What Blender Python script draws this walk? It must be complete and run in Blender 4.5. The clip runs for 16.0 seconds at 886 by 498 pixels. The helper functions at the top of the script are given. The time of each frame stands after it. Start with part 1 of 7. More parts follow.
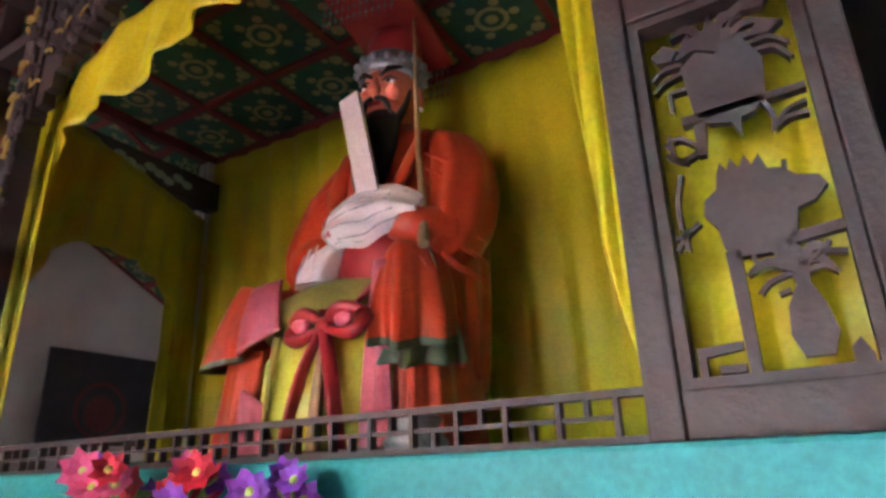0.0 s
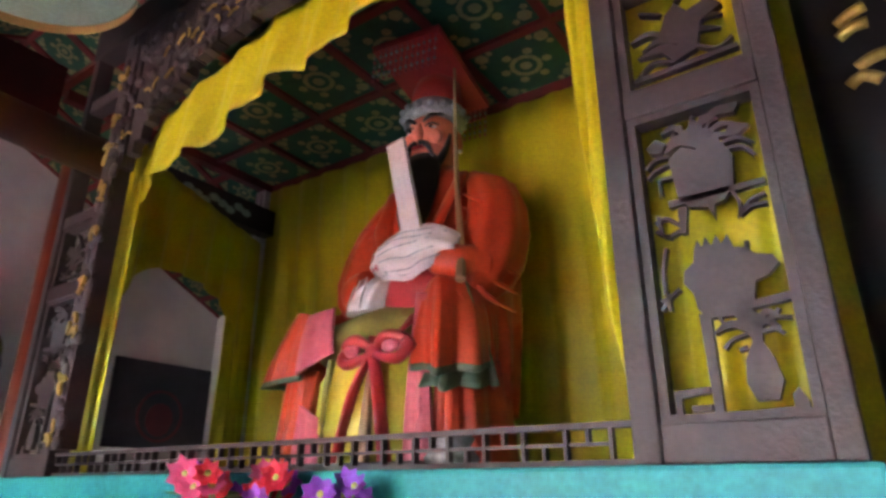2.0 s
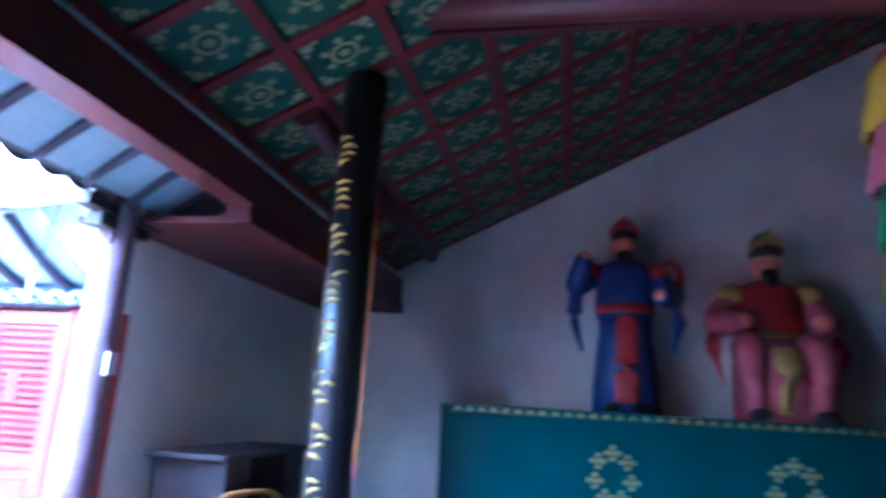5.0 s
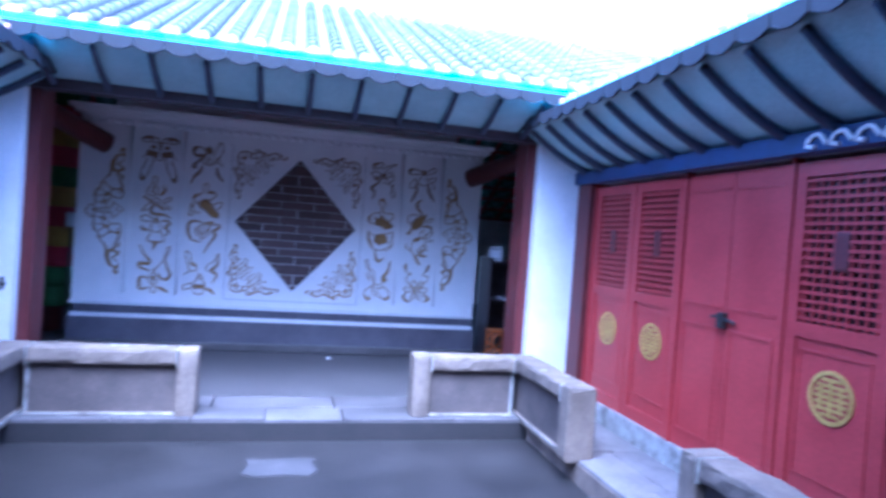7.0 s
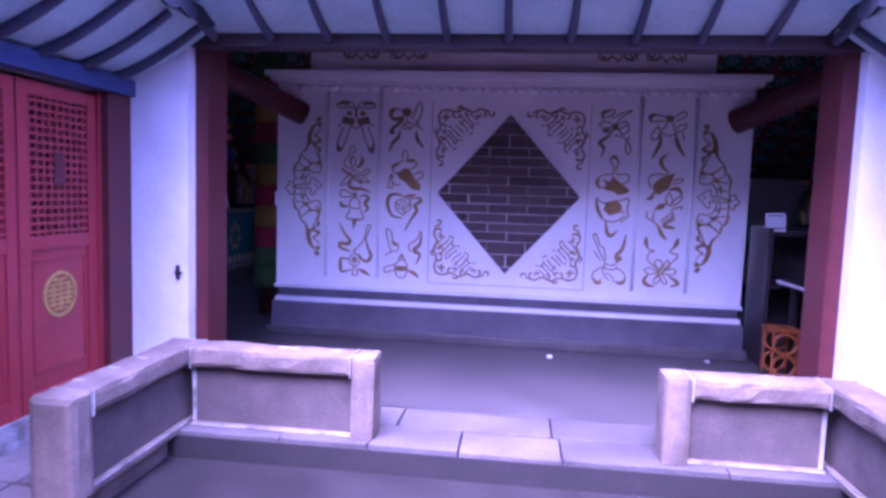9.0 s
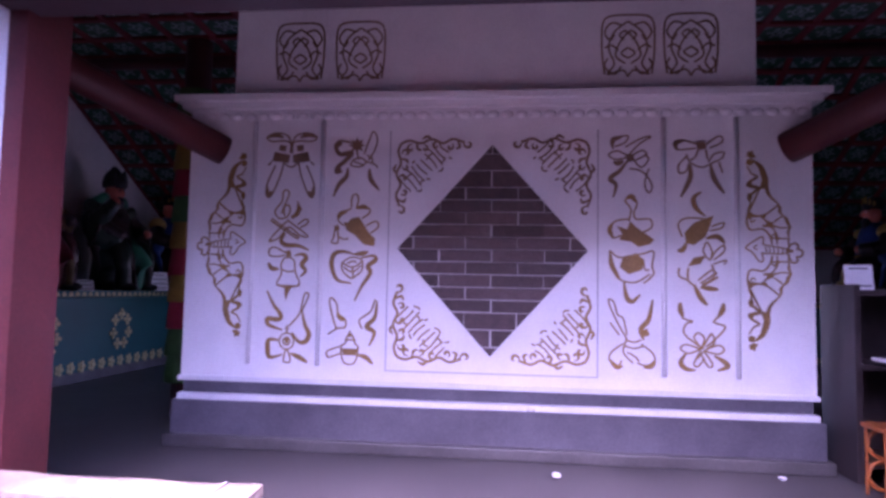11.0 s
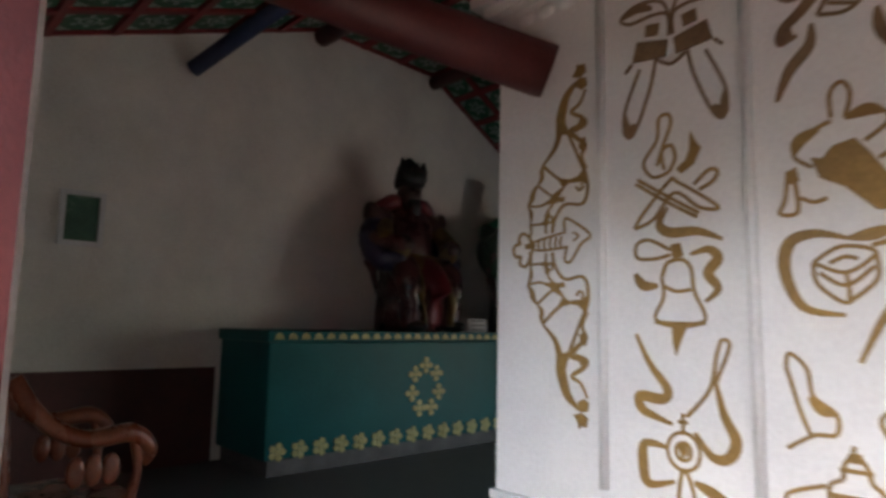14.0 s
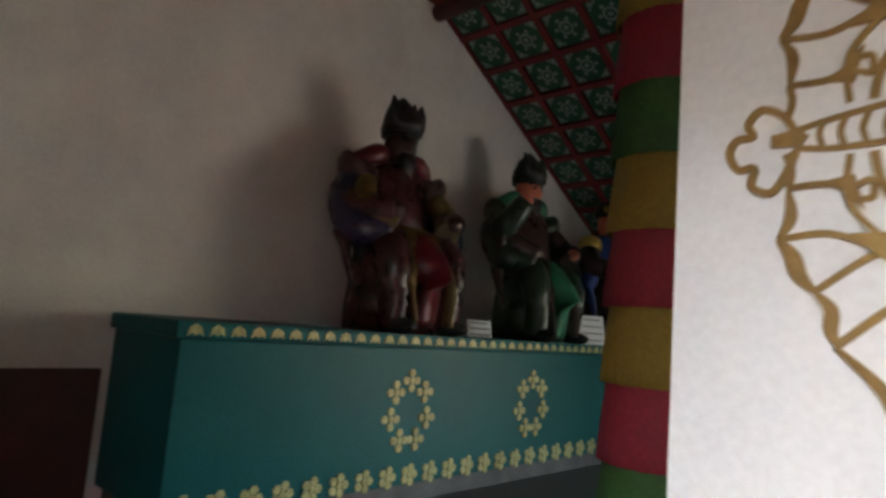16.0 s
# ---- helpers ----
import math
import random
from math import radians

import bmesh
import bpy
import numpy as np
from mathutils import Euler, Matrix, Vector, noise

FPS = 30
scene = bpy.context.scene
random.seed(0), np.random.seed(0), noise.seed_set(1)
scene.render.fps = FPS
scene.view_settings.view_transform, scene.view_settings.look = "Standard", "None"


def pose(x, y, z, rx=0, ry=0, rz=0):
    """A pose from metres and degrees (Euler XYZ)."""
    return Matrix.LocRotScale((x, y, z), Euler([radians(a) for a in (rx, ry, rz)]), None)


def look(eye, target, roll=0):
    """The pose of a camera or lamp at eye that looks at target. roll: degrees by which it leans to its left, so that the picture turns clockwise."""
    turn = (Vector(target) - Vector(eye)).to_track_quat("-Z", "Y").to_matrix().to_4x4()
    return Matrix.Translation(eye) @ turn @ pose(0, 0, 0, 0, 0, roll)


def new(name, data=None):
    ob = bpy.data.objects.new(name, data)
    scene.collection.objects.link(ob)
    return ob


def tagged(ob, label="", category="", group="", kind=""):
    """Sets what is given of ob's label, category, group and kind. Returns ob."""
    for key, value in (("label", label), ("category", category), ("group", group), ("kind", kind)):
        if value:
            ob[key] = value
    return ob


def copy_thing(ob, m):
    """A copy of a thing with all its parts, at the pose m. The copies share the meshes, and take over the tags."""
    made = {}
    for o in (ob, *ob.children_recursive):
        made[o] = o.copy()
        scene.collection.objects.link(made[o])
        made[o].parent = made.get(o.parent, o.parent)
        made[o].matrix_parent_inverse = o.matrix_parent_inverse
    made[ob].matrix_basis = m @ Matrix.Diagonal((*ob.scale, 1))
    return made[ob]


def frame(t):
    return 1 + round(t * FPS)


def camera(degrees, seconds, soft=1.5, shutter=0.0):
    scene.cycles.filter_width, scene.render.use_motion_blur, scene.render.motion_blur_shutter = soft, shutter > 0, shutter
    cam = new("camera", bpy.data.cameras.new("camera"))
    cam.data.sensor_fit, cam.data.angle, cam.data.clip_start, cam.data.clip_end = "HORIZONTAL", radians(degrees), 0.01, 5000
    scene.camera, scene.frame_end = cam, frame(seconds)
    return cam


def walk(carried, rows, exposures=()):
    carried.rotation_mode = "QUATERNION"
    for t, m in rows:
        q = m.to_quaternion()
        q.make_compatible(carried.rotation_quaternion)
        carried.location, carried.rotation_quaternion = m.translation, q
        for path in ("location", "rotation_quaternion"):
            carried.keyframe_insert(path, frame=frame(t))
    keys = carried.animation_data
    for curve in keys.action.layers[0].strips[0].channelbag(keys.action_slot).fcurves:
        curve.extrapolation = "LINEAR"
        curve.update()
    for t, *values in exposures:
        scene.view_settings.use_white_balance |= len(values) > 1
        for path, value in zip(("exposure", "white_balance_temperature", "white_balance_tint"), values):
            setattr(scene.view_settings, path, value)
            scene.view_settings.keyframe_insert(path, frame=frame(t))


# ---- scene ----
cam = camera(70.0, 16.0, soft=3.0, shutter=0.4)
PATH = [
    (0, (-1.685, -10.935, 1.556), (-0.725, -12.555, 2.231), -1.8),
    (0.5, (-1.798, -10.922, 1.576), (-0.728, -12.482, 2.223), -0.9),
    (1, (-1.831, -10.831, 1.563), (-0.82, -12.415, 2.246), -1.1),
    (1.5, (-1.838, -10.685, 1.548), (-0.862, -12.287, 2.241), -1.3),
    (2, (-1.892, -10.637, 1.552), (-0.833, -12.179, 2.259), 0.0),
    (2.5, (-1.961, -10.681, 1.562), (-0.723, -12.085, 2.265), 1.8),
    (3, (-1.997, -10.524, 1.567), (-0.561, -11.799, 2.127), 1.8),
    (3.3, (-1.863, -10.281, 1.539), (-0.337, -11.476, 2.032), -0.7),
    (3.5, (-1.923, -10.248, 1.567), (-0.263, -11.263, 2.032), -1.4),
    (3.7, (-1.805, -10.269, 1.548), (-0.052, -11.096, 2.043), -0.6),
    (5.8, (-0.486, -8.375, 1.612), (1.064, -7.144, 1.894), 3.3),
    (6.2, (-0.33, -8.207, 1.548), (0.844, -6.597, 1.709), 3.6),
    (6.5, (-0.232, -8.085, 1.479), (0.663, -6.298, 1.574), 5.3),
    (6.6, (-0.198, -7.942, 1.464), (0.619, -6.118, 1.531), 5.1),
    (7, (-0.126, -7.722, 1.472), (0.361, -5.783, 1.437), 4.2),
    (7.5, (0.033, -7.557, 1.519), (0.107, -5.562, 1.399), 3.1),
    (8, (0.028, -7.085, 1.536), (-0.07, -5.096, 1.353), 2.4),
    (8.5, (0.095, -6.738, 1.548), (-0.156, -4.765, 1.34), 1.8),
    (9, (0.1, -6.292, 1.476), (-0.128, -4.312, 1.303), 1.9),
    (9.5, (0.174, -5.951, 1.326), (-0.04, -3.963, 1.28), 1.5),
    (9.7, (0.183, -5.81, 1.265), (-0.007, -3.819, 1.275), 1.1),
    (12, (0.103, -3.719, 1.113), (-0.192, -1.75, 1.298), 0.4),
    (12.5, (0.126, -3.277, 1.043), (-0.505, -1.396, 1.297), 0.6),
    (13, (0.011, -2.861, 1.037), (-0.982, -1.149, 1.327), 1.5),
    (13.5, (-0.23, -2.469, 1.094), (-1.463, -0.919, 1.368), 1.5),
    (14, (-0.51, -2.039, 1.174), (-1.969, -0.691, 1.41), 1.2),
    (14.5, (-0.773, -1.863, 1.142), (-2.369, -0.689, 1.417), 2.9),
    (15, (-1.13, -1.647, 1.164), (-2.716, -0.455, 1.415), 3.2),
    (15.5, (-1.478, -1.364, 1.169), (-2.983, -0.071, 1.415), 4.2),
    (16, (-1.886, -1.068, 1.169), (-3.271, 0.355, 1.409), 4.5),
]
EXPOSURES = [(0.0, 8.85, 8000, 20), (2.2, 9.0, 7800, 19), (3.0, 9.1, 6700, 11), (3.7, 9.2, 5600, 9), (5.8, 6.0, 4250, 12), (6.6, 3.95, 4000, 12), (7.4, 3.45, 4000, 34), (8.2, 3.45, 4350, 56), (9.7, 3.9, 4950, 98), (11.8, 4.25, 6100, 40), (12.5, 4.3, 6900, 18), (13.5, 4.45, 7400, 8), (14.5, 4.95, 7800, 3), (16.0, 5.55, 8100, 3)]
walk(cam, [(t, look(eye, target, roll)) for t, eye, target, roll in PATH], EXPOSURES)

# ---- light: a bright overcast sky above the open courtyard ----
world = bpy.data.worlds.new("sky")
scene.world = world
world.use_nodes = True
sky = world.node_tree.nodes.new("ShaderNodeTexSky")
sky.sky_type, sky.sun_disc = "NISHITA", False
sky.sun_elevation, sky.sun_rotation = radians(62), radians(193)
sky.dust_density, sky.air_density = 4.0, 1.0
world.node_tree.nodes["Background"].inputs[1].default_value = 0.15
world.node_tree.links.new(sky.outputs[0], world.node_tree.nodes["Background"].inputs[0])
sun_data = bpy.data.lights.new("sun", "SUN")
sun_data.energy, sun_data.angle, sun_data.color = 0.75, radians(55), (1.0, 0.96, 0.9)
sun = new("sun", sun_data)
sun.matrix_world = look((-1.2, -9.2, 10), (0, -4.2, 0))

# ---- materials ----
def mat(name, c1, c2=None, rough=0.6, metal=0.0, scale=5.0, fine=60.0, bump=0.15, streak=1.0, spec=0.5, trans=0.0):
    m = bpy.data.materials.new(name)
    m.use_nodes = True
    nt = m.node_tree
    n, l = nt.nodes, nt.links
    b = n["Principled BSDF"]
    c2 = c2 or tuple(v * 0.72 for v in c1)
    co = n.new("ShaderNodeTexCoord")
    mp = n.new("ShaderNodeMapping")
    mp.inputs["Scale"].default_value = (1, 1, streak)
    l.new(co.outputs["Object"], mp.inputs[0])
    big = n.new("ShaderNodeTexNoise")
    big.inputs["Scale"].default_value, big.inputs["Detail"].default_value, big.inputs["Roughness"].default_value = scale, 7, 0.62
    l.new(mp.outputs[0], big.inputs["Vector"])
    small = n.new("ShaderNodeTexNoise")
    small.inputs["Scale"].default_value, small.inputs["Detail"].default_value = fine, 4
    l.new(co.outputs["Object"], small.inputs["Vector"])
    ramp = n.new("ShaderNodeValToRGB")
    ramp.color_ramp.elements[0].position, ramp.color_ramp.elements[1].position = 0.32, 0.68
    ramp.color_ramp.elements[0].color, ramp.color_ramp.elements[1].color = (*c2, 1), (*c1, 1)
    l.new(big.outputs[0], ramp.inputs[0])
    mix = n.new("ShaderNodeMix")
    mix.data_type, mix.blend_type = "RGBA", "OVERLAY"
    mix.inputs[0].default_value = 0.35
    l.new(ramp.outputs[0], mix.inputs[6])
    l.new(small.outputs[0], mix.inputs[7])
    l.new(mix.outputs[2], b.inputs["Base Color"])
    rr = n.new("ShaderNodeMapRange")
    rr.inputs["To Min"].default_value, rr.inputs["To Max"].default_value = max(0.03, rough - 0.15), min(1, rough + 0.15)
    l.new(big.outputs[0], rr.inputs[0])
    l.new(rr.outputs[0], b.inputs["Roughness"])
    b.inputs["Metallic"].default_value = metal
    b.inputs["Specular IOR Level"].default_value = spec
    if bump:
        bp = n.new("ShaderNodeBump")
        bp.inputs["Strength"].default_value, bp.inputs["Distance"].default_value = bump, 0.01
        l.new(small.outputs[0], bp.inputs["Height"])
        l.new(bp.outputs[0], b.inputs["Normal"])
    if trans:
        b.inputs["Transmission Weight"].default_value = trans
    return m


def varied(m, amount=0.25):
    """Small differences of tone from piece to piece."""
    n, l = m.node_tree.nodes, m.node_tree.links
    b = n["Principled BSDF"]
    src = b.inputs["Base Color"].links[0].from_socket
    info = n.new("ShaderNodeObjectInfo")
    mr = n.new("ShaderNodeMapRange")
    mr.inputs["To Min"].default_value, mr.inputs["To Max"].default_value = 1 - amount, 1 + amount * 0.5
    l.new(info.outputs["Random"], mr.inputs[0])
    hs = n.new("ShaderNodeHueSaturation")
    l.new(mr.outputs[0], hs.inputs["Value"])
    l.new(src, hs.inputs["Color"])
    l.new(hs.outputs[0], b.inputs["Base Color"])
    return m


PLASTER = mat("old_white_plaster", (0.78, 0.75, 0.71), (0.62, 0.595, 0.57), 0.85, scale=1.6, bump=0.2)
LIME = mat("white_limewash", (0.70, 0.70, 0.71), (0.56, 0.56, 0.58), 0.8, scale=2.2, bump=0.12)
SCREEN = mat("screen_white_paint", (0.80, 0.79, 0.79), (0.69, 0.68, 0.69), 0.7, scale=1.8, bump=0.1)
RED = mat("red_door_paint", (0.37, 0.046, 0.045), (0.27, 0.029, 0.031), 0.42, scale=3, bump=0.12)
MAROON = mat("dark_red_beam_paint", (0.115, 0.022, 0.022), (0.062, 0.012, 0.013), 0.5, scale=3, bump=0.15)
DARKWOOD = mat("carved_dark_wood", (0.060, 0.040, 0.040), (0.028, 0.018, 0.018), 0.6, scale=6, bump=0.3)
SHELF = mat("black_brown_wood", (0.05, 0.035, 0.035), (0.02, 0.015, 0.015), 0.5, scale=5)
GOLD = mat("gold_leaf_paint", (0.62, 0.44, 0.12), (0.42, 0.27, 0.06), 0.45, 0.35, scale=20)
GOLDLINE = mat("ochre_line_paint", (0.37, 0.225, 0.07), (0.23, 0.135, 0.05), 0.5, 0.15, scale=4)
BROWNLINE = mat("brown_line_paint", (0.26, 0.165, 0.085), (0.16, 0.10, 0.06), 0.55, 0.0, scale=4)
TEAL = mat("teal_gloss_paint", (0.004, 0.31, 0.31), (0.003, 0.24, 0.245), 0.5, scale=2.2, bump=0.05, spec=0.25)
DARKTEAL = mat("dark_teal_paint", (0.003, 0.092, 0.092), (0.0025, 0.074, 0.076), 0.42, scale=2.0, bump=0.04, spec=0.16)
YELLOW = mat("yellow_satin", (0.56, 0.49, 0.015), (0.45, 0.39, 0.01), 0.5, scale=3, bump=0.08)
STONE = mat("weathered_grey_stone", (0.20, 0.16, 0.13), (0.075, 0.06, 0.05), 0.85, scale=4, bump=0.35)
STONEDARK = mat("dark_stone_panel", (0.115, 0.092, 0.082), (0.05, 0.041, 0.04), 0.85, scale=3, bump=0.35)
SLAB = varied(mat("paving_slab", (0.105, 0.095, 0.097), (0.056, 0.05, 0.052), 0.75, scale=3, bump=0.3))
COURT = mat("dark_cement_floor", (0.025, 0.022, 0.022), (0.010, 0.009, 0.0095), 0.55, scale=2.6, bump=0.3)
FLOOR = mat("worn_hall_floor", (0.082, 0.076, 0.076), (0.042, 0.038, 0.039), 0.45, scale=1.9, bump=0.15)
EARTH = mat("ground_earth", (0.16, 0.14, 0.12), None, 0.95, scale=0.6)
BRICK = varied(mat("grey_brown_brick", (0.125, 0.088, 0.082), (0.075, 0.05, 0.048), 0.85, scale=14, bump=0.4), 0.35)
MORTAR = mat("white_mortar", (0.66, 0.63, 0.62), None, 0.9, scale=12)
BLUESOFFIT = mat("pale_blue_soffit_board", (0.42, 0.60, 0.63), (0.31, 0.46, 0.50), 0.7, scale=2.5)
RAFTER = mat("dark_blue_rafter", (0.055, 0.065, 0.10), (0.03, 0.035, 0.055), 0.6)
FASCIA = mat("blue_painted_fascia", (0.04, 0.058, 0.15), (0.022, 0.032, 0.08), 0.6, scale=5)
TILE = varied(mat("grey_roof_tile", (0.22, 0.235, 0.235), (0.12, 0.14, 0.135), 0.85, scale=6, bump=0.3), 0.3)
TILEEND = mat("dark_drip_tile", (0.02, 0.024, 0.034), (0.012, 0.014, 0.02), 0.9)
TILEPINK = mat("reddish_tile_end", (0.50, 0.30, 0.28), (0.38, 0.22, 0.21), 0.8)
# cyan glare line of the eave edges, put into a colour
EAVEGLARE = mat("cyan_eave_glare", (0.14, 0.53, 0.70), (0.09, 0.44, 0.62), 0.5, scale=4)
KERB = mat("dirt_dark_kerb", (0.022, 0.019, 0.02), (0.012, 0.011, 0.012), 0.9, scale=5, bump=0.3)
WALKSTONE = varied(mat("pale_walk_slab", (0.21, 0.195, 0.195), (0.12, 0.11, 0.11), 0.8, scale=4, bump=0.3))
# lacquer of the columns, and painted shade behind the door lattices
BLACK = mat("black_lacquer_and_room_shade", (0.015, 0.014, 0.016), None, 0.4)
INK = mat("ink_print", (0.11, 0.10, 0.11), None, 0.7)
PAPER = mat("white_paper_board", (0.80, 0.80, 0.82), (0.72, 0.72, 0.75), 0.6, scale=9, bump=0.03)
CEILGREEN = mat("ceiling_green_panel", (0.028, 0.135, 0.075), (0.015, 0.085, 0.05), 0.6, scale=8)
CEILRED = mat("ceiling_red_rib", (0.26, 0.03, 0.03), (0.16, 0.018, 0.02), 0.55)
CEILCREAM = mat("ceiling_cream_flower", (0.42, 0.40, 0.20), (0.26, 0.26, 0.12), 0.6, scale=18)
CEILPALE = mat("ceiling_pale_flower", (0.40, 0.50, 0.46), (0.22, 0.32, 0.30), 0.6, scale=18)
ROBE = mat("orange_red_robe_paint", (0.60, 0.068, 0.022), (0.44, 0.036, 0.015), 0.42, scale=5)
ROBERED = mat("crimson_robe_paint", (0.44, 0.025, 0.03), (0.30, 0.015, 0.02), 0.42, scale=5)
PINK = mat("pink_hem_paint", (0.56, 0.115, 0.15), (0.45, 0.07, 0.10), 0.45, scale=6)
FACE = mat("red_face_paint", (0.82, 0.25, 0.16), (0.74, 0.20, 0.125), 0.38, scale=6)
BEARD = mat("black_beard_paint", (0.012, 0.011, 0.012), None, 0.45)
IVORY = mat("white_cloth_paint", (0.74, 0.70, 0.68), (0.62, 0.56, 0.56), 0.5, scale=7)
LIMECLOTH = mat("yellow_green_skirt_paint", (0.66, 0.62, 0.09), (0.55, 0.50, 0.06), 0.45, scale=6)
OLIVE = mat("olive_lap_cloth", (0.27, 0.23, 0.05), (0.18, 0.14, 0.03), 0.5, scale=7)
HATRED = mat("hat_red_board", (0.60, 0.06, 0.055), (0.47, 0.042, 0.04), 0.5)
LINING = mat("grey_green_lining_paint", (0.10, 0.15, 0.09), (0.055, 0.09, 0.055), 0.5, scale=9)
SILVER = mat("grey_silver_ornament", (0.42, 0.46, 0.48), (0.2, 0.23, 0.25), 0.4, 0.3, scale=30)
CORD = mat("tan_cord", (0.42, 0.27, 0.14), None, 0.7)
BLUECLOTH = mat("blue_robe_paint", (0.03, 0.08, 0.26), (0.018, 0.045, 0.16), 0.45, scale=5)
GREENCLOTH = mat("green_robe_paint", (0.03, 0.26, 0.14), (0.02, 0.16, 0.09), 0.45, scale=5)
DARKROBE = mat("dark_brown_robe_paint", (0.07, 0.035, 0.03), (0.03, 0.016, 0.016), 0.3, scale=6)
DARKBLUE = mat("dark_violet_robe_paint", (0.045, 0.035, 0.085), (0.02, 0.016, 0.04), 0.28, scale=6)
WOODRED = mat("polished_red_wood", (0.22, 0.065, 0.03), (0.12, 0.03, 0.016), 0.28, scale=7, streak=0.3)
GLASSG = mat("green_pane", (0.10, 0.20, 0.15), (0.06, 0.13, 0.095), 0.25)
PORCELAIN = mat("white_porcelain", (0.78, 0.79, 0.80), (0.70, 0.71, 0.73), 0.2, bump=0.02)
ORANGE = mat("orange_banner_satin", (0.70, 0.24, 0.02), (0.58, 0.16, 0.015), 0.5, scale=4)
METAL = mat("dull_iron", (0.08, 0.075, 0.07), None, 0.5, 0.8, scale=20)
SKIRTS = {
    "yellow": YELLOW,
    "pink": mat("pink_pleated_cloth", (0.60, 0.17, 0.24), (0.5, 0.12, 0.18), 0.6, scale=5),
    "green": mat("green_pleated_cloth", (0.03, 0.33, 0.09), (0.02, 0.24, 0.06), 0.6, scale=5),
    "red": mat("red_pleated_cloth", (0.45, 0.015, 0.025), (0.33, 0.01, 0.02), 0.6, scale=5),
    "mint": mat("mint_pleated_cloth", (0.05, 0.55, 0.38), (0.04, 0.42, 0.28), 0.6, scale=5),
    # dim copies of the cloth colours, with the shade mixed in
    "dimgold": mat("shaded_gold_cloth", (0.33, 0.20, 0.028), (0.24, 0.14, 0.022), 0.7, scale=5),
    "dimred": mat("shaded_red_cloth", (0.35, 0.020, 0.042), (0.25, 0.015, 0.03), 0.7, scale=5),
    "dimgreen": mat("shaded_green_cloth", (0.045, 0.13, 0.03), (0.03, 0.085, 0.022), 0.7, scale=5),
    "gold": mat("golden_pleated_cloth", (0.60, 0.40, 0.03), (0.45, 0.28, 0.02), 0.6, scale=5),
}

# ---- mesh helpers ----
def box(bm, x0, x1, y0, y1, z0, z1, mi=0, bevel=0.0):
    vs = [bm.verts.new(p) for p in ((x0, y0, z0), (x1, y0, z0), (x1, y1, z0), (x0, y1, z0), (x0, y0, z1), (x1, y0, z1), (x1, y1, z1), (x0, y1, z1))]
    fs = [bm.faces.new([vs[i] for i in f]) for f in ((0, 3, 2, 1), (4, 5, 6, 7), (0, 1, 5, 4), (1, 2, 6, 5), (2, 3, 7, 6), (3, 0, 4, 7))]
    for f in fs:
        f.material_index = mi
    if bevel:
        es = list({e for f in fs for e in f.edges})
        r = bmesh.ops.bevel(bm, geom=es, offset=bevel, segments=2, affect="EDGES", profile=0.6)
        for f in r["faces"]:
            f.material_index = mi
    return vs


def loft(bm, rings, seg=20, mi=0, close=True, fold=0.0, folds=9, phase=0.0):
    """Rings (x, y, z, rx, ry): a body of stacked ellipses; fold: pleats in its sides."""
    loops = []
    for (x, y, z, rx, ry) in rings:
        loop = []
        for i in range(seg):
            a = 2 * math.pi * i / seg
            k = 1 + fold * math.sin(folds * a + phase)
            loop.append(bm.verts.new((x + rx * k * math.cos(a), y + ry * k * math.sin(a), z)))
        loops.append(loop)
    for a, b in zip(loops, loops[1:]):
        for i in range(seg):
            f = bm.faces.new((a[i], a[(i + 1) % seg], b[(i + 1) % seg], b[i]))
            f.material_index, f.smooth = mi, True
    if close:
        for loop in (loops[0], loops[-1]):
            bm.faces.new(loop).material_index = mi


def curve_points(pts, n=6):
    pts = [Vector(p) for p in pts]
    out = []
    for i in range(len(pts) - 1):
        p0, p1, p2, p3 = pts[max(i - 1, 0)], pts[i], pts[i + 1], pts[min(i + 2, len(pts) - 1)]
        for k in range(n):
            t = k / n
            out.append(0.5 * ((2 * p1) + (p2 - p0) * t + (2 * p0 - 5 * p1 + 4 * p2 - p3) * t * t + (3 * p1 - p0 - 3 * p2 + p3) * t ** 3))
    return out + [pts[-1]]


def tube(bm, pts, radii, seg=8, mi=0, smooth=5, flat=1.0):
    path = curve_points(pts, smooth) if smooth else [Vector(p) for p in pts]
    n = len(path)
    radii = radii if isinstance(radii, (list, tuple)) else [radii]
    loops = []
    for i, p in enumerate(path):
        d = (path[min(i + 1, n - 1)] - path[max(i - 1, 0)])
        d = d.normalized() if d.length > 1e-9 else Vector((0, 0, 1))
        side = d.cross(Vector((0, 0, 1)))
        side = side.normalized() if side.length > 1e-3 else Vector((1, 0, 0))
        up = side.cross(d).normalized()
        s = i / max(n - 1, 1) * (len(radii) - 1)
        k = min(int(s), len(radii) - 2) if len(radii) > 1 else 0
        r = radii[k] + (radii[min(k + 1, len(radii) - 1)] - radii[k]) * (s - k)
        loops.append([bm.verts.new(p + side * r * math.cos(2 * math.pi * j / seg) + up * r * flat * math.sin(2 * math.pi * j / seg)) for j in range(seg)])
    for a, b in zip(loops, loops[1:]):
        for i in range(seg):
            f = bm.faces.new((a[i], a[(i + 1) % seg], b[(i + 1) % seg], b[i]))
            f.material_index, f.smooth = mi, True
    bm.faces.new(loops[0][::-1]).material_index = mi
    bm.faces.new(loops[-1]).material_index = mi


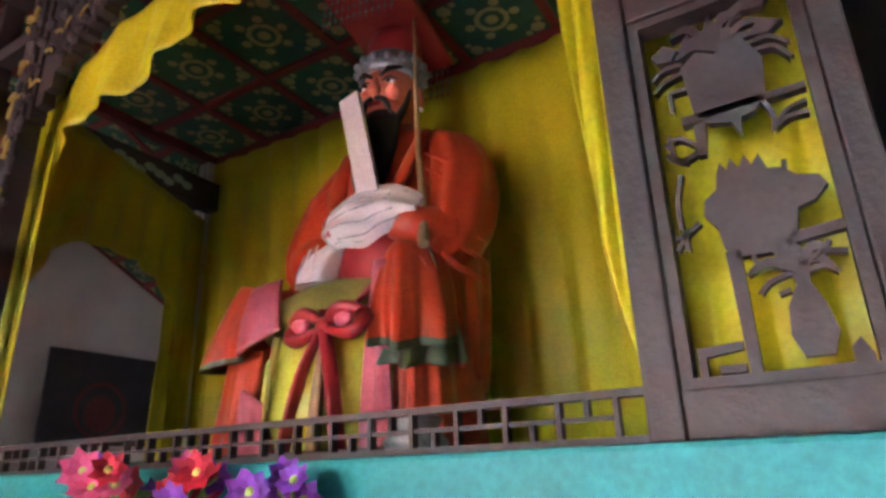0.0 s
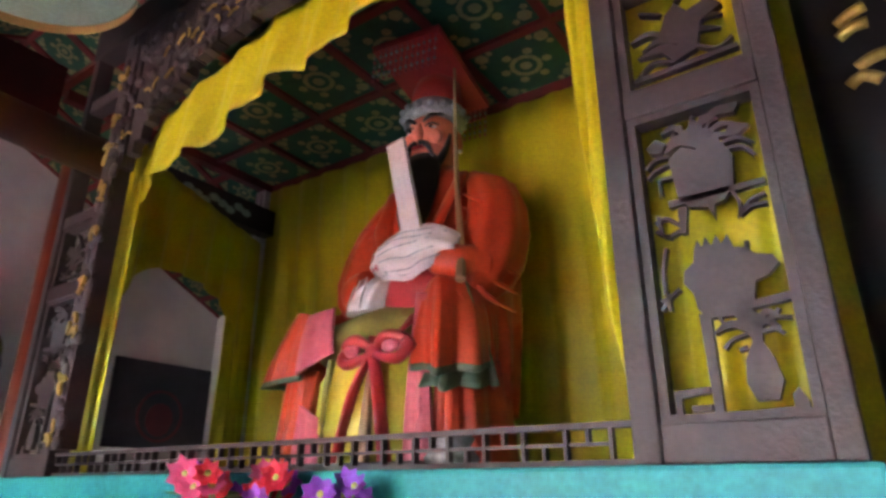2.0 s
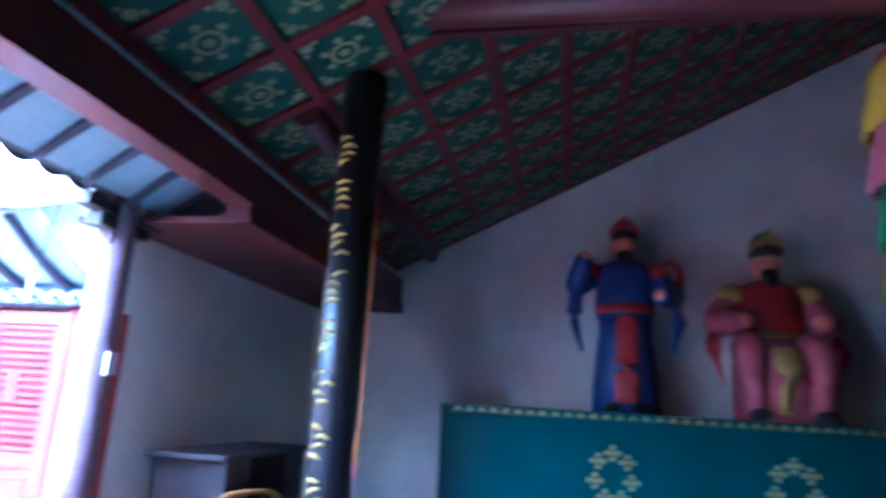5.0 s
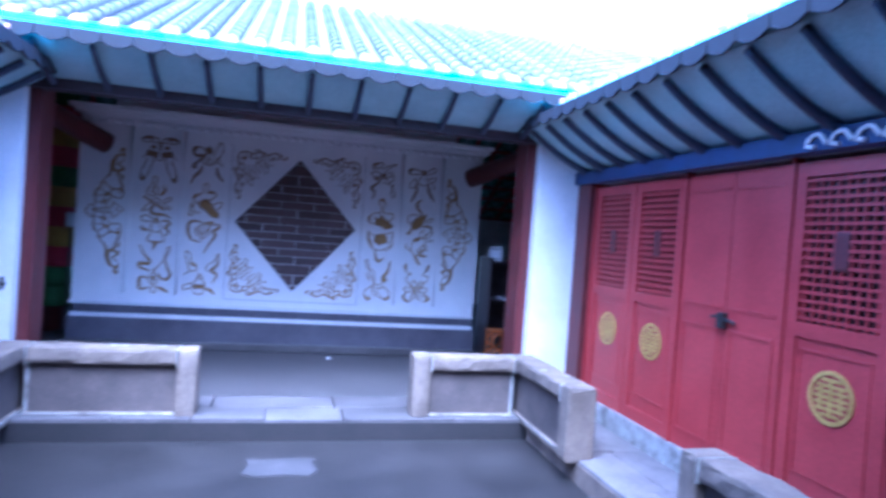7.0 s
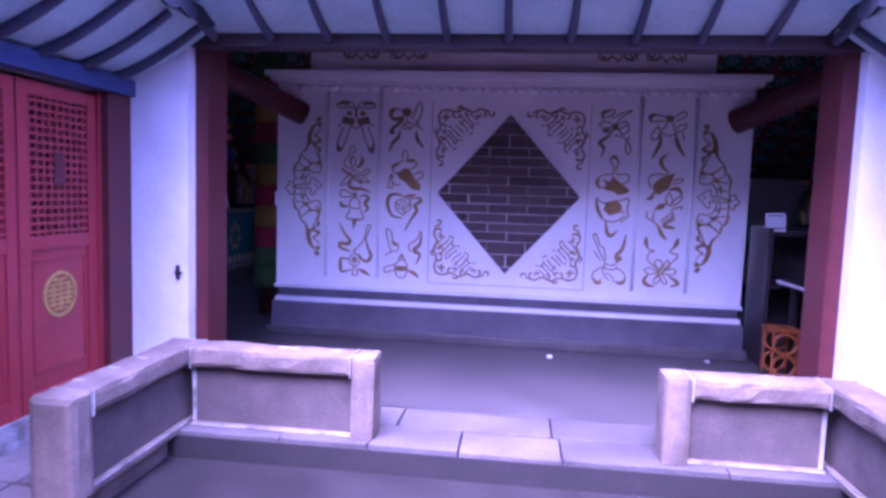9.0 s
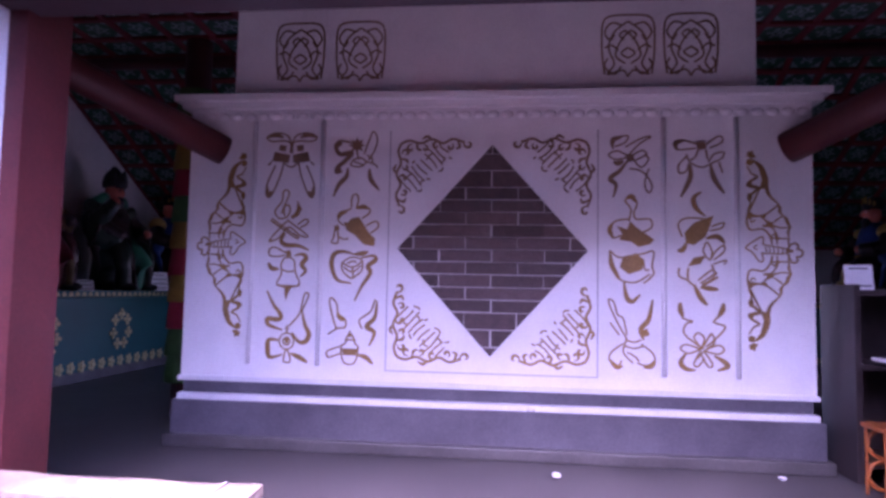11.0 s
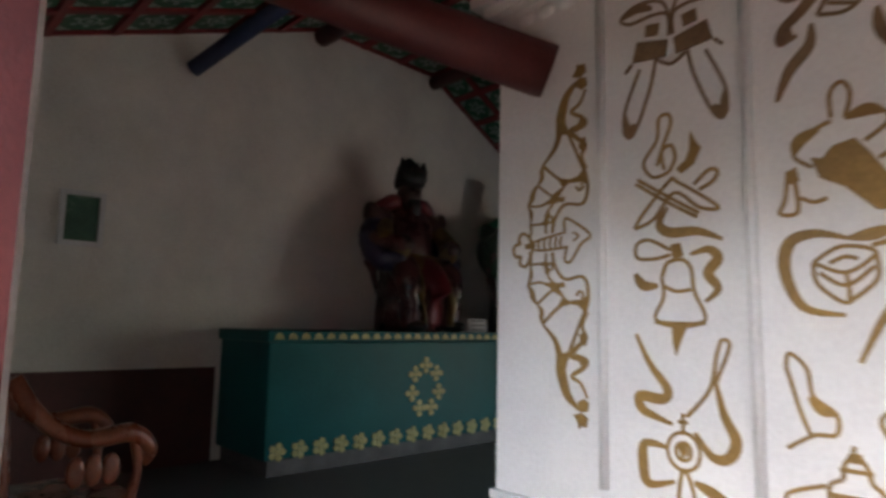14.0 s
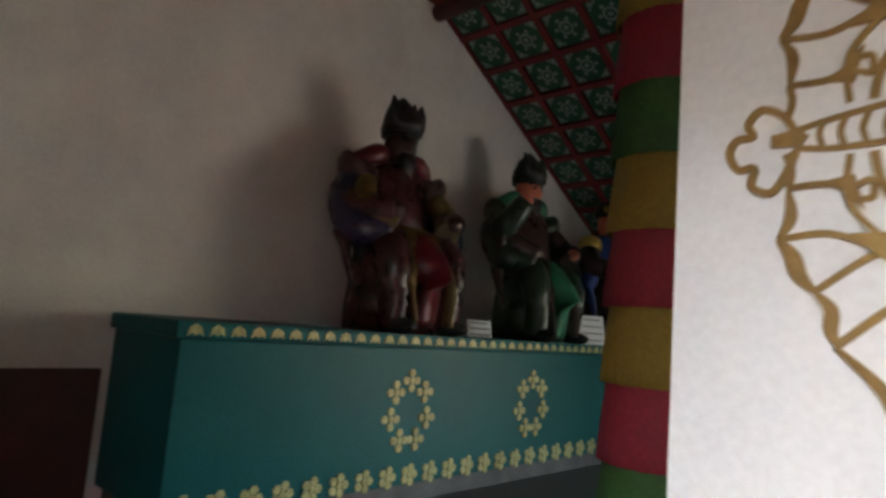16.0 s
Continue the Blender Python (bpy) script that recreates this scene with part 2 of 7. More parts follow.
def blob(bm, c, r, mi=0, seg=14, rows=9, turn=None):
    r = r if isinstance(r, (tuple, list)) else (r, r, r)
    m = Matrix.Translation(c) @ (turn or Matrix()) @ Matrix.Diagonal((*r, 1))
    res = bmesh.ops.create_uvsphere(bm, u_segments=seg, v_segments=rows, radius=1, matrix=m)
    for f in {f for v in res["verts"] for f in v.link_faces}:
        f.material_index, f.smooth = mi, True


def cyl(bm, x, y, z0, z1, r, seg=24, mi=0, r2=None):
    r2 = r if r2 is None else r2
    loft(bm, [(x, y, z0, r, r), (x, y, z1, r2, r2)], seg, mi)


def strip(bm, pts, w, place, mi=0, n=5, taper=False, lift=0.004):
    """A brushed line of paint: a low band of width w along a smooth 2D path, laid out by place(u, v, h)."""
    path = curve_points([(p[0], p[1], 0) for p in pts], n)
    rows = []
    for i, p in enumerate(path):
        d = path[min(i + 1, len(path) - 1)] - path[max(i - 1, 0)]
        d = d.normalized() if d.length > 1e-9 else Vector((1, 0, 0))
        s = Vector((-d.y, d.x, 0)) * w / 2
        if taper:
            s *= 0.35 + 1.0 * math.sin(math.pi * min(max(i / (len(path) - 1), 0.04), 0.96))
        rows.append([bm.verts.new(place(q.x, q.y, h)) for q, h in ((p - s, 0.0), (p - s, lift), (p + s, lift), (p + s, 0.0))])
    for a, b in zip(rows, rows[1:]):
        for k in range(3):
            bm.faces.new((a[k], a[k + 1], b[k + 1], b[k])).material_index = mi


def poly(bm, pts, place, mi=0, lift=0.004):
    top = [bm.verts.new(place(u, v, lift)) for u, v in pts]
    low = [bm.verts.new(place(u, v, 0)) for u, v in pts]
    bm.faces.new(top).material_index = mi
    for i in range(len(pts)):
        j = (i + 1) % len(pts)
        bm.faces.new((top[i], low[i], low[j], top[j])).material_index = mi


def mesh_of(name, bm, mats):
    bmesh.ops.recalc_face_normals(bm, faces=bm.faces)
    me = bpy.data.meshes.new(name)
    bm.to_mesh(me)
    bm.free()
    for m in (mats if isinstance(mats, (list, tuple)) else [mats]):
        me.materials.append(m)
    return me


def part(name, bm, material, parent=None, label=""):
    ob = new(name, mesh_of(name, bm, material))
    ob.parent = parent
    return tagged(ob, label)


def setting(name, bm, material, label, category):
    return tagged(part(name, bm, material), label, category, kind="structure")


def thing(name, label, category, group="", m=None):
    ob = new(name)
    ob.empty_display_size = 0.1
    if m:
        ob.matrix_world = m
    return tagged(ob, label, category, group)


def lone(name, bm, material, label, category, group="", m=None):
    ob = tagged(part(name, bm, material), label, category, group)
    if m:
        ob.matrix_world = m
    return ob


def B():
    return bmesh.new()


def slab(name, material, label, category, *boxes):
    bm = B()
    for b in boxes:
        box(bm, *b)
    return setting(name, bm, material, label, category)


# ---- the large structure ----
bm = B()
box(bm, -60, 60, -60, 60, -0.6, -0.4)
setting("ground", bm, EARTH, "bare earth ground around the temple", "ground")
slab("floor_courtyard", COURT, "dark worn cement floor of the sunken courtyard", "floor", (-1.95, 1.95, -5.9, -2.78, -0.4, -0.17))
slab("floor_front_hall", FLOOR, "worn dark floor of the front hall", "floor", (-6.0, 6.0, -2.1, 6.3, -0.4, 0.0))
slab("floor_shrine_hall", FLOOR, "worn dark floor of the shrine hall", "floor", (-6.3, 6.3, -18.0, -6.5, -0.4, 0.0))
slab("floor_corners", FLOOR, "dark floor in the corners beside the front columns", "floor", (2.585, 6.3, -6.499, -6.13, -0.4, -0.001), (-6.3, -2.585, -6.499, -6.13, -0.4, -0.001))
slab("floor_walk_east", STONE, "stone walkway beside the red doors", "floor", (1.951, 2.584, -6.499, -2.101, -0.4, -0.03))
slab("floor_walk_west", STONE, "stone walkway beside the red doors", "floor", (-2.584, -1.951, -6.499, -2.101, -0.4, -0.03))
slab("floor_edge_north", KERB, "stone bed below the paving of the front edge", "floor", (-1.95, 1.95, -2.78, -2.101, -0.4, -0.03))
slab("floor_edge_south", KERB, "stone bed below the paving of the shrine edge", "floor", (-1.95, 1.95, -6.499, -5.901, -0.4, -0.03))

PEEL = mat("peeling_whitewash", (0.42, 0.42, 0.41), (0.13, 0.12, 0.11), 0.85, scale=7, bump=0.3)
# wing buildings: a thick wall above and around the red doors
for s, side in ((1, "east"), (-1, "west")):
    def bx(x0, x1, *r):
        box(bm, min(s * x0, s * x1), max(s * x0, s * x1), *r)
    for k, (x0, x1, *r) in enumerate(((2.62, 2.85, -6.33, -1.83, 2.06, 2.95), (2.60, 2.85, -6.33, -6.132, -0.4, 2.058), (2.62, 2.85, -2.45, -1.83, -0.4, 2.06), (2.85, 6.2, -1.95, -1.75, -0.4, 2.95), (2.85, 6.6, -6.33, -6.135, -0.4, 2.95))):
        bm = B()
        bx(x0, x1, *r)
        if k in (1, 2):
            setting("wall_wing_%s_%d" % (side, k + 1), bm, RED, "red boarded wall beside the lattice doors", "wall")
        else:
            setting("wall_wing_%s_%d" % (side, k + 1), bm, PLASTER, "plastered wall of the side wing", "wall")
    bm = B()
    bx(2.54, 2.617, -2.447, -2.204, 0.0, 2.058)
    setting("trim_corner_post_" + side, bm, MAROON, "dark red corner post beside the white wall end", "post")
    bm = B()
    bx(2.585, 2.85, -6.13, -2.45, -0.4, 0.15)
    setting("door_sill_" + side, bm, PEEL, "stone sill with peeling whitewash below the red doors", "sill")
    bm = B()
    bx(6.0, 6.2, -6.35, -1.95, -0.4, 2.95)
    setting("wall_wing_back_" + side, bm, PLASTER, "plain back wall of the side wing", "wall")
    # the white wall end of the front hall and its red post
    bm = B()
    bx(2.13, 2.618, -2.2, -2.1, -0.4, 2.55)
    bx(2.15, 2.618, -2.1, -1.78, -0.4, 2.55)
    setting("wall_end_" + side, bm, LIME, "whitewashed wall end at the mouth of the front hall", "wall")
    bm = B()
    bx(2.04, 2.147, -2.097, -1.81, 0.0, 2.55)
    setting("door_jamb_" + side, bm, MAROON, "dark red painted jamb post on the white wall end", "jamb")

# front hall shell
def gable(name, x0, x1, prof, z0, material, label):
    bm = B()
    vs = [[bm.verts.new((x, y, z)) for y, z in prof + [(prof[-1][0], z0), (prof[0][0], z0)]] for x in (x0, x1)]
    bm.faces.new(vs[0])
    bm.faces.new(vs[1][::-1])
    n = len(vs[0])
    for i in range(n):
        bm.faces.new((vs[0][i], vs[0][(i + 1) % n], vs[1][(i + 1) % n], vs[1][i]))
    return setting(name, bm, material, label, "wall")

FRONT = [(-2.2, 2.72), (-1.2, 3.26), (1.15, 4.1), (2.65, 4.05), (6.2, 2.0)]
SHRINE = [(-6.1, 2.75), (-12.6, 5.85), (-18.0, 3.2)]
for s, side in ((1, "east"), (-1, "west")):
    a, b = sorted((s * 5.82, s * 6.05))
    gable("wall_front_hall_" + side, a, b, FRONT, -0.4, PLASTER, "old grey-white plaster gable wall of the front hall")
    a, b = sorted((s * 6.2, s * 6.45))
    gable("wall_shrine_hall_" + side, a, b, SHRINE, -0.4, PLASTER, "old grey-white plaster gable wall of the shrine hall")
slab("wall_front_hall_north", PLASTER, "plaster back wall with the open street gate", "wall", (-6.05, -1.7, 6.2, 6.4, -0.4, 2.6), (1.7, 6.05, 6.2, 6.4, -0.4, 2.6), (-1.7, 1.7, 6.2, 6.4, 2.15, 2.6), (-1.7, 1.7, 6.2, 6.4, -0.4, 0.0))
slab("wall_shrine_hall_south", PLASTER, "plain plaster back wall of the shrine hall", "wall", (-6.45, 6.45, -18.2, -18.0, -0.4, 3.6))

# painted coffered ceilings under the roofs: ribs, green panels and cream flowers in one mesh
def coffers(name, x0, x1, prof, cell, label, cream, rib=0.035):
    bm = B()
    for (ya, za), (yb, zb) in zip(prof, prof[1:]):
        length = math.hypot(yb - ya, zb - za)
        ny, nx = max(1, round(length / cell)), max(1, round((x1 - x0) / cell))
        dy, dz = (yb - ya) / length, (zb - za) / length
        nrm = Vector((0, dz, -dy)) if dy > 0 else Vector((0, -dz, dy))
        def at(u, v, h):
            return Vector((x0 + u, ya + dy * v, za + dz * v)) + nrm * h
        W, L = x1 - x0, length
        def face(pts, mi):
            bm.faces.new([bm.verts.new(p) for p in pts]).material_index = mi
        face([at(0, 0, 0), at(W, 0, 0), at(W, L, 0), at(0, L, 0)], 0)
        face([at(0, 0, -0.03), at(W, 0, -0.03), at(W, L, -0.03), at(0, L, -0.03)], 1)
        cx, cy = W / nx, L / ny
        def bar(u0, u1, v0, v1, h):
            p = [at(u0, v0, h), at(u1, v0, h), at(u1, v1, h), at(u0, v1, h)]
            q = [at(u0, v0, 0), at(u1, v0, 0), at(u1, v1, 0), at(u0, v1, 0)]
            face(p, 1)
            for i in range(4):
                face([p[i], q[i], q[(i + 1) % 4], p[(i + 1) % 4]], 1)
        for i in range(nx + 1):
            bar(i * cx - rib, i * cx + rib, 0, L, 0.03)
        for j in range(ny + 1):
            bar(0, W, j * cy - rib, j * cy + rib, 0.034)
        for i in range(nx):
            for j in range(ny):
                u, v, r = (i + 0.5) * cx, (j + 0.5) * cy, min(cx, cy) * 0.5 - rib
                def disc(du, dv, rad, k=7, h=0.006):
                    face([at(u + du + rad * math.cos(6.283 * q / k), v + dv + rad * math.sin(6.283 * q / k), h) for q in range(k)], 2)
                def ring(rad, w, k=10, h=0.005):
                    for q in range(k):
                        a, b = 6.283 * q / k, 6.283 * (q + 1) / k
                        face([at(u + R * math.cos(t), v + R * math.sin(t), h) for R, t in ((rad, a), (rad + w, a), (rad + w, b), (rad, b))], 2)
                disc(0, 0, r * 0.15)
                ring(r * 0.27, r * 0.12)
                for q in range(6):
                    a = 6.283 * q / 6
                    disc(r * 0.52 * math.cos(a), r * 0.52 * math.sin(a), r * 0.12, 6)
                for su in (-1, 1):
                    for sv in (-1, 1):
                        disc(su * r * 0.74, sv * r * 0.74, r * 0.17, 6)
                        disc(su * r * 0.50, sv * r * 0.84, r * 0.09, 5)
                        disc(su * r * 0.84, sv * r * 0.50, r * 0.09, 5)
    return setting(name, bm, [CEILGREEN, CEILRED, cream], label, "ceiling")

coffers("ceiling_front_hall", -5.82, 5.82, [(-2.2, 2.72), (-1.2, 3.26), (1.15, 4.1)], 0.5, "sloped ceiling of green panels with pale flowers in red ribs", CEILPALE)
coffers("ceiling_front_hall_ridge", -5.82, 5.82, [(1.15, 4.1), (2.65, 4.05)], 0.5, "flat ridge ceiling of green panels with pale flowers", CEILPALE)
coffers("ceiling_front_hall_rear", -5.82, 5.82, [(2.65, 4.05), (6.2, 2.0)], 0.42, "steep ceiling of green panels with pale flowers in red ribs", CEILPALE, 0.03)
coffers("ceiling_shrine_hall", -6.2, 6.2, [(-7.2, 3.14), (-12.6, 5.85)], 0.55, "dark sloped ceiling of green panels with cream flowers", CEILCREAM)
coffers("ceiling_shrine_hall_rear", -6.2, 6.2, [(-12.6, 5.85), (-18.0, 3.2)], 0.55, "dark rear ceiling of green panels with cream flowers", CEILCREAM)

def thin_roof(name, x0, x1, prof, label):
    bm = B()
    for (ya, za), (yb, zb) in zip(prof, prof[1:]):
        a = [bm.verts.new(p) for p in ((x0, ya, za), (x1, ya, za), (x1, yb, zb), (x0, yb, zb))]
        b = [bm.verts.new(v.co + Vector((0, 0, 0.1))) for v in a]
        bm.faces.new(a)
        bm.faces.new(b[::-1])
        for i in range(4):
            bm.faces.new((a[i], b[i], b[(i + 1) % 4], a[(i + 1) % 4]))
    return setting(name, bm, TILE, label, "roof")

# roofs over the eaves: pale blue soffit boards between dark rafters, tiles above
def eave(name, a, b, wall_z, out, edge_z, rise, run, label, step=0.27):
    """Eave along the wall line a-b; out: direction to the courtyard; the soffit curves up to its edge, the tiles climb behind."""
    a, b, out = Vector((*a, 0)), Vector((*b, 0)), Vector((*out, 0))
    along = (b - a).normalized()
    L = (b - a).length
    O = out.length
    ou = out / O
    root = tagged(new(name), label, "roof", kind="structure")
    def prof(t):
        return ou * (O * t) + Vector((0, 0, wall_z + (edge_z - wall_z) * (t ** 1.6 * 0.75 + 0.25 * t)))
    bm = B()
    N = 8
    grid = [[bm.verts.new(a + along * u + prof(k / N) + Vector((0, 0, 0.03))) for k in range(N + 1)] for u in (0, L)]
    top = [[bm.verts.new(a + along * u + prof(k / N) + Vector((0, 0, 0.06))) for k in range(N + 1)] for u in (0, L)]
    for k in range(N):
        bm.faces.new((grid[0][k], grid[1][k], grid[1][k + 1], grid[0][k + 1]))
        bm.faces.new((top[0][k], top[1][k], top[1][k + 1], top[0][k + 1]))
    part("soffit", bm, BLUESOFFIT, root, "pale blue painted soffit boards")
    n = int(L / step)
    me = None
    for i in range(n + 1):
        p = a + along * (L * (i + 0.5) / (n + 1))
        if me is None:
            bm = B()
            tube(bm, [prof(k / 5) + Vector((0, 0, 0.0)) for k in range(6)], [0.028, 0.024, 0.02], 6, smooth=2, flat=1.3)
            me = mesh_of("rafter", bm, RAFTER)
        r = new("rafter", me)
        r.parent, r.location = root, p
    # tile courses: rounded cap rows over a sloping bed
    bm = B()
    e0 = ou * (O + 0.06) + Vector((0, 0, edge_z + 0.075))
    e1 = -ou * run + Vector((0, 0, edge_z + 0.075 + rise))
    f = [bm.verts.new(p) for p in (a + e0, b + e0, b + e1, a + e1)]
    bm.faces.new(f)
    g = [bm.verts.new(v.co - Vector((0, 0, 0.05))) for v in f]
    bm.faces.new(g)
    for i in range(4):
        bm.faces.new((f[i], g[i], g[(i + 1) % 4], f[(i + 1) % 4]))
    part("tile_bed", bm, TILE, root, "grey tile bed")
    m = int(L / 0.21)
    d = e1 - e0
    # added strip that imitates the bright cyan glare above the drip tiles
    bm = B()
    g = [a + e0 + d * 0.002 + Vector((0, 0, 0.012)), b + e0 + d * 0.002 + Vector((0, 0, 0.012)), b + e0 + d * 0.044 + Vector((0, 0, 0.05)), a + e0 + d * 0.044 + Vector((0, 0, 0.05))]
    g0 = [bm.verts.new(p) for p in g]
    g1 = [bm.verts.new(p - Vector((0, 0, 0.01))) for p in g]
    bm.faces.new(g0)
    bm.faces.new(g1[::-1])
    for i in range(4):
        bm.faces.new((g0[i], g1[i], g1[(i + 1) % 4], g0[(i + 1) % 4]))
    part("gutter", bm, EAVEGLARE, root, "cyan strip painted as glare along the tile edge")
    bm = B()
    nc = max(2, round(d.length / 0.23))
    for k in range(nc):
        tube(bm, [e0 + d * (0.05 + 0.95 * k / nc) + Vector((0, 0, 0.034)), e0 + d * (0.05 + 0.95 * (k + 1.02) / nc) + Vector((0, 0, 0.026))], [0.06, 0.048], 9, smooth=1)
    me = mesh_of("tile_row", bm, TILE)
    bm = B()
    cyl(bm, 0, 0, 0, 0.02, 0.064, 12)
    bm.transform(Matrix.Translation(e0 + d * 0.048 + Vector((0, 0, 0.03))) @ ou.to_track_quat("Z", "Y").to_matrix().to_4x4())
    cap = mesh_of("tile_end", bm, TILEPINK)
    bm = B()
    pts = [(-0.105, 0.02), (0.105, 0.02), (0.1, -0.05), (0.05, -0.075), (0, -0.085), (-0.05, -0.075), (-0.1, -0.05)]
    vs = [[bm.verts.new(e0 + along * u + ou * h + Vector((0, 0, v))) for u, v in pts] for h in (0.004, 0.02)]
    bm.faces.new(vs[0])
    bm.faces.new(vs[1][::-1])
    for i in range(7):
        bm.faces.new((vs[0][i], vs[0][(i + 1) % 7], vs[1][(i + 1) % 7], vs[1][i]))
    drip = mesh_of("drip_tile", bm, TILEEND)
    for i in range(m):
        p = a + along * (L * (i + 0.5) / m)
        for nm, dm in (("tile_row", me), ("tile_end", cap), ("drip_tile", drip)):
            r = new(nm, dm)
            r.parent, r.location = root, p + (along * (L * 0.5 / m) if nm == "drip_tile" else Vector((0, 0, 0)))
    return root

eave("roof_front_eave", (-6.0, -2.2), (6.0, -2.2), 2.46, (0, -0.48), 2.655, 1.72, 3.3, "tiled eave of the front hall with pale blue soffit", 0.4)
eave("roof_east_eave", (2.6, -6.3), (2.6, -2.2), 2.15, (-0.64, 0), 2.48, 1.5, 2.6, "tiled eave of the east wing with curved rafters", 0.36)
eave("roof_west_eave", (-2.6, -2.2), (-2.6, -6.3), 2.15, (0.64, 0), 2.48, 1.5, 2.6, "tiled eave of the west wing with curved rafters", 0.36)
eave("roof_shrine_eave", (6.45, -7.2), (-6.45, -7.2), 3.0, (0, 0.62), 2.66, 0.66, 0.05, "tiled eave of the shrine hall", 0.36)
slab("roof_front_hall", TILE, "grey tiled rear roof of the front hall", "roof", (-6.2, 6.2, 1.0, 3.0, 4.22, 4.36))
thin_roof("roof_rear_front_hall", -6.2, 6.2, [(2.6, 4.35), (6.7, 2.1)], "grey tiled rear slope of the front hall roof")
thin_roof("roof_shrine_hall", -6.5, 6.5, [(-7.0, 3.4), (-12.6, 6.2), (-18.5, 3.3)], "grey tiled roof of the shrine hall")
for s, side in ((1, "east"), (-1, "west")):
    a, b = sorted((s * 2.9, s * 6.4))
    slab("roof_wing_" + side, TILE, "closed roof of the side wing", "roof", (a, b, -6.5, -1.9, 2.951, 3.0))

# lintels and purlins along the courtyard
bm = B()
box(bm, -2.13, 2.13, -2.19, -2.02, 2.41, 2.62)
setting("beam_front_lintel", bm, mat("dark_lintel_paint", (0.045, 0.026, 0.032), (0.022, 0.014, 0.018), 0.6, scale=4, bump=0.2), "dark brown lintel beam across the front hall", "beam")
for s, side in ((1, "east"), (-1, "west")):
    a, b = sorted((s * 2.50, s * 2.619))
    slab("beam_blue_" + side, FASCIA, "blue painted beam above the red doors", "beam", (a, b, -6.3, -2.205, 2.062, 2.17))
bm = B()
box(bm, -6.1, 6.1, -7.3, -7.12, 2.72, 2.98)
setting("beam_shrine_lintel", bm, MAROON, "dark red lintel beam along the shrine hall front", "beam")
slab("ceiling_corner_east", MAROON, "dark boarded ceiling over the corner beside the front column", "ceiling", (2.5, 6.4, -7.3, -6.1, 2.60, 2.64), (2.5, 6.4, -7.29, -7.13, 2.64, 2.72))
slab("ceiling_corner_west", MAROON, "dark boarded ceiling over the corner beside the front column", "ceiling", (-6.4, -2.5, -7.3, -6.1, 2.60, 2.64), (-6.4, -2.5, -7.29, -7.13, 2.64, 2.72))
# ---- courtyard ----
def lattice_door():
    root = thing("lattice_door", "red lattice door leaf with a gold round emblem", "door", "red lattice doors")
    W, H = 0.645, 1.88
    bm = B()
    for x0, x1 in ((-W / 2, -W / 2 + 0.075), (W / 2 - 0.075, W / 2)):
        box(bm, x0, x1, -0.03, 0.03, 0, H, bevel=0.004)
    for z0, z1 in ((0, 0.1), (0.93, 1.01), (H - 0.08, H)):
        box(bm, -W / 2 + 0.075, W / 2 - 0.075, -0.028, 0.028, z0, z1)
    part("frame", bm, RED, root)
    bm = B()
    box(bm, -W / 2 + 0.075, W / 2 - 0.075, -0.012, 0.012, 0.1, 0.93)
    p = part("panel", bm, RED, root, "plain red lower panel")
    bm = B()
    for x0, x1, z0, z1 in ((-0.22, 0.22, 0.2, 0.212), (-0.22, 0.22, 0.86, 0.872), (-0.22, -0.21, 0.212, 0.86), (0.21, 0.22, 0.212, 0.86)):
        box(bm, x0, x1, -0.02, -0.0125, z0, z1)
    part("moulding", bm, RED, root)
    # round longevity emblem
    bm = B()
    def pl(u, v, h):
        return Vector((u, -0.0125 - h, 0.65 + v))
    for k in range(28):
        a, b = 6.2832 * k / 28, 6.2832 * (k + 1) / 28
        poly(bm, [(R * math.cos(t), R * math.sin(t)) for R, t in ((0.118, a), (0.14, a), (0.14, b), (0.118, b))], pl, lift=0.008)
    for v, w in ((0.09, 0.06), (0.06, 0.085), (0.03, 0.1), (0.0, 0.105), (-0.03, 0.1), (-0.06, 0.085), (-0.09, 0.06)):
        poly(bm, [(-w, v - 0.008), (w, v - 0.008), (w, v + 0.008), (-w, v + 0.008)], pl, lift=0.007)
    for u, v0, v1 in ((0, -0.1, 0.1), (-0.06, -0.06, 0.06), (0.06, -0.06, 0.06)):
        poly(bm, [(u - 0.008, v0), (u + 0.008, v0), (u + 0.008, v1), (u - 0.008, v1)], pl, lift=0.0085)
    part("emblem", bm, GOLD, root, "gold round longevity emblem")
    # black sheet in place of the unlit room's shade behind the slats
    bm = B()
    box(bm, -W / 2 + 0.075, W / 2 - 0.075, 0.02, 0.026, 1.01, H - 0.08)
    part("backing", bm, BLACK, root, "black sheet for the room's shade behind the lattice")
    bm = B()
    box(bm, -0.248, 0.248, -0.009, 0.009, -0.0075, 0.0075)
    hs = mesh_of("slat", bm, RED)
    bm = B()
    box(bm, -0.007, 0.007, -0.008, 0.008, 0, H - 0.08 - 1.01)
    vs = mesh_of("upright_slat", bm, RED)
    for i in range(17):
        o = new("slat", hs)
        o.parent, o.location = root, (0, -0.012, 1.01 + 0.79 * (i + 0.5) / 17)
    for i in range(9):
        o = new("upright_slat", vs)
        o.parent, o.location = root, (-0.248 + 0.496 * (i + 0.5) / 9, -0.006, 1.01)
    bm = B()
    box(bm, -0.045, 0.045, -0.028, 0.0, 1.3, 1.5, bevel=0.012)
    part("boss", bm, MAROON, root, "dark red rounded boss in the lattice")
    return root


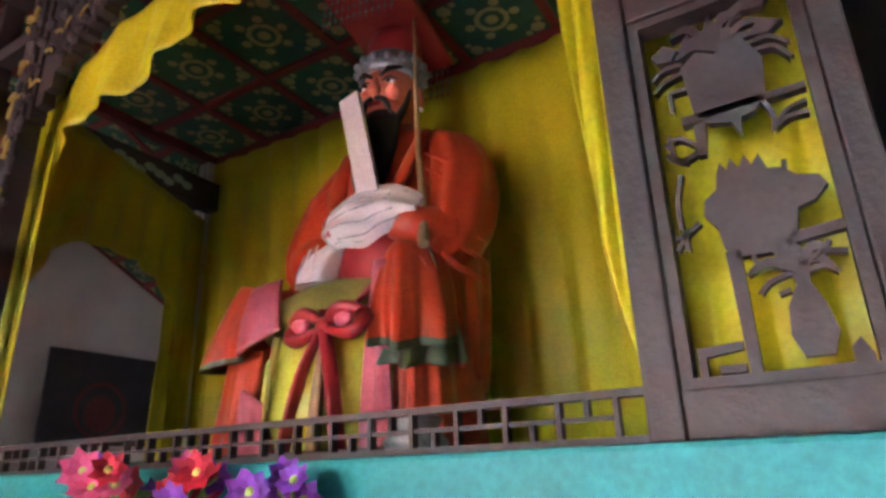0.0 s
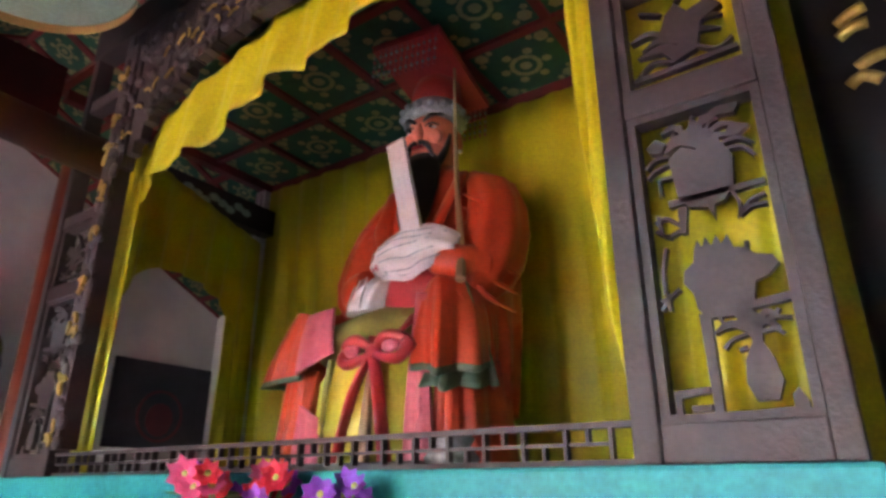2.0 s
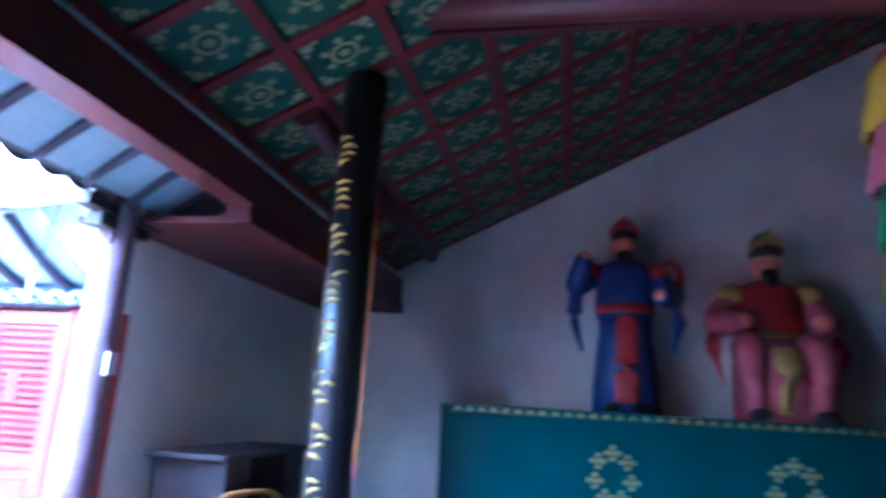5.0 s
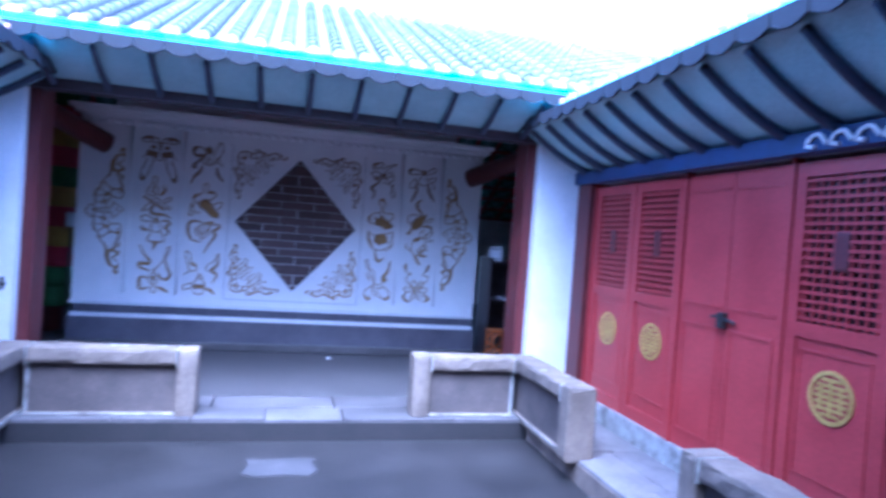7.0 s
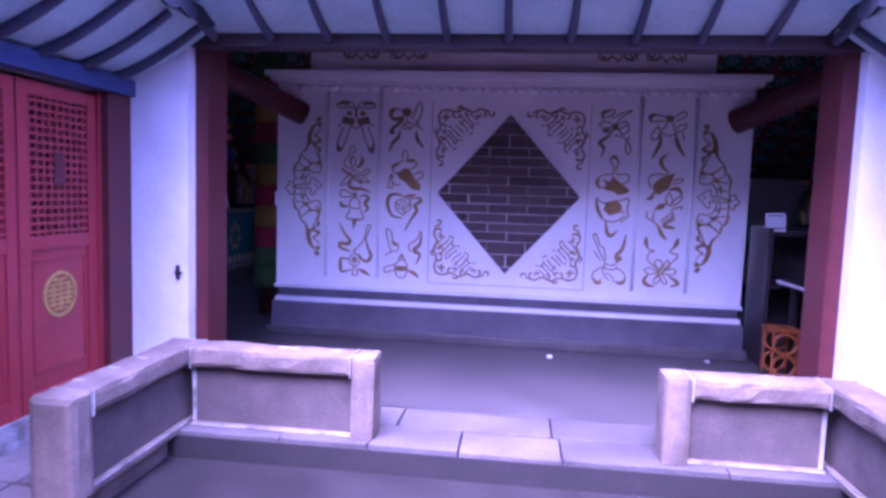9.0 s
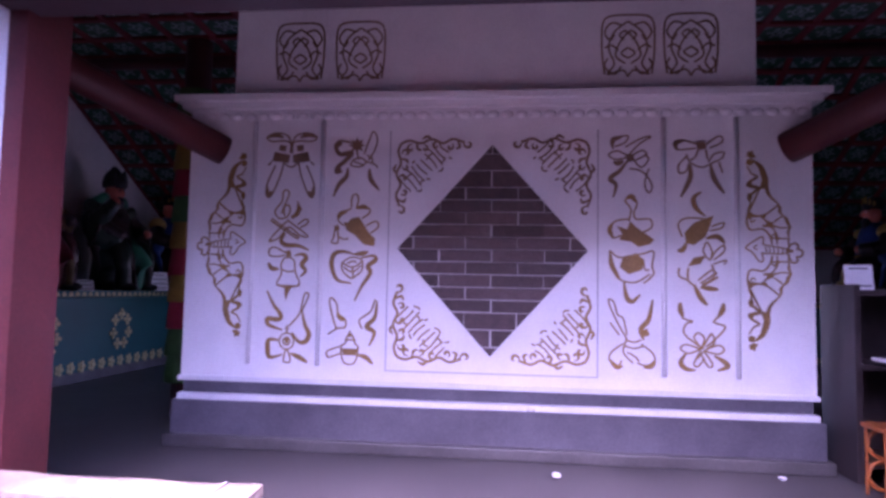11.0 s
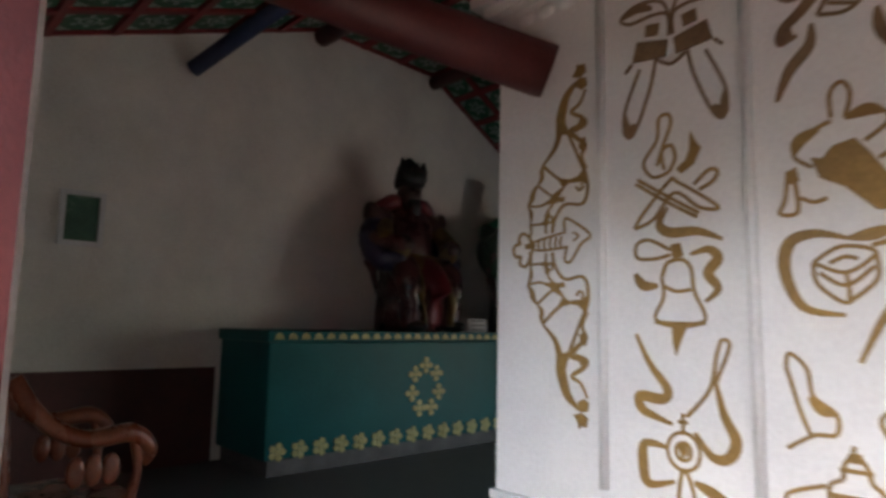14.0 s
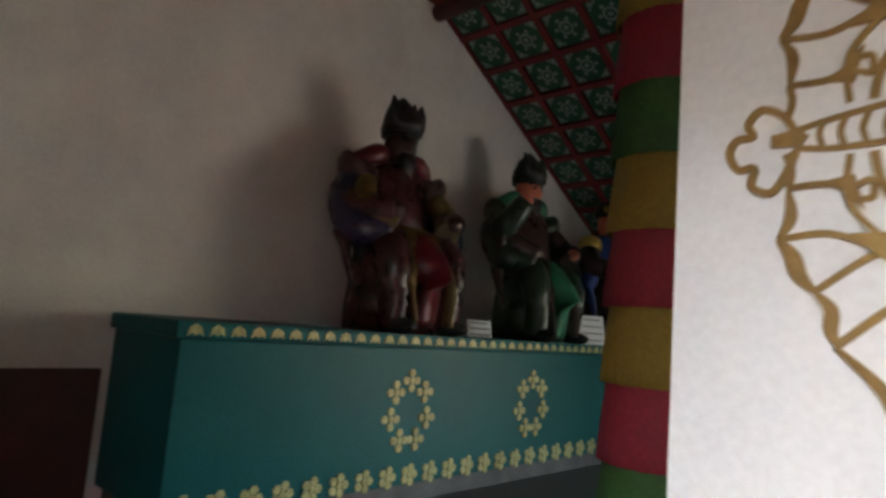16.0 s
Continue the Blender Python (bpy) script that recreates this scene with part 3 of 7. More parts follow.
def plank_door():
    root = thing("plank_door", "closed red double door with an iron latch", "door", "red double doors")
    for s in (-1, 1):
        bm = B()
        a, b = sorted((s * 0.004, s * 0.468))
        box(bm, a, b, -0.022, 0.022, 0, 1.88, bevel=0.004)
        leaf = part("leaf", bm, RED, root, "plain red door leaf")
        bm = B()
        for z in (0.12, 0.86, 1.0, 1.76):
            c, d = sorted((s * 0.05, s * 0.42))
            box(bm, c, d, -0.03, -0.0225, z, z + 0.018)
        for x in (0.05, 0.405):
            c, d = sorted((s * x, s * (x + 0.015)))
            box(bm, c, d, -0.03, -0.0225, 0.14, 0.86)
        part("moulding", bm, RED, leaf)
    bm = B()
    tube(bm, [(-0.1, -0.045, 0.945), (0, -0.05, 0.95), (0.12, -0.045, 0.925)], 0.011, 6)
    box(bm, -0.025, 0.03, -0.07, -0.025, 0.88, 0.98, bevel=0.006)
    part("latch", bm, METAL, root, "dark iron latch and padlock")
    return root


LEAVES = [-2.80, -3.46, -5.10, -5.76]
leaf0 = plank0 = None
for s in (1, -1):
    for y in LEAVES:
        m = pose(s * 2.635, y, 0.15, 0, 0, 270 if s > 0 else 90)
        if leaf0 is None:
            leaf0 = lattice_door()
            leaf0.matrix_world = m
        else:
            copy_thing(leaf0, m)
    m = pose(s * 2.63, -4.28, 0.15, 0, 0, 270 if s > 0 else 90)
    if plank0 is None:
        plank0 = plank_door()
        plank0.matrix_world = m
    else:
        copy_thing(plank0, m)
    bm = B()
    for y0, y1 in ((-2.448, -2.474), (-3.785, -3.808), (-4.752, -4.775), (-6.085, -6.128)):
        box(bm, *sorted((s * 2.59, s * 2.66)), y1, y0, 0.151, 2.058)
    setting("trim_door_frame_" + ("east" if s > 0 else "west"), bm, RED, "red posts of the door frame", "frame")
# carved gilt strip on the blue beam beside the shrine column
for s in (1, -1):
    root = thing("carved_frieze", "gilt white carved cloud frieze on the blue beam", "carving")
    for i in range(9):
        bm = B()
        y = -6.28 + 0.15 * i
        tube(bm, [(s * 2.488, y, 2.09), (s * 2.485, y + 0.05, 2.14), (s * 2.485, y + 0.1, 2.13), (s * 2.488, y + 0.13, 2.09), (s * 2.488, y + 0.08, 2.08)], 0.012, 6)
        part("scroll", bm, IVORY, root)

# low stone balustrades round the sunken floor
rng = random.Random(9)
def stone_bench(length, label, ends):
    """A balustrade along x; ends: the ends that stand free and carry a post, the others butt against the corner."""
    root = thing("stone_balustrade", label, "balustrade", "courtyard balustrades")
    L = length / 2
    a = -L + (0.149 if -1 in ends else 0.0)
    b = L - (0.149 if 1 in ends else 0.0)
    bm = B()
    box(bm, a, b, -0.11, 0.11, 0.38, 0.5, bevel=0.03)
    bmesh.ops.subdivide_edges(bm, edges=[e for e in bm.edges if e.calc_length() > 0.4], cuts=7, use_grid_fill=True)
    for v in bm.verts:
        v.co += Vector((0, rng.uniform(-.006, .006), rng.uniform(-.006, .004)))
    part("coping", bm, STONE, root, "worn pale coping stone")
    for s in ends:
        bm = B()
        box(bm, *sorted((s * (L - 0.148), s * L)), -0.113, 0.113, -0.03, 0.503, bevel=0.035)
        for v in bm.verts:
            v.co += Vector((rng.uniform(-.006, .006), rng.uniform(-.006, .006), rng.uniform(-.005, .005)))
        part("end_post", bm, STONE, root)
    bm = B()
    box(bm, a - (0.009 if -1 in ends else 0), b + (0.009 if 1 in ends else 0), -0.05, 0.05, 0.02, 0.385, bevel=0.008)
    part("panel", bm, STONEDARK, root, "recessed dark stone panel")
    bm = B()
    box(bm, a - (0.009 if -1 in ends else 0), b + (0.009 if 1 in ends else 0), -0.075, 0.075, -0.03, 0.022, bevel=0.008)
    part("sill", bm, STONE, root)
    for f in (-1, 1):
        bm = B()
        box(bm, a, b, *sorted((f * 0.0755, f * 0.079)), 0.006, 0.017)
        part("mortar_line", bm, PEEL, root, "pale mortar smear")
        x = f * (L - 0.15) if f in ends else f * (L - 0.012)
        bm = B()
        box(bm, x - 0.0025, x + 0.0025, -0.1125, 0.1125, 0.37, 0.497)
        part("mortar_line", bm, PEEL, root, "pale mortar joint")
        if f not in ends:
            for side in (-1, 1):
                bm = B()
                box(bm, x - 0.012, x + 0.010, *sorted((side * 0.0505, side * 0.054)), 0.024, 0.37)
                part("mortar_line", bm, PEEL, root, "pale mortar seam in the corner")
    return root

def bench_at(length, x, y, rz, ends=(-1, 1), label="low weathered stone balustrade on the courtyard edge"):
    stone_bench(length, label, ends).matrix_world = pose(x, y, 0, 0, 0, rz)

for s in (-1, 1):
    bench_at(*((0.883, 1.4065) if s > 0 else (1.158, -1.269)), -2.61, 0, (-s,))
    bench_at(1.23, s * 1.96, -3.115, 90, (-1,))
    bench_at(1.05, s * 2.0, -5.45, 90)
    bench_at(0.8, s * 1.6, -6.1, 0)

# paving slabs along the courtyard edges, each stone by itself
rng = random.Random(4)
def paving(floor_name, x0, x1, y0, y1, z, sx, sy, material=None):
    floor = bpy.data.objects[floor_name]
    ny = max(1, round((y1 - y0) / sy))
    for j in range(ny):
        ya, yb = y0 + (y1 - y0) * j / ny, y0 + (y1 - y0) * (j + 1) / ny
        x = x0
        while x < x1 - 0.05:
            w = min(sx * rng.uniform(0.7, 1.3), x1 - x)
            if x1 - x - w < 0.2:
                w = x1 - x
            bm = B()
            box(bm, x + 0.005, x + w - 0.005, ya + 0.005, yb - 0.005, z - 0.06, z + rng.uniform(-0.006, 0.004), bevel=0.008)
            part("paving_slab", bm, material or SLAB, floor)
            x += w

# ---- painted screen wall ----
bm = B()
box(bm, -2.36, 2.26, 0.0, 0.34, 0.5, 2.56)
screen = setting("wall_screen", bm, SCREEN, "white painted screen wall with gilt ribbon ornaments and a brick diamond", "screen wall")
bm = B()
box(bm, -2.42, 2.32, -0.05, 0.39, 2.56, 2.61)
box(bm, -2.47, 2.37, -0.09, 0.43, 2.61, 2.66)
part("cornice", bm, SCREEN, screen)
bm = B()
box(bm, -2.03, 1.90, 0.03, 0.31, 2.66, 3.42)
part("upper_panel", bm, SCREEN, screen)
bm = B()
box(bm, -2.37, 2.27, -0.03, 0.37, 0.465, 0.499)
box(bm, -2.34, 2.24, -0.085, 0.42, 0.335, 0.375)
part("ledge", bm, LIME, screen, "white plinth ledges")
bm = B()
box(bm, -2.33, 2.23, -0.01, 0.35, 0.375, 0.465)
box(bm, -2.36, 2.26, -0.12, 0.45, 0.09, 0.335)
part("plinth", bm, mat("dark_grey_plinth_paint", (0.10, 0.095, 0.115), (0.06, 0.055, 0.07), 0.5, scale=3), screen, "dark grey painted plinth")
bm = B()
box(bm, -2.40, 2.30, -0.17, 0.48, 0.0, 0.09, bevel=0.015)
part("footing", bm, FLOOR, screen, "worn grey cement footing")
# moulded frieze below the cornice
bm = B()
for i in range(44):
    x = -2.3 + 4.5 * i / 43
    blob(bm, (x, -0.012, 2.50), (0.045, 0.018, 0.03), 0, 8, 6)
part("beaded_frieze", bm, SCREEN, screen)
for s in (-1, 1):
    for x in ((1.235, 1.74) if s > 0 else (1.29, 1.83)):
        bm = B()
        tube(bm, [(s * x, -0.008, 0.60), (s * x, -0.008, 1.5), (s * x, -0.008, 2.46)], 0.018, 8, smooth=1)
        part("bead_strip", bm, SCREEN, screen)

def flat(u, v, h):
    return Vector((u, -h, v))

CZ, HW, HH = 1.486, 0.70, 0.782
bm = B()
DIA = [(-HW, 0), (0, HH), (HW, 0), (0, -HH)]
poly(bm, [(u, CZ + v) for u, v in DIA], flat, lift=0.003)
part("mortar_bed", bm, MORTAR, screen)
bm = B()
big = [(u * 1.035, v * 1.035) for u, v in DIA]
for i in range(4):
    a, b, c, d = DIA[i], DIA[(i + 1) % 4], big[(i + 1) % 4], big[i]
    poly(bm, [(p[0], CZ + p[1]) for p in (a, b, c, d)], flat, lift=0.022)
part("diamond_frame", bm, SCREEN, screen)
bm = B()
for x0, x1, z0, z1 in ((-0.775, 0.775, 0.575, 0.583), (-0.775, -0.767, 0.583, 2.38), (0.767, 0.775, 0.583, 2.38)):
    box(bm, x0, x1, -0.006, -0.0005, z0, z1)
part("panel_border", bm, mat("grey_line_paint", (0.42, 0.40, 0.42), None, 0.7), screen)

def clip(pts):
    for (ax, ay), (bx, by) in zip(DIA, DIA[1:] + DIA[:1]):
        out = []
        def side(p):
            return (bx - ax) * (p[1] - ay) - (by - ay) * (p[0] - ax)
        for i in range(len(pts)):
            p, q = pts[i], pts[(i + 1) % len(pts)]
            sp, sq = side(p), side(q)
            if sp <= 0:
                out.append(p)
            if (sp < 0 < sq) or (sq < 0 < sp):
                t = sp / (sp - sq)
                out.append((p[0] + (q[0] - p[0]) * t, p[1] + (q[1] - p[1]) * t))
        pts = out
        if len(pts) < 3:
            return []
    return pts

BW = 0.385
COURSES = [0.0]
while COURSES[-1] < HH:
    COURSES.append(COURSES[-1] + (0.0925 if COURSES[-1] < 0.44 else 0.126))
COURSES = [-z for z in COURSES[:0:-1]] + COURSES
for j, (za, zb) in enumerate(zip(COURSES, COURSES[1:])):
    for i in range(-3, 4):
        x0 = i * BW + (BW / 2 if j % 2 else 0) - BW / 2 + rng.uniform(-0.006, 0.006)
        z0, z1 = za + rng.uniform(-0.002, 0.002), zb + rng.uniform(-0.002, 0.002)
        pts = clip([(x0 + 0.004, z0 + 0.004), (x0 + BW - 0.004, z0 + 0.004), (x0 + BW - 0.004, z1 - 0.004), (x0 + 0.004, z1 - 0.004)][::-1])
        if len(pts) >= 3:
            bm = B()
            poly(bm, [(u, CZ + v) for u, v in pts], flat, lift=0.012 + rng.uniform(-0.002, 0.002))
            part("brick", bm, BRICK, screen)

paving("floor_edge_north", -1.95, 1.95, -2.78, -2.1, 0.0, 0.75, 0.34)
paving("floor_edge_south", -1.95, 1.95, -6.499, -5.901, 0.0, 0.8, 0.3)
paving("floor_walk_east", 1.955, 2.58, -6.499, -2.101, 0.0, 0.32, 0.75, WALKSTONE)
paving("floor_walk_west", -2.58, -1.955, -6.499, -2.101, 0.0, 0.32, 0.75, WALKSTONE)
bm = B()
poly(bm, [(-.3, -3.44), (-.22, -3.5), (-.02, -3.47), (.14, -3.5), (.2, -3.4), (.16, -3.26), (.19, -3.19), (.02, -3.16), (-.12, -3.2), (-.29, -3.17), (-.26, -3.3)], lambda u, v, h: Vector((u, v, -0.1705 + h)), lift=0.008)
part("stepping_slab", bm, mat("worn_grey_patch", (0.055, 0.05, 0.053), (0.028, 0.026, 0.028), 0.8, scale=7, bump=0.3), bpy.data.objects["floor_courtyard"], "worn pale slab set in the courtyard floor")

# scraps of paper on the floor and small fittings
SCRAP = mat("crumpled_paper", (0.72, 0.72, 0.74), None, 0.8, scale=20)
for x, y, z, k in ((0.3, -0.24, 0.335, .03), (-0.95, -0.14, 0.335, .02), (1.9, -0.3, 0.0, .03), (0.45, -0.5, 0.0, .035), (-0.4, -3.9, -0.17, .02), (1.1, -2.4, 0.004, .018), (-1.6, -4.6, -0.17, .025)):
    if z > 0.3:
        y = -0.1
    bm = B()
    blob(bm, (0, 0, k * .5), (k, k * .8, k * .5), 0, 7, 5)
    for v in bm.verts:
        v.co += Vector((rng.uniform(-.3, .3), rng.uniform(-.3, .3), rng.uniform(-.1, .15))) * k
    lone("paper_scrap", bm, SCRAP, "small crumpled scrap of white paper", "litter", m=pose(x, y, z))
for s in (-1,):
    bm = B()
    box(bm, s * 2.2 - .011, s * 2.2 + .011, -2.222, -2.2005, .83, .93, bevel=.005)
    box(bm, s * 2.2 - .025, s * 2.2 + .025, -2.215, -2.2005, .865, .885, bevel=.004)
    lone("iron_hasp", bm, METAL, "small rusty iron hasp on the white wall end", "fitting")
# flakes of old plaster on the balustrade copings
for k in range(9):
    s = rng.choice((-1, 1))
    bm = B()
    n = 7
    poly(bm, [(rng.uniform(.4, 1) * .05 * math.cos(6.283 * i / n), rng.uniform(.4, 1) * .03 * math.sin(6.283 * i / n)) for i in range(n)], lambda u, v, h: Vector((u, v, h)), lift=.002)
    x, y = (s * rng.uniform(.8, 1.75), -2.61 + rng.uniform(-.06, .06)) if k % 2 else (s * (1.96 + rng.uniform(-.06, .06)), rng.uniform(-3.6, -2.75))
    lone("plaster_flake", bm, PEEL, "thin flake of old grey plaster on the coping", "flake", "plaster flakes", pose(x, y, .5005))
# ---- painted ornaments of the screen ----
def ornament(cx, cz, m, mirror=False, gold=True, name="ribbon_ornament"):
    """One painted motif of the screen: outlines, broad ribbons and filled shapes, each stroke at its own height."""
    bm = B()
    def pl(u, v, h):
        return Vector((cx + u * (-1 if mirror else 1), -h - 0.0005, cz + v))
    k = 0
    for group, w in ((m[0], 0.0125), (m[1], 0.027)):
        for st in group:
            strip(bm, st, w, pl, taper=w > 0.02, lift=0.0026 + 0.0004 * k)
            k += 1
    for st in m[2]:
        poly(bm, st, pl, lift=0.0026 + 0.0004 * k)
        k += 1
    part(name, bm, GOLDLINE if gold else BROWNLINE, screen)

def mir(st):
    return [(-u, v) for u, v in st]

def motif(cx, cy, kx, ky, lines=(), wide=(), fills=()):
    """Strokes drawn on a sketch grid: thin lines, broad ribbons and filled shapes round the centre (cx, cy)."""
    def to(pts):
        return [((x - cx) / kx, (cy - y) / ky) for x, y in pts]
    return [to(p) for p in lines], [to(p) for p in wide], [to(p) for p in fills]

def round_line(x, y, r, n=10):
    return [(x + r * math.cos(6.2832 * k / n), y + r * math.sin(6.2832 * k / n)) for k in range(n + 1)]

K1, K2 = (570, 530), (480, 468)
def both(cx, strokes):
    return strokes + [[(2 * cx - x, y) for x, y in st] for st in strokes]
BOW = motif(527, 255, 268, 278,
    both(527, [[(529, 232), (530, 210), (545, 205), (570, 206), (580, 197), (560, 188), (535, 195), (526, 222)], [(543, 252), (549, 280), (565, 320), (575, 326), (577, 300), (560, 258)], [(568, 250), (576, 258)]]) + [[(513, 254), (527, 262), (541, 254)]],
    both(527, [[(545, 198), (562, 192), (579, 197)], [(566, 314), (574, 322), (577, 302)]]),
    both(527, [[(530, 236), (562, 229), (567, 249), (532, 253)], [(538, 216), (552, 214), (553, 226), (540, 228)]]))
FLUTE = motif(355, 385, *K1,
    [[(345, 355), (310, 360), (290, 330), (320, 290), (325, 250), (345, 245), (350, 265), (330, 310), (320, 340)], [(335, 350), (330, 315), (350, 305), (358, 330), (345, 355)], [(268, 455), (285, 430), (345, 372), (362, 376), (440, 430), (405, 428), (355, 395), (310, 440), (268, 455)], [(272, 368), (335, 408), (400, 445)], [(276, 360), (340, 400), (404, 438)], [(395, 385), (425, 363), (441, 368), (432, 384), (405, 396)]],
    [[(340, 420), (322, 450), (345, 468), (400, 470), (447, 488)]],
    [[(390, 285), (398, 302), (411, 320), (396, 348), (370, 362), (360, 352), (380, 338), (388, 318)]])
BELL = motif(355, 570, *K1,
    [[(325, 550), (335, 525), (350, 519), (370, 519), (385, 535), (390, 575), (410, 625), (360, 632), (310, 625), (328, 585), (325, 550)], [(330, 565), (355, 575), (385, 572)], [(345, 500), (300, 478), (272, 485), (273, 510), (310, 514), (345, 508)], [(310, 630), (360, 638), (412, 630)]],
    [[(385, 510), (420, 503), (437, 520), (418, 545), (436, 572), (412, 594)], [(268, 540), (285, 562), (318, 564)]],
    [[(345, 490), (365, 488), (371, 512), (349, 516)], [(345, 640), (375, 638), (362, 662), (352, 690), (346, 666)]])
RING = motif(355, 800, *K1,
    [round_line(362, 850, 32), round_line(362, 850, 15, 8), [(362, 815), (362, 785)], [(352, 800), (372, 800)], [(350, 930), (358, 886), (368, 886), (381, 930), (350, 932)], [(370, 790), (415, 740), (430, 680), (440, 656), (453, 666), (428, 725)]],
    [[(268, 650), (296, 702), (332, 745), (322, 764), (275, 762), (278, 785), (310, 797), (342, 806)], [(426, 725), (440, 780), (460, 820), (445, 850), (415, 850), (385, 815)], [(335, 848), (285, 845), (279, 880), (290, 915), (345, 903)], [(382, 898), (420, 912), (457, 932)]],
    [[(352, 842), (366, 836), (372, 852), (360, 862)]])
def star(x, y, r0, r1, n):
    return [(x + (r0 if k % 2 else r1) * math.cos(3.1416 * k / n), y + (r0 if k % 2 else r1) * math.sin(3.1416 * k / n)) for k in range(2 * n)]
K4 = (445, 460)
LOOPS = motif(1160, 160, *K4,
    [[(1185, 125), (1200, 80), (1215, 46), (1229, 70), (1222, 110), (1200, 147)], [(1138, 165), (1150, 145), (1175, 140), (1192, 155), (1170, 171), (1138, 165)], [(1190, 150), (1225, 164), (1232, 176)], [(1160, 118), (1166, 146)], [(1150, 152), (1182, 164)], [(1195, 130), (1212, 140), (1214, 156)]],
    [[(1142, 86), (1102, 79), (1086, 98), (1102, 126), (1142, 121), (1120, 150), (1094, 172), (1090, 192), (1112, 186)], [(1130, 175), (1126, 205), (1100, 235), (1083, 276)], [(1205, 178), (1210, 215), (1240, 254)]],
    [star(1160, 95, 15, 29, 8), [(1086, 84), (1104, 78), (1108, 92), (1092, 104)], [(1086, 176), (1104, 168), (1108, 188), (1092, 194)]])
GOURD = motif(1163, 340, *K4,
    [[(1150, 296), (1150, 262), (1164, 249), (1173, 268), (1166, 299)], [(1150, 300), (1120, 314), (1104, 340), (1126, 360)], [(1166, 300), (1206, 299), (1212, 315), (1186, 335)], [(1200, 360), (1236, 344), (1242, 365), (1216, 386)], [(1096, 360), (1091, 400), (1084, 419), (1106, 419), (1104, 378)], [(1110, 400), (1126, 408), (1142, 404)]],
    [[(1168, 300), (1190, 294), (1208, 300)], [(1104, 338), (1112, 320), (1136, 308)]],
    [[(1124, 346), (1138, 350), (1150, 335), (1176, 329), (1191, 350), (1211, 384), (1233, 405), (1231, 431), (1195, 426), (1162, 392), (1134, 376)], [(1094, 362), (1106, 356), (1110, 376), (1096, 380)]])
BASKET = motif(1210, 510, *K2,
    [[(1165, 480), (1200, 460), (1240, 470), (1205, 495), (1165, 480)], [(1165, 480), (1170, 510), (1205, 535), (1205, 495)], [(1205, 535), (1240, 505), (1240, 470)], [(1185, 482), (1204, 474), (1220, 478)], [(1172, 494), (1204, 512), (1238, 488)]],
    [[(1210, 450), (1170, 440), (1136, 450), (1128, 490), (1150, 540), (1202, 551)], [(1236, 461), (1280, 454), (1290, 468), (1262, 490), (1271, 515), (1242, 560), (1216, 612)], [(1210, 450), (1240, 446), (1262, 440)]])
VASE = motif(1165, 700, *K4,
    [[(1085, 602), (1090, 585), (1110, 605), (1116, 640), (1141, 660), (1140, 686), (1115, 690), (1083, 711)], [(1085, 602), (1100, 660), (1111, 690)], [(1145, 740), (1150, 716), (1168, 716), (1176, 740), (1187, 755), (1176, 806), (1140, 806), (1129, 755), (1145, 740)], [(1156, 712), (1159, 697)], [(1086, 791), (1081, 770), (1126, 751)], [(1086, 791), (1131, 775)], [(1200, 690), (1189, 660), (1226, 630), (1241, 588)], [(1142, 728), (1178, 728)]],
    [[(1247, 593), (1241, 650), (1214, 681), (1241, 702), (1224, 747)], [(1186, 779), (1214, 786), (1238, 809)], [(1112, 640), (1126, 655), (1141, 660)]],
    [[(1132, 758), (1185, 758), (1181, 781), (1137, 781)], [(1148, 718), (1170, 718), (1166, 706), (1153, 706)]])
K3 = (372, 338)
SASH = motif(1303, 215, *K3,
    [[(1300, 195), (1270, 181), (1246, 190), (1265, 202), (1300, 196)], [(1258, 176), (1256, 152), (1296, 143), (1290, 160), (1262, 170)], [(1300, 190), (1330, 162), (1358, 146), (1335, 149), (1290, 171)], [(1305, 195), (1333, 180), (1346, 190), (1315, 205)], [(1310, 200), (1332, 222), (1352, 202), (1340, 190)], [(1300, 225), (1330, 230), (1350, 247), (1361, 270), (1352, 285), (1342, 268), (1345, 245), (1353, 225)]],
    [[(1302, 198), (1276, 230), (1250, 250), (1266, 266), (1258, 297)], [(1285, 205), (1272, 212), (1258, 208)], [(1256, 172), (1258, 153), (1280, 147)]],
    [[(1290, 190), (1312, 188), (1314, 206), (1296, 210)]])
KNOTBOW = motif(1475, 205, *K3,
    [[(1470, 155), (1430, 145), (1412, 150), (1415, 168), (1465, 165)], [(1488, 158), (1525, 135), (1533, 150), (1500, 165)], [(1440, 180), (1450, 200), (1480, 212), (1510, 200), (1532, 190), (1536, 175), (1512, 180), (1496, 200)], [(1470, 170), (1462, 188), (1445, 196)], [(1490, 168), (1495, 192)], [(1440, 186), (1421, 205), (1421, 225), (1440, 222), (1446, 202)], [(1524, 200), (1533, 226)]],
    [[(1450, 205), (1449, 240), (1425, 285)], [(1502, 205), (1511, 240), (1537, 276)], [(1415, 168), (1412, 152), (1432, 147)]],
    [[(1464, 149), (1487, 147), (1492, 166), (1470, 171)]])
RUYI = motif(1308, 352, *K3,
    [[(1305, 350), (1310, 320), (1295, 300), (1310, 289), (1326, 305), (1318, 330), (1325, 345), (1360, 345), (1364, 365), (1340, 378)], [(1305, 345), (1270, 350), (1254, 370), (1262, 391), (1285, 385)]],
    [[(1298, 296), (1311, 289), (1325, 304)], [(1262, 356), (1254, 372), (1263, 391)]],
    [[(1272, 362), (1300, 370), (1308, 350), (1325, 365), (1345, 378), (1371, 395), (1360, 406), (1330, 413), (1312, 401), (1280, 396), (1287, 381)]])
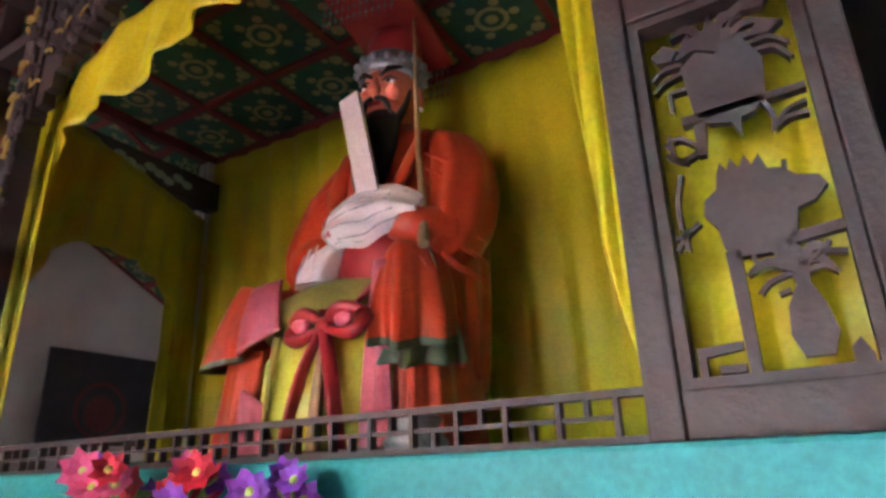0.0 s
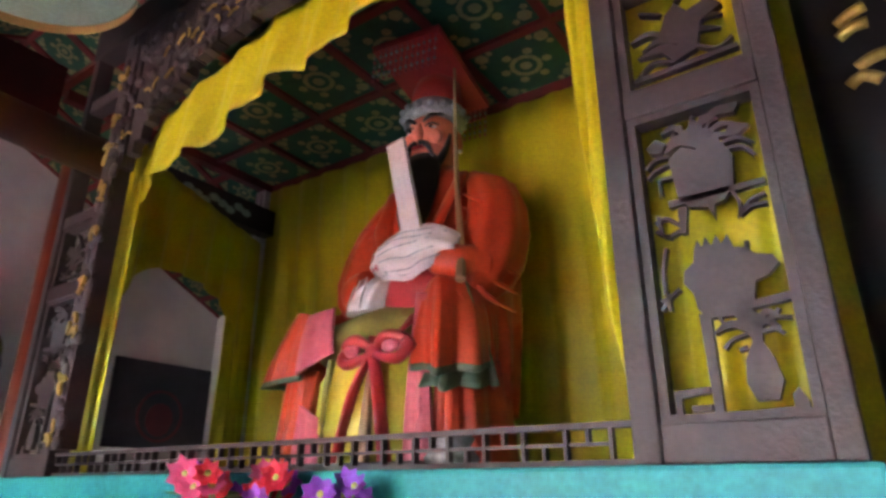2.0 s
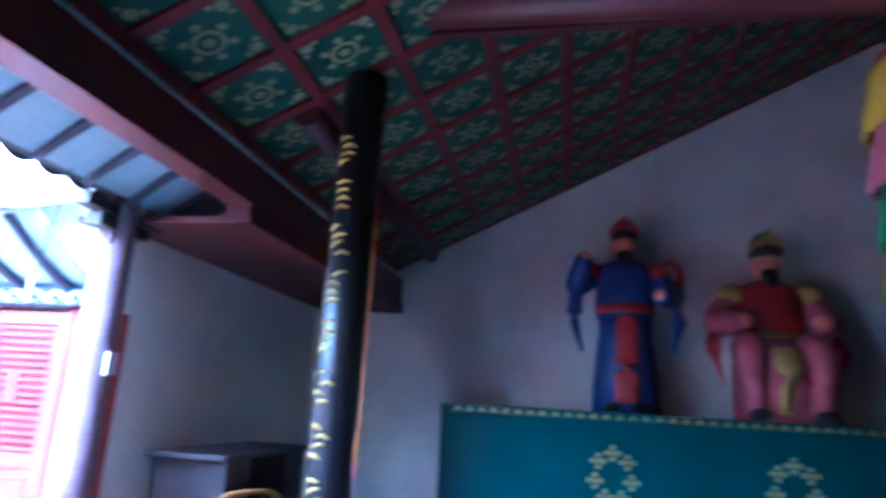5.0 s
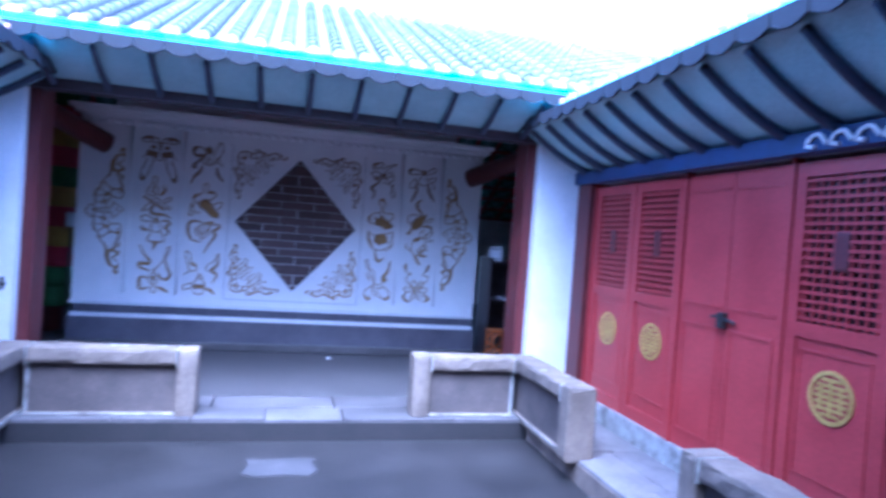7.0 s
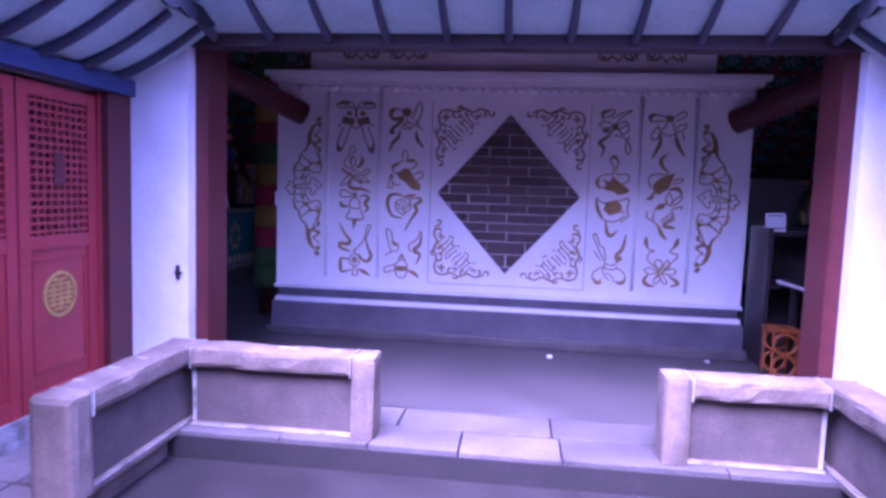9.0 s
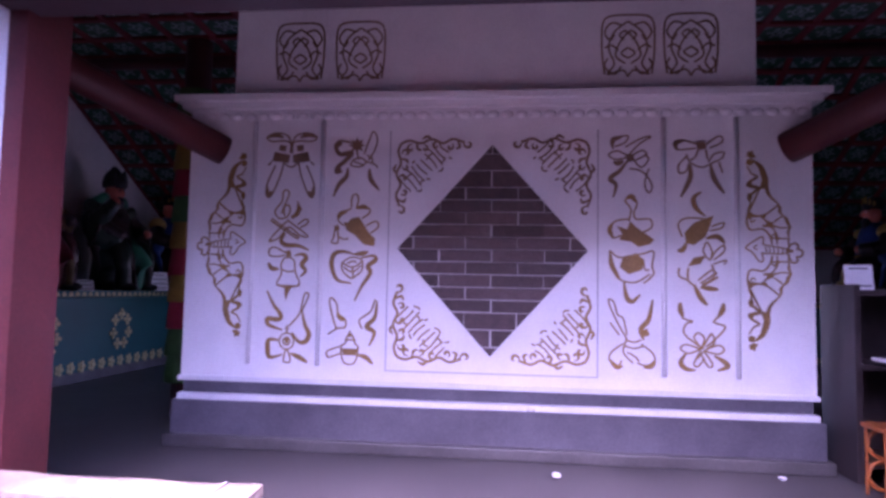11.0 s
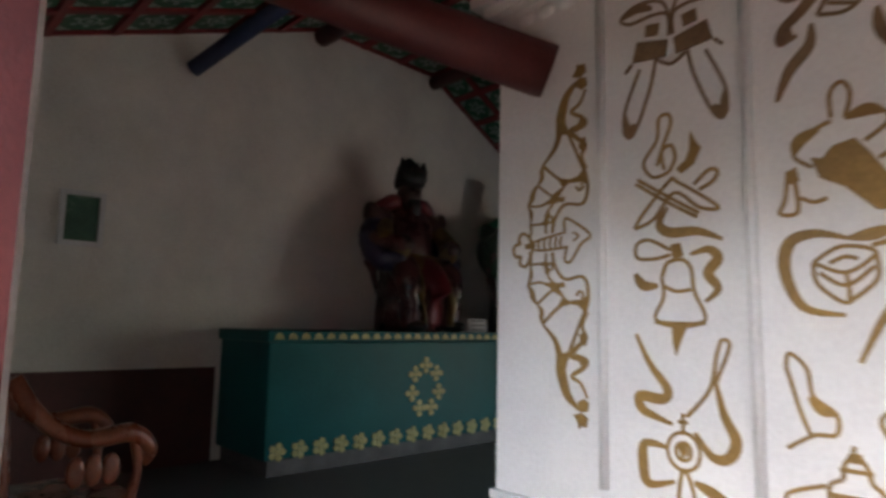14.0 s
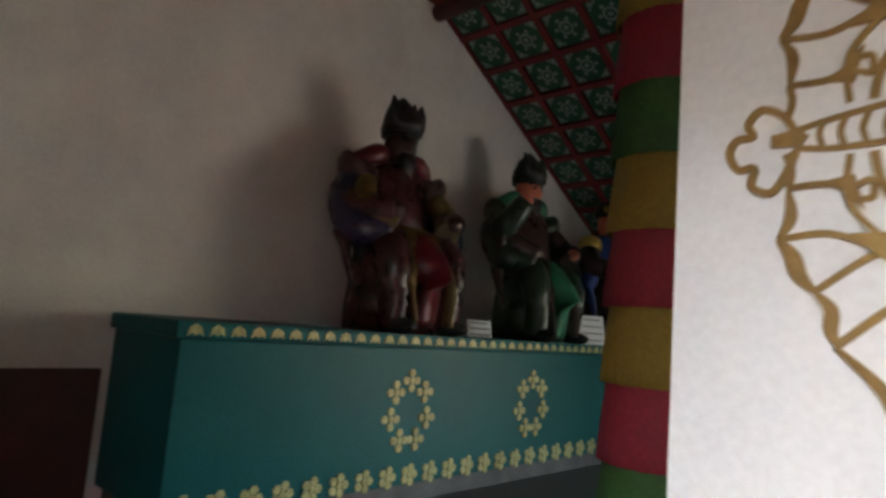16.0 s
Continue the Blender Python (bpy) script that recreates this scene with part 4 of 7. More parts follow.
BRUSH = motif(1487, 345, *K3,
    [[(1495, 335), (1450, 335), (1430, 350), (1440, 380)], [(1515, 355), (1546, 345), (1541, 358), (1510, 365)]],
    [[(1500, 330), (1476, 310), (1470, 286), (1490, 270)], [(1452, 393), (1441, 412), (1427, 413)], [(1500, 384), (1530, 379), (1549, 395)]],
    [[(1450, 395), (1446, 370), (1470, 346), (1495, 336), (1521, 328), (1511, 355), (1500, 380), (1470, 400)]])
MASK = motif(1315, 478, *K3,
    [[(1265, 440), (1262, 424), (1285, 440), (1320, 435), (1350, 430), (1376, 425), (1372, 460), (1376, 480), (1350, 502)], [(1262, 424), (1270, 470), (1290, 495), (1330, 500), (1366, 480)], [(1350, 446), (1353, 468), (1366, 470)]],
    [[(1299, 500), (1305, 535), (1320, 547), (1341, 530)], [(1262, 428), (1268, 462), (1288, 492)]],
    [[(1295, 441), (1312, 436), (1330, 429), (1351, 445), (1346, 470), (1312, 481), (1288, 464)]])
DRUM = motif(1487, 478, *K3,
    [[(1500, 400), (1494, 420), (1510, 440), (1516, 420), (1506, 399), (1500, 400)], [(1512, 440), (1525, 420), (1546, 404), (1546, 420), (1520, 440)], [(1520, 450), (1551, 440), (1546, 451)], [(1455, 460), (1455, 490), (1475, 505)], [(1515, 450), (1521, 480), (1490, 500)], [(1480, 490), (1520, 460)], [(1485, 497), (1529, 470)], [(1490, 504), (1531, 481)], [(1432, 460), (1432, 480), (1456, 490)]],
    [[(1470, 500), (1485, 530), (1503, 549)], [(1485, 506), (1531, 511)]],
    [[(1454, 456), (1470, 435), (1501, 429), (1486, 450)]])
BEE = motif(1318, 628, *K3,
    [[(1310, 640), (1285, 600), (1265, 560), (1262, 544), (1275, 550), (1285, 580), (1300, 590), (1310, 630)], [(1265, 600), (1290, 630)], [(1305, 640), (1328, 646), (1346, 640)], [(1304, 655), (1328, 661), (1351, 655)], [(1310, 670), (1330, 680), (1341, 691)], [(1300, 650), (1270, 670), (1264, 690), (1285, 705), (1296, 690)], [(1346, 650), (1375, 670), (1381, 690), (1360, 701), (1335, 695)], [(1309, 640), (1300, 670), (1325, 696)]],
    [[(1376, 543), (1366, 590), (1345, 615), (1353, 640)], [(1266, 690), (1282, 706), (1298, 703)], [(1382, 688), (1372, 702), (1352, 705)]],
    [[(1345, 618), (1362, 612), (1368, 628), (1350, 634)]])
ENDLESS = motif(1493, 625, *K3,
    [[(1495, 655), (1475, 630), (1485, 617), (1501, 630), (1490, 660), (1474, 690), (1485, 696), (1501, 675)], [(1495, 655), (1513, 625), (1521, 619), (1526, 640), (1500, 660), (1480, 680)], [(1490, 655), (1455, 645), (1440, 655), (1460, 666), (1490, 656)], [(1500, 658), (1535, 645), (1551, 655), (1535, 666), (1500, 659)], [(1500, 660), (1521, 690), (1510, 696), (1490, 665)], [(1490, 650), (1450, 620), (1455, 596), (1471, 590), (1445, 580), (1440, 545)], [(1505, 650), (1540, 620), (1553, 600), (1525, 590), (1545, 570), (1551, 545)]],
    [[(1455, 665), (1440, 688), (1455, 703), (1478, 705)], [(1525, 670), (1549, 683), (1559, 695), (1533, 705)], [(1440, 545), (1440, 562), (1447, 582)], [(1551, 545), (1547, 562), (1536, 578)]])
COLUMNS = {
    -1: ((1.545, ((2.13, BOW), (1.66, FLUTE), (1.31, BELL), (0.87, RING))), (1.03, ((2.13, LOOPS), (1.70, GOURD), (1.31, BASKET), (0.86, VASE)))),
    1: ((1.49, ((2.12, KNOTBOW), (1.70, BRUSH), (1.32, DRUM), (0.89, ENDLESS))), (1.0, ((2.12, SASH), (1.70, RUYI), (1.33, MASK), (0.89, BEE)))),
}
for s in (-1, 1):
    for cx, rows in COLUMNS[s]:
        for cz, m in rows:
            ornament(s * cx, cz, m, gold=cz < 2)
    # bat with scalloped wings
    def sketch(p, up):
        v = 1.342 - (p[1] - 500) / 600
        return (s * ((2.095 if s > 0 else 2.184) - (p[0] - 600) / 560), 1.505 + up * (v - 1.505))
    def face_of(u, v, h):
        return Vector((u, -h - 0.0005, v))
    def wing(p, up):
        return (s * ((1.95 if s > 0 else 2.039) - (p[0] - 1300) / 658), 1.508 - up * (p[1] - 372) / 715)
    for up in (-1, 1):
        bm = B()
        lines = [(0.012, [(1205, 392), (1210, 412), (1207, 432)]), (0.014, [(1207, 432), (1210, 456), (1208, 472), (1198, 490)]), (0.019, [(1198, 490), (1211, 508), (1218, 530), (1232, 548)]), (0.016, [(1232, 548), (1246, 566), (1246, 588), (1252, 605)]),
                 (0.021, [(1250, 605), (1290, 648), (1304, 690), (1305, 740), (1326, 800), (1366, 833)]),
                 (0.0105, [(1207, 432), (1245, 431), (1268, 446)]), (0.0105, [(1199, 490), (1245, 485), (1290, 505)]), (0.0105, [(1232, 548), (1272, 515), (1300, 500)]), (0.0125, [(1250, 605), (1296, 562), (1330, 545), (1376, 540)]),
                 (0.0125, [(1282, 400), (1291, 440), (1322, 478), (1374, 473), (1392, 500), (1390, 550), (1365, 610), (1332, 690), (1318, 722)]), (0.0095, [(1262, 400), (1262, 455), (1299, 503), (1320, 532)]),
                 (0.009, [(1266, 436), (1280, 430), (1281, 448), (1272, 450)]), (0.009, [(1358, 526), (1368, 513), (1379, 522), (1373, 532)]), (0.009, [(1303, 492), (1318, 490), (1318, 502)]),
                 (0.015, [(1392, 570), (1376, 610), (1387, 640), (1364, 662), (1343, 690), (1386, 700), (1376, 722), (1344, 745), (1370, 762), (1390, 800)])]
        for k, (w, g) in enumerate(lines):
            strip(bm, [wing(p, up) for p in g], w, face_of, taper=w > 0.0135, lift=0.0026 + 0.0003 * k)
        webs = ([(1240, 428), (1266, 423), (1274, 462), (1262, 450), (1254, 437)], [(1262, 486), (1292, 486), (1318, 494), (1304, 506), (1314, 528), (1286, 512)], [(1298, 560), (1318, 528), (1336, 539), (1362, 544), (1392, 526), (1384, 572), (1366, 553), (1340, 548)],
                [(1302, 686), (1334, 680), (1324, 730), (1338, 790), (1364, 828), (1328, 804), (1308, 745)], [(1368, 632), (1382, 622), (1390, 640), (1386, 662), (1372, 655)], [(1356, 682), (1384, 690), (1390, 716), (1378, 726), (1366, 702)], [(1362, 812), (1378, 802), (1394, 812), (1390, 834), (1370, 838)], [(1350, 846), (1372, 840), (1390, 852), (1386, 876), (1374, 872), (1366, 882), (1362, 862)])
        for k, web in enumerate(webs):
            poly(bm, [wing(p, up) for p in web], face_of, lift=0.0074 + 0.0003 * k)
        part("bat_wing", bm, GOLDLINE, screen)
    bm = B()
    body = [(0.010, [(606, 388), (640, 380), (700, 370)]), (0.010, [(606, 404), (640, 409), (702, 406)]), (0.011, [(700, 372), (700, 338), (722, 346), (766, 382), (742, 402), (716, 440), (700, 436), (706, 402)]), (0.009, [(722, 372), (736, 382), (722, 392)])]
    body += [(0.009, [(x, 378 + (700 - x) * .03), (x - 4, 394), (x, 410)]) for x in (630, 646, 662, 678, 692)]
    body += [(0.0125, [(608, 390), (598, 372), (580, 362), (568, 375), (572, 388), (558, 390), (552, 404), (560, 420), (574, 420), (572, 438), (588, 446), (600, 430), (608, 408)])]
    for k, (w, g) in enumerate(body):
        strip(bm, [sketch((x, y + 8), 1) for x, y in g], w, face_of, lift=0.0028 + 0.0003 * k)
    poly(bm, [sketch(p, 1) for p in ((588, 398), (612, 394), (618, 402), (612, 412), (588, 410))], face_of, lift=0.0062)
    part("bat_body", bm, GOLDLINE, screen)
# scroll ornaments in the four corners round the diamond
for sx in (-1, 1):
    for sz in (-1, 1):
        bm = B()
        pl = lambda u, v, h: Vector((sx * (0.742 - u * 1.06), -h - 0.0005, CZ + sz * (0.852 - v * 1.06)))
        def curl(u, v, r, a0, turn):
            return [(u + r * (1 - t / 9) * math.cos(a0 + turn * t * .78), v + r * (1 - t / 9) * math.sin(a0 + turn * t * .78)) for t in range(8)]
        vine = [(.045, .5), (.02, .42), (.05, .35), (.02, .27), (.05, .19), (.03, .11), (.05, .05)]
        shoots = [curl(.055, .53, .036, -2.2, 1), curl(.075, .40, .026, 2.6, -1), curl(.065, .30, .028, 2.6, 1), curl(.085, .22, .024, 3.4, -1), curl(.085, .12, .03, 2.8, 1), [(.03, .45), (.075, .47), (.09, .44)], [(.03, .27), (.0, .24), (.02, .2)], [(.04, .16), (.09, .17), (.1, .2)]]
        for k, st in enumerate([vine] + shoots):
            strip(bm, st, 0.015 if k else 0.018, pl, taper=bool(k), lift=0.0026 + 0.0003 * k)
            strip(bm, [(v, u) for u, v in st], 0.015 if k else 0.018, pl, taper=bool(k), lift=0.0028 + 0.0003 * k)
        # two seal-style characters set aslant along the diamond's edge
        r2 = 0.7071
        for gi, along in enumerate((-0.105, 0.105)):
            def ch(p, q):
                return (0.232 + r2 * (q * 1.2 + along) + r2 * p * 1.15, 0.232 - r2 * (q * 1.2 + along) + r2 * p * 1.15)
            bars = [[(-.07, -.07), (-.02, -.075), (.035, -.07)], [(-.075, -.035), (-.01, -.03), (.05, -.036)], [(-.08, .0), (-.03, .004), (.06, -.002)], [(-.07, .035), (-.01, .03), (.045, .036)], [(-.06, .07), (-.02, .066), (.03, .072)]]
            posts = [[(-.04, -.05), (-.05, -.02), (-.045, .0)], [(.03, .0), (.04, .018), (.03, .036)], [(.06, -.05), (.075, -.03), (.07, -.01)], [(-.075, .05), (-.085, .06), (-.08, .075)], [(.05, .05), (.06, .06), (.07, .055)]]
            for k, st in enumerate(bars + posts):
                jit = [(p + rng.uniform(-.006, .006), q + rng.uniform(-.005, .005)) for p, q in st]
                strip(bm, [ch(p, q) for p, q in jit], 0.0125, pl, n=3, lift=0.0028 + 0.0004 * k + 0.0002 * gi)
        part("corner_scroll", bm, GOLDLINE if sz < 0 else BROWNLINE, screen)
# rows of ornament on the upper panel
for s in (-1, 1):
    for x in ((0.99, 1.44) if s > 0 else (1.03, 1.51)):
        bm = B()
        box(bm, s * x - 0.22, s * x + 0.22, 0.022, 0.029, 2.72, 3.36)
        part("upper_field", bm, SCREEN, screen)
        def pl(u, v, h):
            return Vector((s * x + u, 0.0215 - h, 3.0 + v))
        bm = B()
        for st in ([(0, .2), (-.1, .12), (-.14, 0), (-.1, -.12), (-.15, -.2), (-.04, -.17), (0, -.22)], [(0, .12), (-.06, .04), (-.09, -.06), (-.02, -.12)], [(0, 0), (-.05, -.04), (0, -.08)], [(-.04, .17), (-.12, .19), (-.17, .12), (-.13, .06), (-.1, .1)], [(-.17, .0), (-.12, .02), (-.07, -.02)], [(-.05, -.14), (-.1, -.2), (-.17, -.14), (-.15, -.08)], [(-.03, .06), (-.06, .1), (-.02, .13), (0, .1)], [(-.17, -.2), (-.19, 0), (-.17, .22), (0, .25)]):
            strip(bm, st, 0.014, pl)
            strip(bm, mir(st), 0.014, pl, lift=0.0046)
        part("upper_ornament", bm, BROWNLINE, screen)

# ---- front hall ----
# beams
def round_beam(name, a, b, r, material, label):
    bm = B()
    tube(bm, [a, ((a[0] + b[0]) / 2, (a[1] + b[1]) / 2, (a[2] + b[2]) / 2), b], r, 16, smooth=1)
    return setting(name, bm, material, label, "beam")
for s, side in ((1, "east"), (-1, "west")):
    round_beam("beam_eave_post_" + side, (s * 3.6, -1.65, 3.0), (s * 2.1, 0.02, 2.24), 0.115, MAROON, "slanting dark red round beam that runs into the screen wall")
    round_beam("beam_tie_" + side, (s * 5.81, -0.1, 3.3), (s * 4.6, 0.5, 3.95), 0.07, FASCIA, "dark blue painted brace under the roof")
    round_beam("beam_purlin_" + side, (s * 5.81, 1.15, 4.0), (s * 1.9, 1.15, 4.0), 0.09, MAROON, "dark red round purlin under the ridge")
    round_beam("beam_purlin_rear_" + side, (s * 5.81, 2.66, 3.95), (s * 0.3, 2.66, 3.95), 0.075, MAROON, "dark red round purlin at the bend of the ceiling")
    slab("baseboard_" + side, mat("dark_red_dado_" + side, (0.10, 0.03, 0.028), (0.05, 0.018, 0.018), 0.6, scale=3), "dark red painted dado along the gable wall", "dado", (*sorted((s * 5.79, s * 5.819)), -1.74, 0.25, 0.0, 0.775))

DULLGOLD = mat("dull_gilt_paint", (0.50, 0.43, 0.19), (0.26, 0.21, 0.08), 0.5, 0.1, scale=30)
def blossom(bm, place, r, petals=5, mi=0):
    for k in range(petals):
        a = 6.2832 * k / petals
        poly(bm, [(r * 0.62 * math.cos(a) + r * 0.36 * math.cos(t), r * 0.62 * math.sin(a) + r * 0.36 * math.sin(t)) for t in (0, 1.05, 2.1, 3.14, 4.2, 5.24)], place, mi, lift=0.01)
    poly(bm, [(r * 0.28 * math.cos(t), r * 0.28 * math.sin(t)) for t in (0, 1.05, 2.1, 3.14, 4.2, 5.24)], place, mi, lift=0.016)

def side_platform(s, x_wall, x_front, y0, y1, z0, z1, label, step):
    """A long painted pedestal along a gable wall; y0 is the end beside the courtyard."""
    root = thing("statue_platform", label, "platform", "statue platforms")
    bm = B()
    box(bm, *sorted((s * x_wall, s * x_front)), min(y0, y1), max(y0, y1), z0, z1 - 0.09, bevel=0.01)
    part("body", bm, DARKTEAL, root, "glossy dark teal painted body")
    bm = B()
    box(bm, *sorted((s * x_wall, s * (x_front - 0.03))), min(y0, y1) - 0.03, max(y0, y1), z1 - 0.089, z1, bevel=0.012)
    part("rim", bm, DARKTEAL, root)
    bm = B()
    box(bm, *sorted((s * (x_wall), s * (x_front + 0.05))), min(y0, y1) + 0.05, max(y0, y1), 0.0, z0 - 0.001)
    part("foot", bm, mat("dirty_dark_foot_" + str(round(x_front * 10)) + ("e" if s > 0 else "w"), (0.13, 0.12, 0.12), (0.06, 0.055, 0.055), 0.8, scale=3), root, "dirty grey plaster foot")
    def face(yc, zc):
        return lambda u, v, h: Vector((s * (x_front - h - 0.001), yc + u, zc + v))
    n = int(abs(y1 - y0) / 0.115)
    for i in range(n):
        y = min(y0, y1) + 0.06 + 0.115 * i
        bm = B()
        pl = lambda u, v, h: Vector((s * (x_front - 0.031 - h), y + u, z1 - 0.045 + v))
        poly(bm, [(-.04, -.03), (-.03, .012), (0, .032), (.03, .012), (.04, -.03), (.018, -.012), (0, -.028), (-.018, -.012)], pl, lift=0.008)
        part("rim_petal", bm, DULLGOLD, root)
    m = int(abs(y1 - y0) / 0.19)
    for i in range(m):
        y = min(y0, y1) + 0.1 + 0.19 * i
        bm = B()
        blossom(bm, face(y, z0 + 0.06), 0.075)
        part("blossom", bm, DULLGOLD, root)
    y = min(y0, y1) + step[0]
    while y < max(y0, y1) - 0.3:
        for k in range(7):
            a = 6.2832 * k / 7 + 1.571
            bm = B()
            blossom(bm, face(y + 0.165 * math.cos(a), (z0 + z1) / 2 - 0.02 + 0.2 * math.sin(a)), 0.078, 4)
            part("wreath_flower", bm, DULLGOLD, root)
        y += step[1]
    return root

for s in (-1, 1):
    side_platform(s, 5.815, 4.95, 0.3, 6.15, 0.13, 1.1, "long dark teal platform with gold blossoms against the gable wall", (1.58, 1.36))

def guardian(x, y, z, rz, mats, label, seated=True, scale=1.0, arm=0, rich=False):
    """A painted clay guardian: one body of robe, armour, sleeves, head, beard and crown. mats: robe, trim, face, dark, light, cape."""
    bm = B()
    if seated:
        loft(bm, [(0, .12, 0, .36, .34), (0, .14, .18, .37, .35), (0, .16, .42, .36, .34), (0, .12, .62, .33, .3), (0, .04, .72, .28, .24)], 24, 0, fold=0.06, folds=8)
        for k in (-1, 1):
            tube(bm, [(k * .16, 0, .6), (k * .26, .32, .6), (k * .27, .42, .35), (k * .25, .4, .03)], [.15, .15, .12, .1], 12, 0)
            blob(bm, (k * .25, .48, .05), (.09, .16, .06), 3)
        tube(bm, [(0, .4, .62), (0, .47, .4), (.02, .45, .06)], [.1, .12, .1], 10, 1, flat=.4)
        h = 0.62
    else:
        loft(bm, [(0, 0, 0, .34, .27), (0, 0, .4, .31, .25), (0, 0, .8, .26, .21), (0, 0, 1.02, .25, .19)], 24, 0, fold=0.07, folds=9)
        for k in (-1, 1):
            blob(bm, (k * .14, .2, .05), (.09, .17, .06), 3)
        tube(bm, [(0, .2, 1.0), (0, .28, .6), (0, .27, .1)], [.09, .12, .12], 10, 1, flat=.35)
        h = 0.95
    loft(bm, [(0, 0, h, .27, .22), (0, .02, h + .15, .31, .25), (0, .02, h + .32, .3, .22), (0, 0, h + .5, .31, .2), (0, 0, h + .6, .24, .16), (0, 0, h + .66, .1, .1)], 22, 5, fold=0.02, folds=6)
    loft(bm, [(0, .02, h + .06, .3, .25), (0, .02, h + .15, .31, .26)], 22, 1)
    for k in (-1, 1):
        blob(bm, (k * .33, 0, h + .5), (.15, .14, .13), 1)
        up = arm if k > 0 else 0
        elbow, hand = (k * .47, .12, h + .25), (k * .3, .4, h + .22)
        if up:
            elbow, hand = (k * .5, .16, h + .36), (k * .42, .34, h + .62)
        tube(bm, [(k * .33, 0, h + .48), elbow, hand], [.11, .13, .09], 12, 0)
        blob(bm, hand, .065, 2)
        tube(bm, [elbow, (k * .52, .14, h - .02), (k * .44, .18, h - .35)], [.11, .09, .02], 10, 5, flat=.45)
        if not seated:
            tube(bm, [(k * .3, -.12, h + .5), (k * .46, -.05, h + .66), (k * .56, .05, h + .5), (k * .54, .12, h + .1)], [.03, .045, .04, .015], 8, 4, flat=.4)
    blob(bm, (0, .04, h + .8), (.125, .135, .165), 2, 16, 12)
    blob(bm, (0, .175, h + .79), (.026, .03, .04), 2)
    for k in (-1, 1):
        blob(bm, (k * .05, .155, h + .835), (.026, .014, .013), 4, 8, 6)
        tube(bm, [(k * .02, .172, h + .855), (k * .055, .168, h + .875), (k * .1, .12, h + .87)], .01, 6, 3)
        blob(bm, (k * .125, .03, h + .8), (.02, .03, .045), 2, 8, 6)
    loft(bm, [(0, .11, h + .74, .075, .06), (0, .13, h + .66, .085, .06), (0, .13, h + .55, .05, .04), (0, .12, h + .46, .012, .012)], 12, 3)
    loft(bm, [(0, .02, h + .88, .14, .15), (0, .02, h + .94, .15, .16), (0, 0, h + 1.04, .12, .12), (0, -.02, h + 1.12, .06, .06)], 16, 3)
    for a in range(-3, 4):
        blob(bm, (.15 * math.sin(a * .4), .02 + .15 * math.cos(a * .4), h + .96 + .03 * (3 - abs(a))), (.025, .018, .045 + .012 * (3 - abs(a))), 1, 8, 6)
    if rich:
        # wide sleeves with a bright inner face, sash, shawl, flared shoulder guards, lap cloth and crown plates
        for k in (-1, 1):
            tube(bm, [(k * .33, -.02, h + .5), (k * .45, .04, h + .32), (k * .44, .18, h + .1), (k * .27, .34, h + .1)], [.12, .15, .15, .1], 14, 6)
            tube(bm, [(k * .34, .1, h + .46), (k * .43, .2, h + .26), (k * .26, .38, h + .14)], [.07, .12, .09], 12, 7)
            loft(bm, [(k * .34, 0, h + .46, .14, .14), (k * .39, 0, h + .53, .12, .14), (k * .45, 0, h + .61, .05, .11), (k * .48, 0, h + .66, .01, .04)], 14, 1, fold=.08, folds=6)
            tube(bm, [(k * .1, .36, h + .1), (k * .2, .5, .42), (k * .16, .54, .06)], [.04, .05, .04], 8, 7, flat=.5)
            loft(bm, [(k * .1, .1, h + .95, .07, .06), (k * .13, .1, h + 1.08, .06, .03), (k * .15, .09, h + 1.17, .01, .01)], 10, 3)
        loft(bm, [(0, .03, h + .0, .33, .28), (0, .04, h + .07, .35, .3), (0, .03, h + .15, .33, .28)], 26, 7, fold=.02, folds=11)
        tube(bm, [(-.42, -.08, h + .58), (-.22, .02, h + .7), (0, -.1, h + .74), (.22, .02, h + .7), (.42, -.08, h + .58)], [.05, .08, .07, .08, .05], 12, 8)
        tube(bm, [(0, .32, h + .08), (.02, .52, .46), (.04, .5, .05)], [.14, .16, .13], 12, 8, flat=.4)
        loft(bm, [(0, .05, h + .9, .16, .16), (0, .06, h + 1.0, .175, .15), (0, .04, h + 1.1, .14, .1), (0, .03, h + 1.2, .02, .02)], 14, 3, fold=.05, folds=7)
    bm.transform(Matrix.Diagonal((scale, scale, scale, 1)))
    return lone("statue", bm, mats, label, "statue", m=pose(x, y, z, 0, 0, rz))

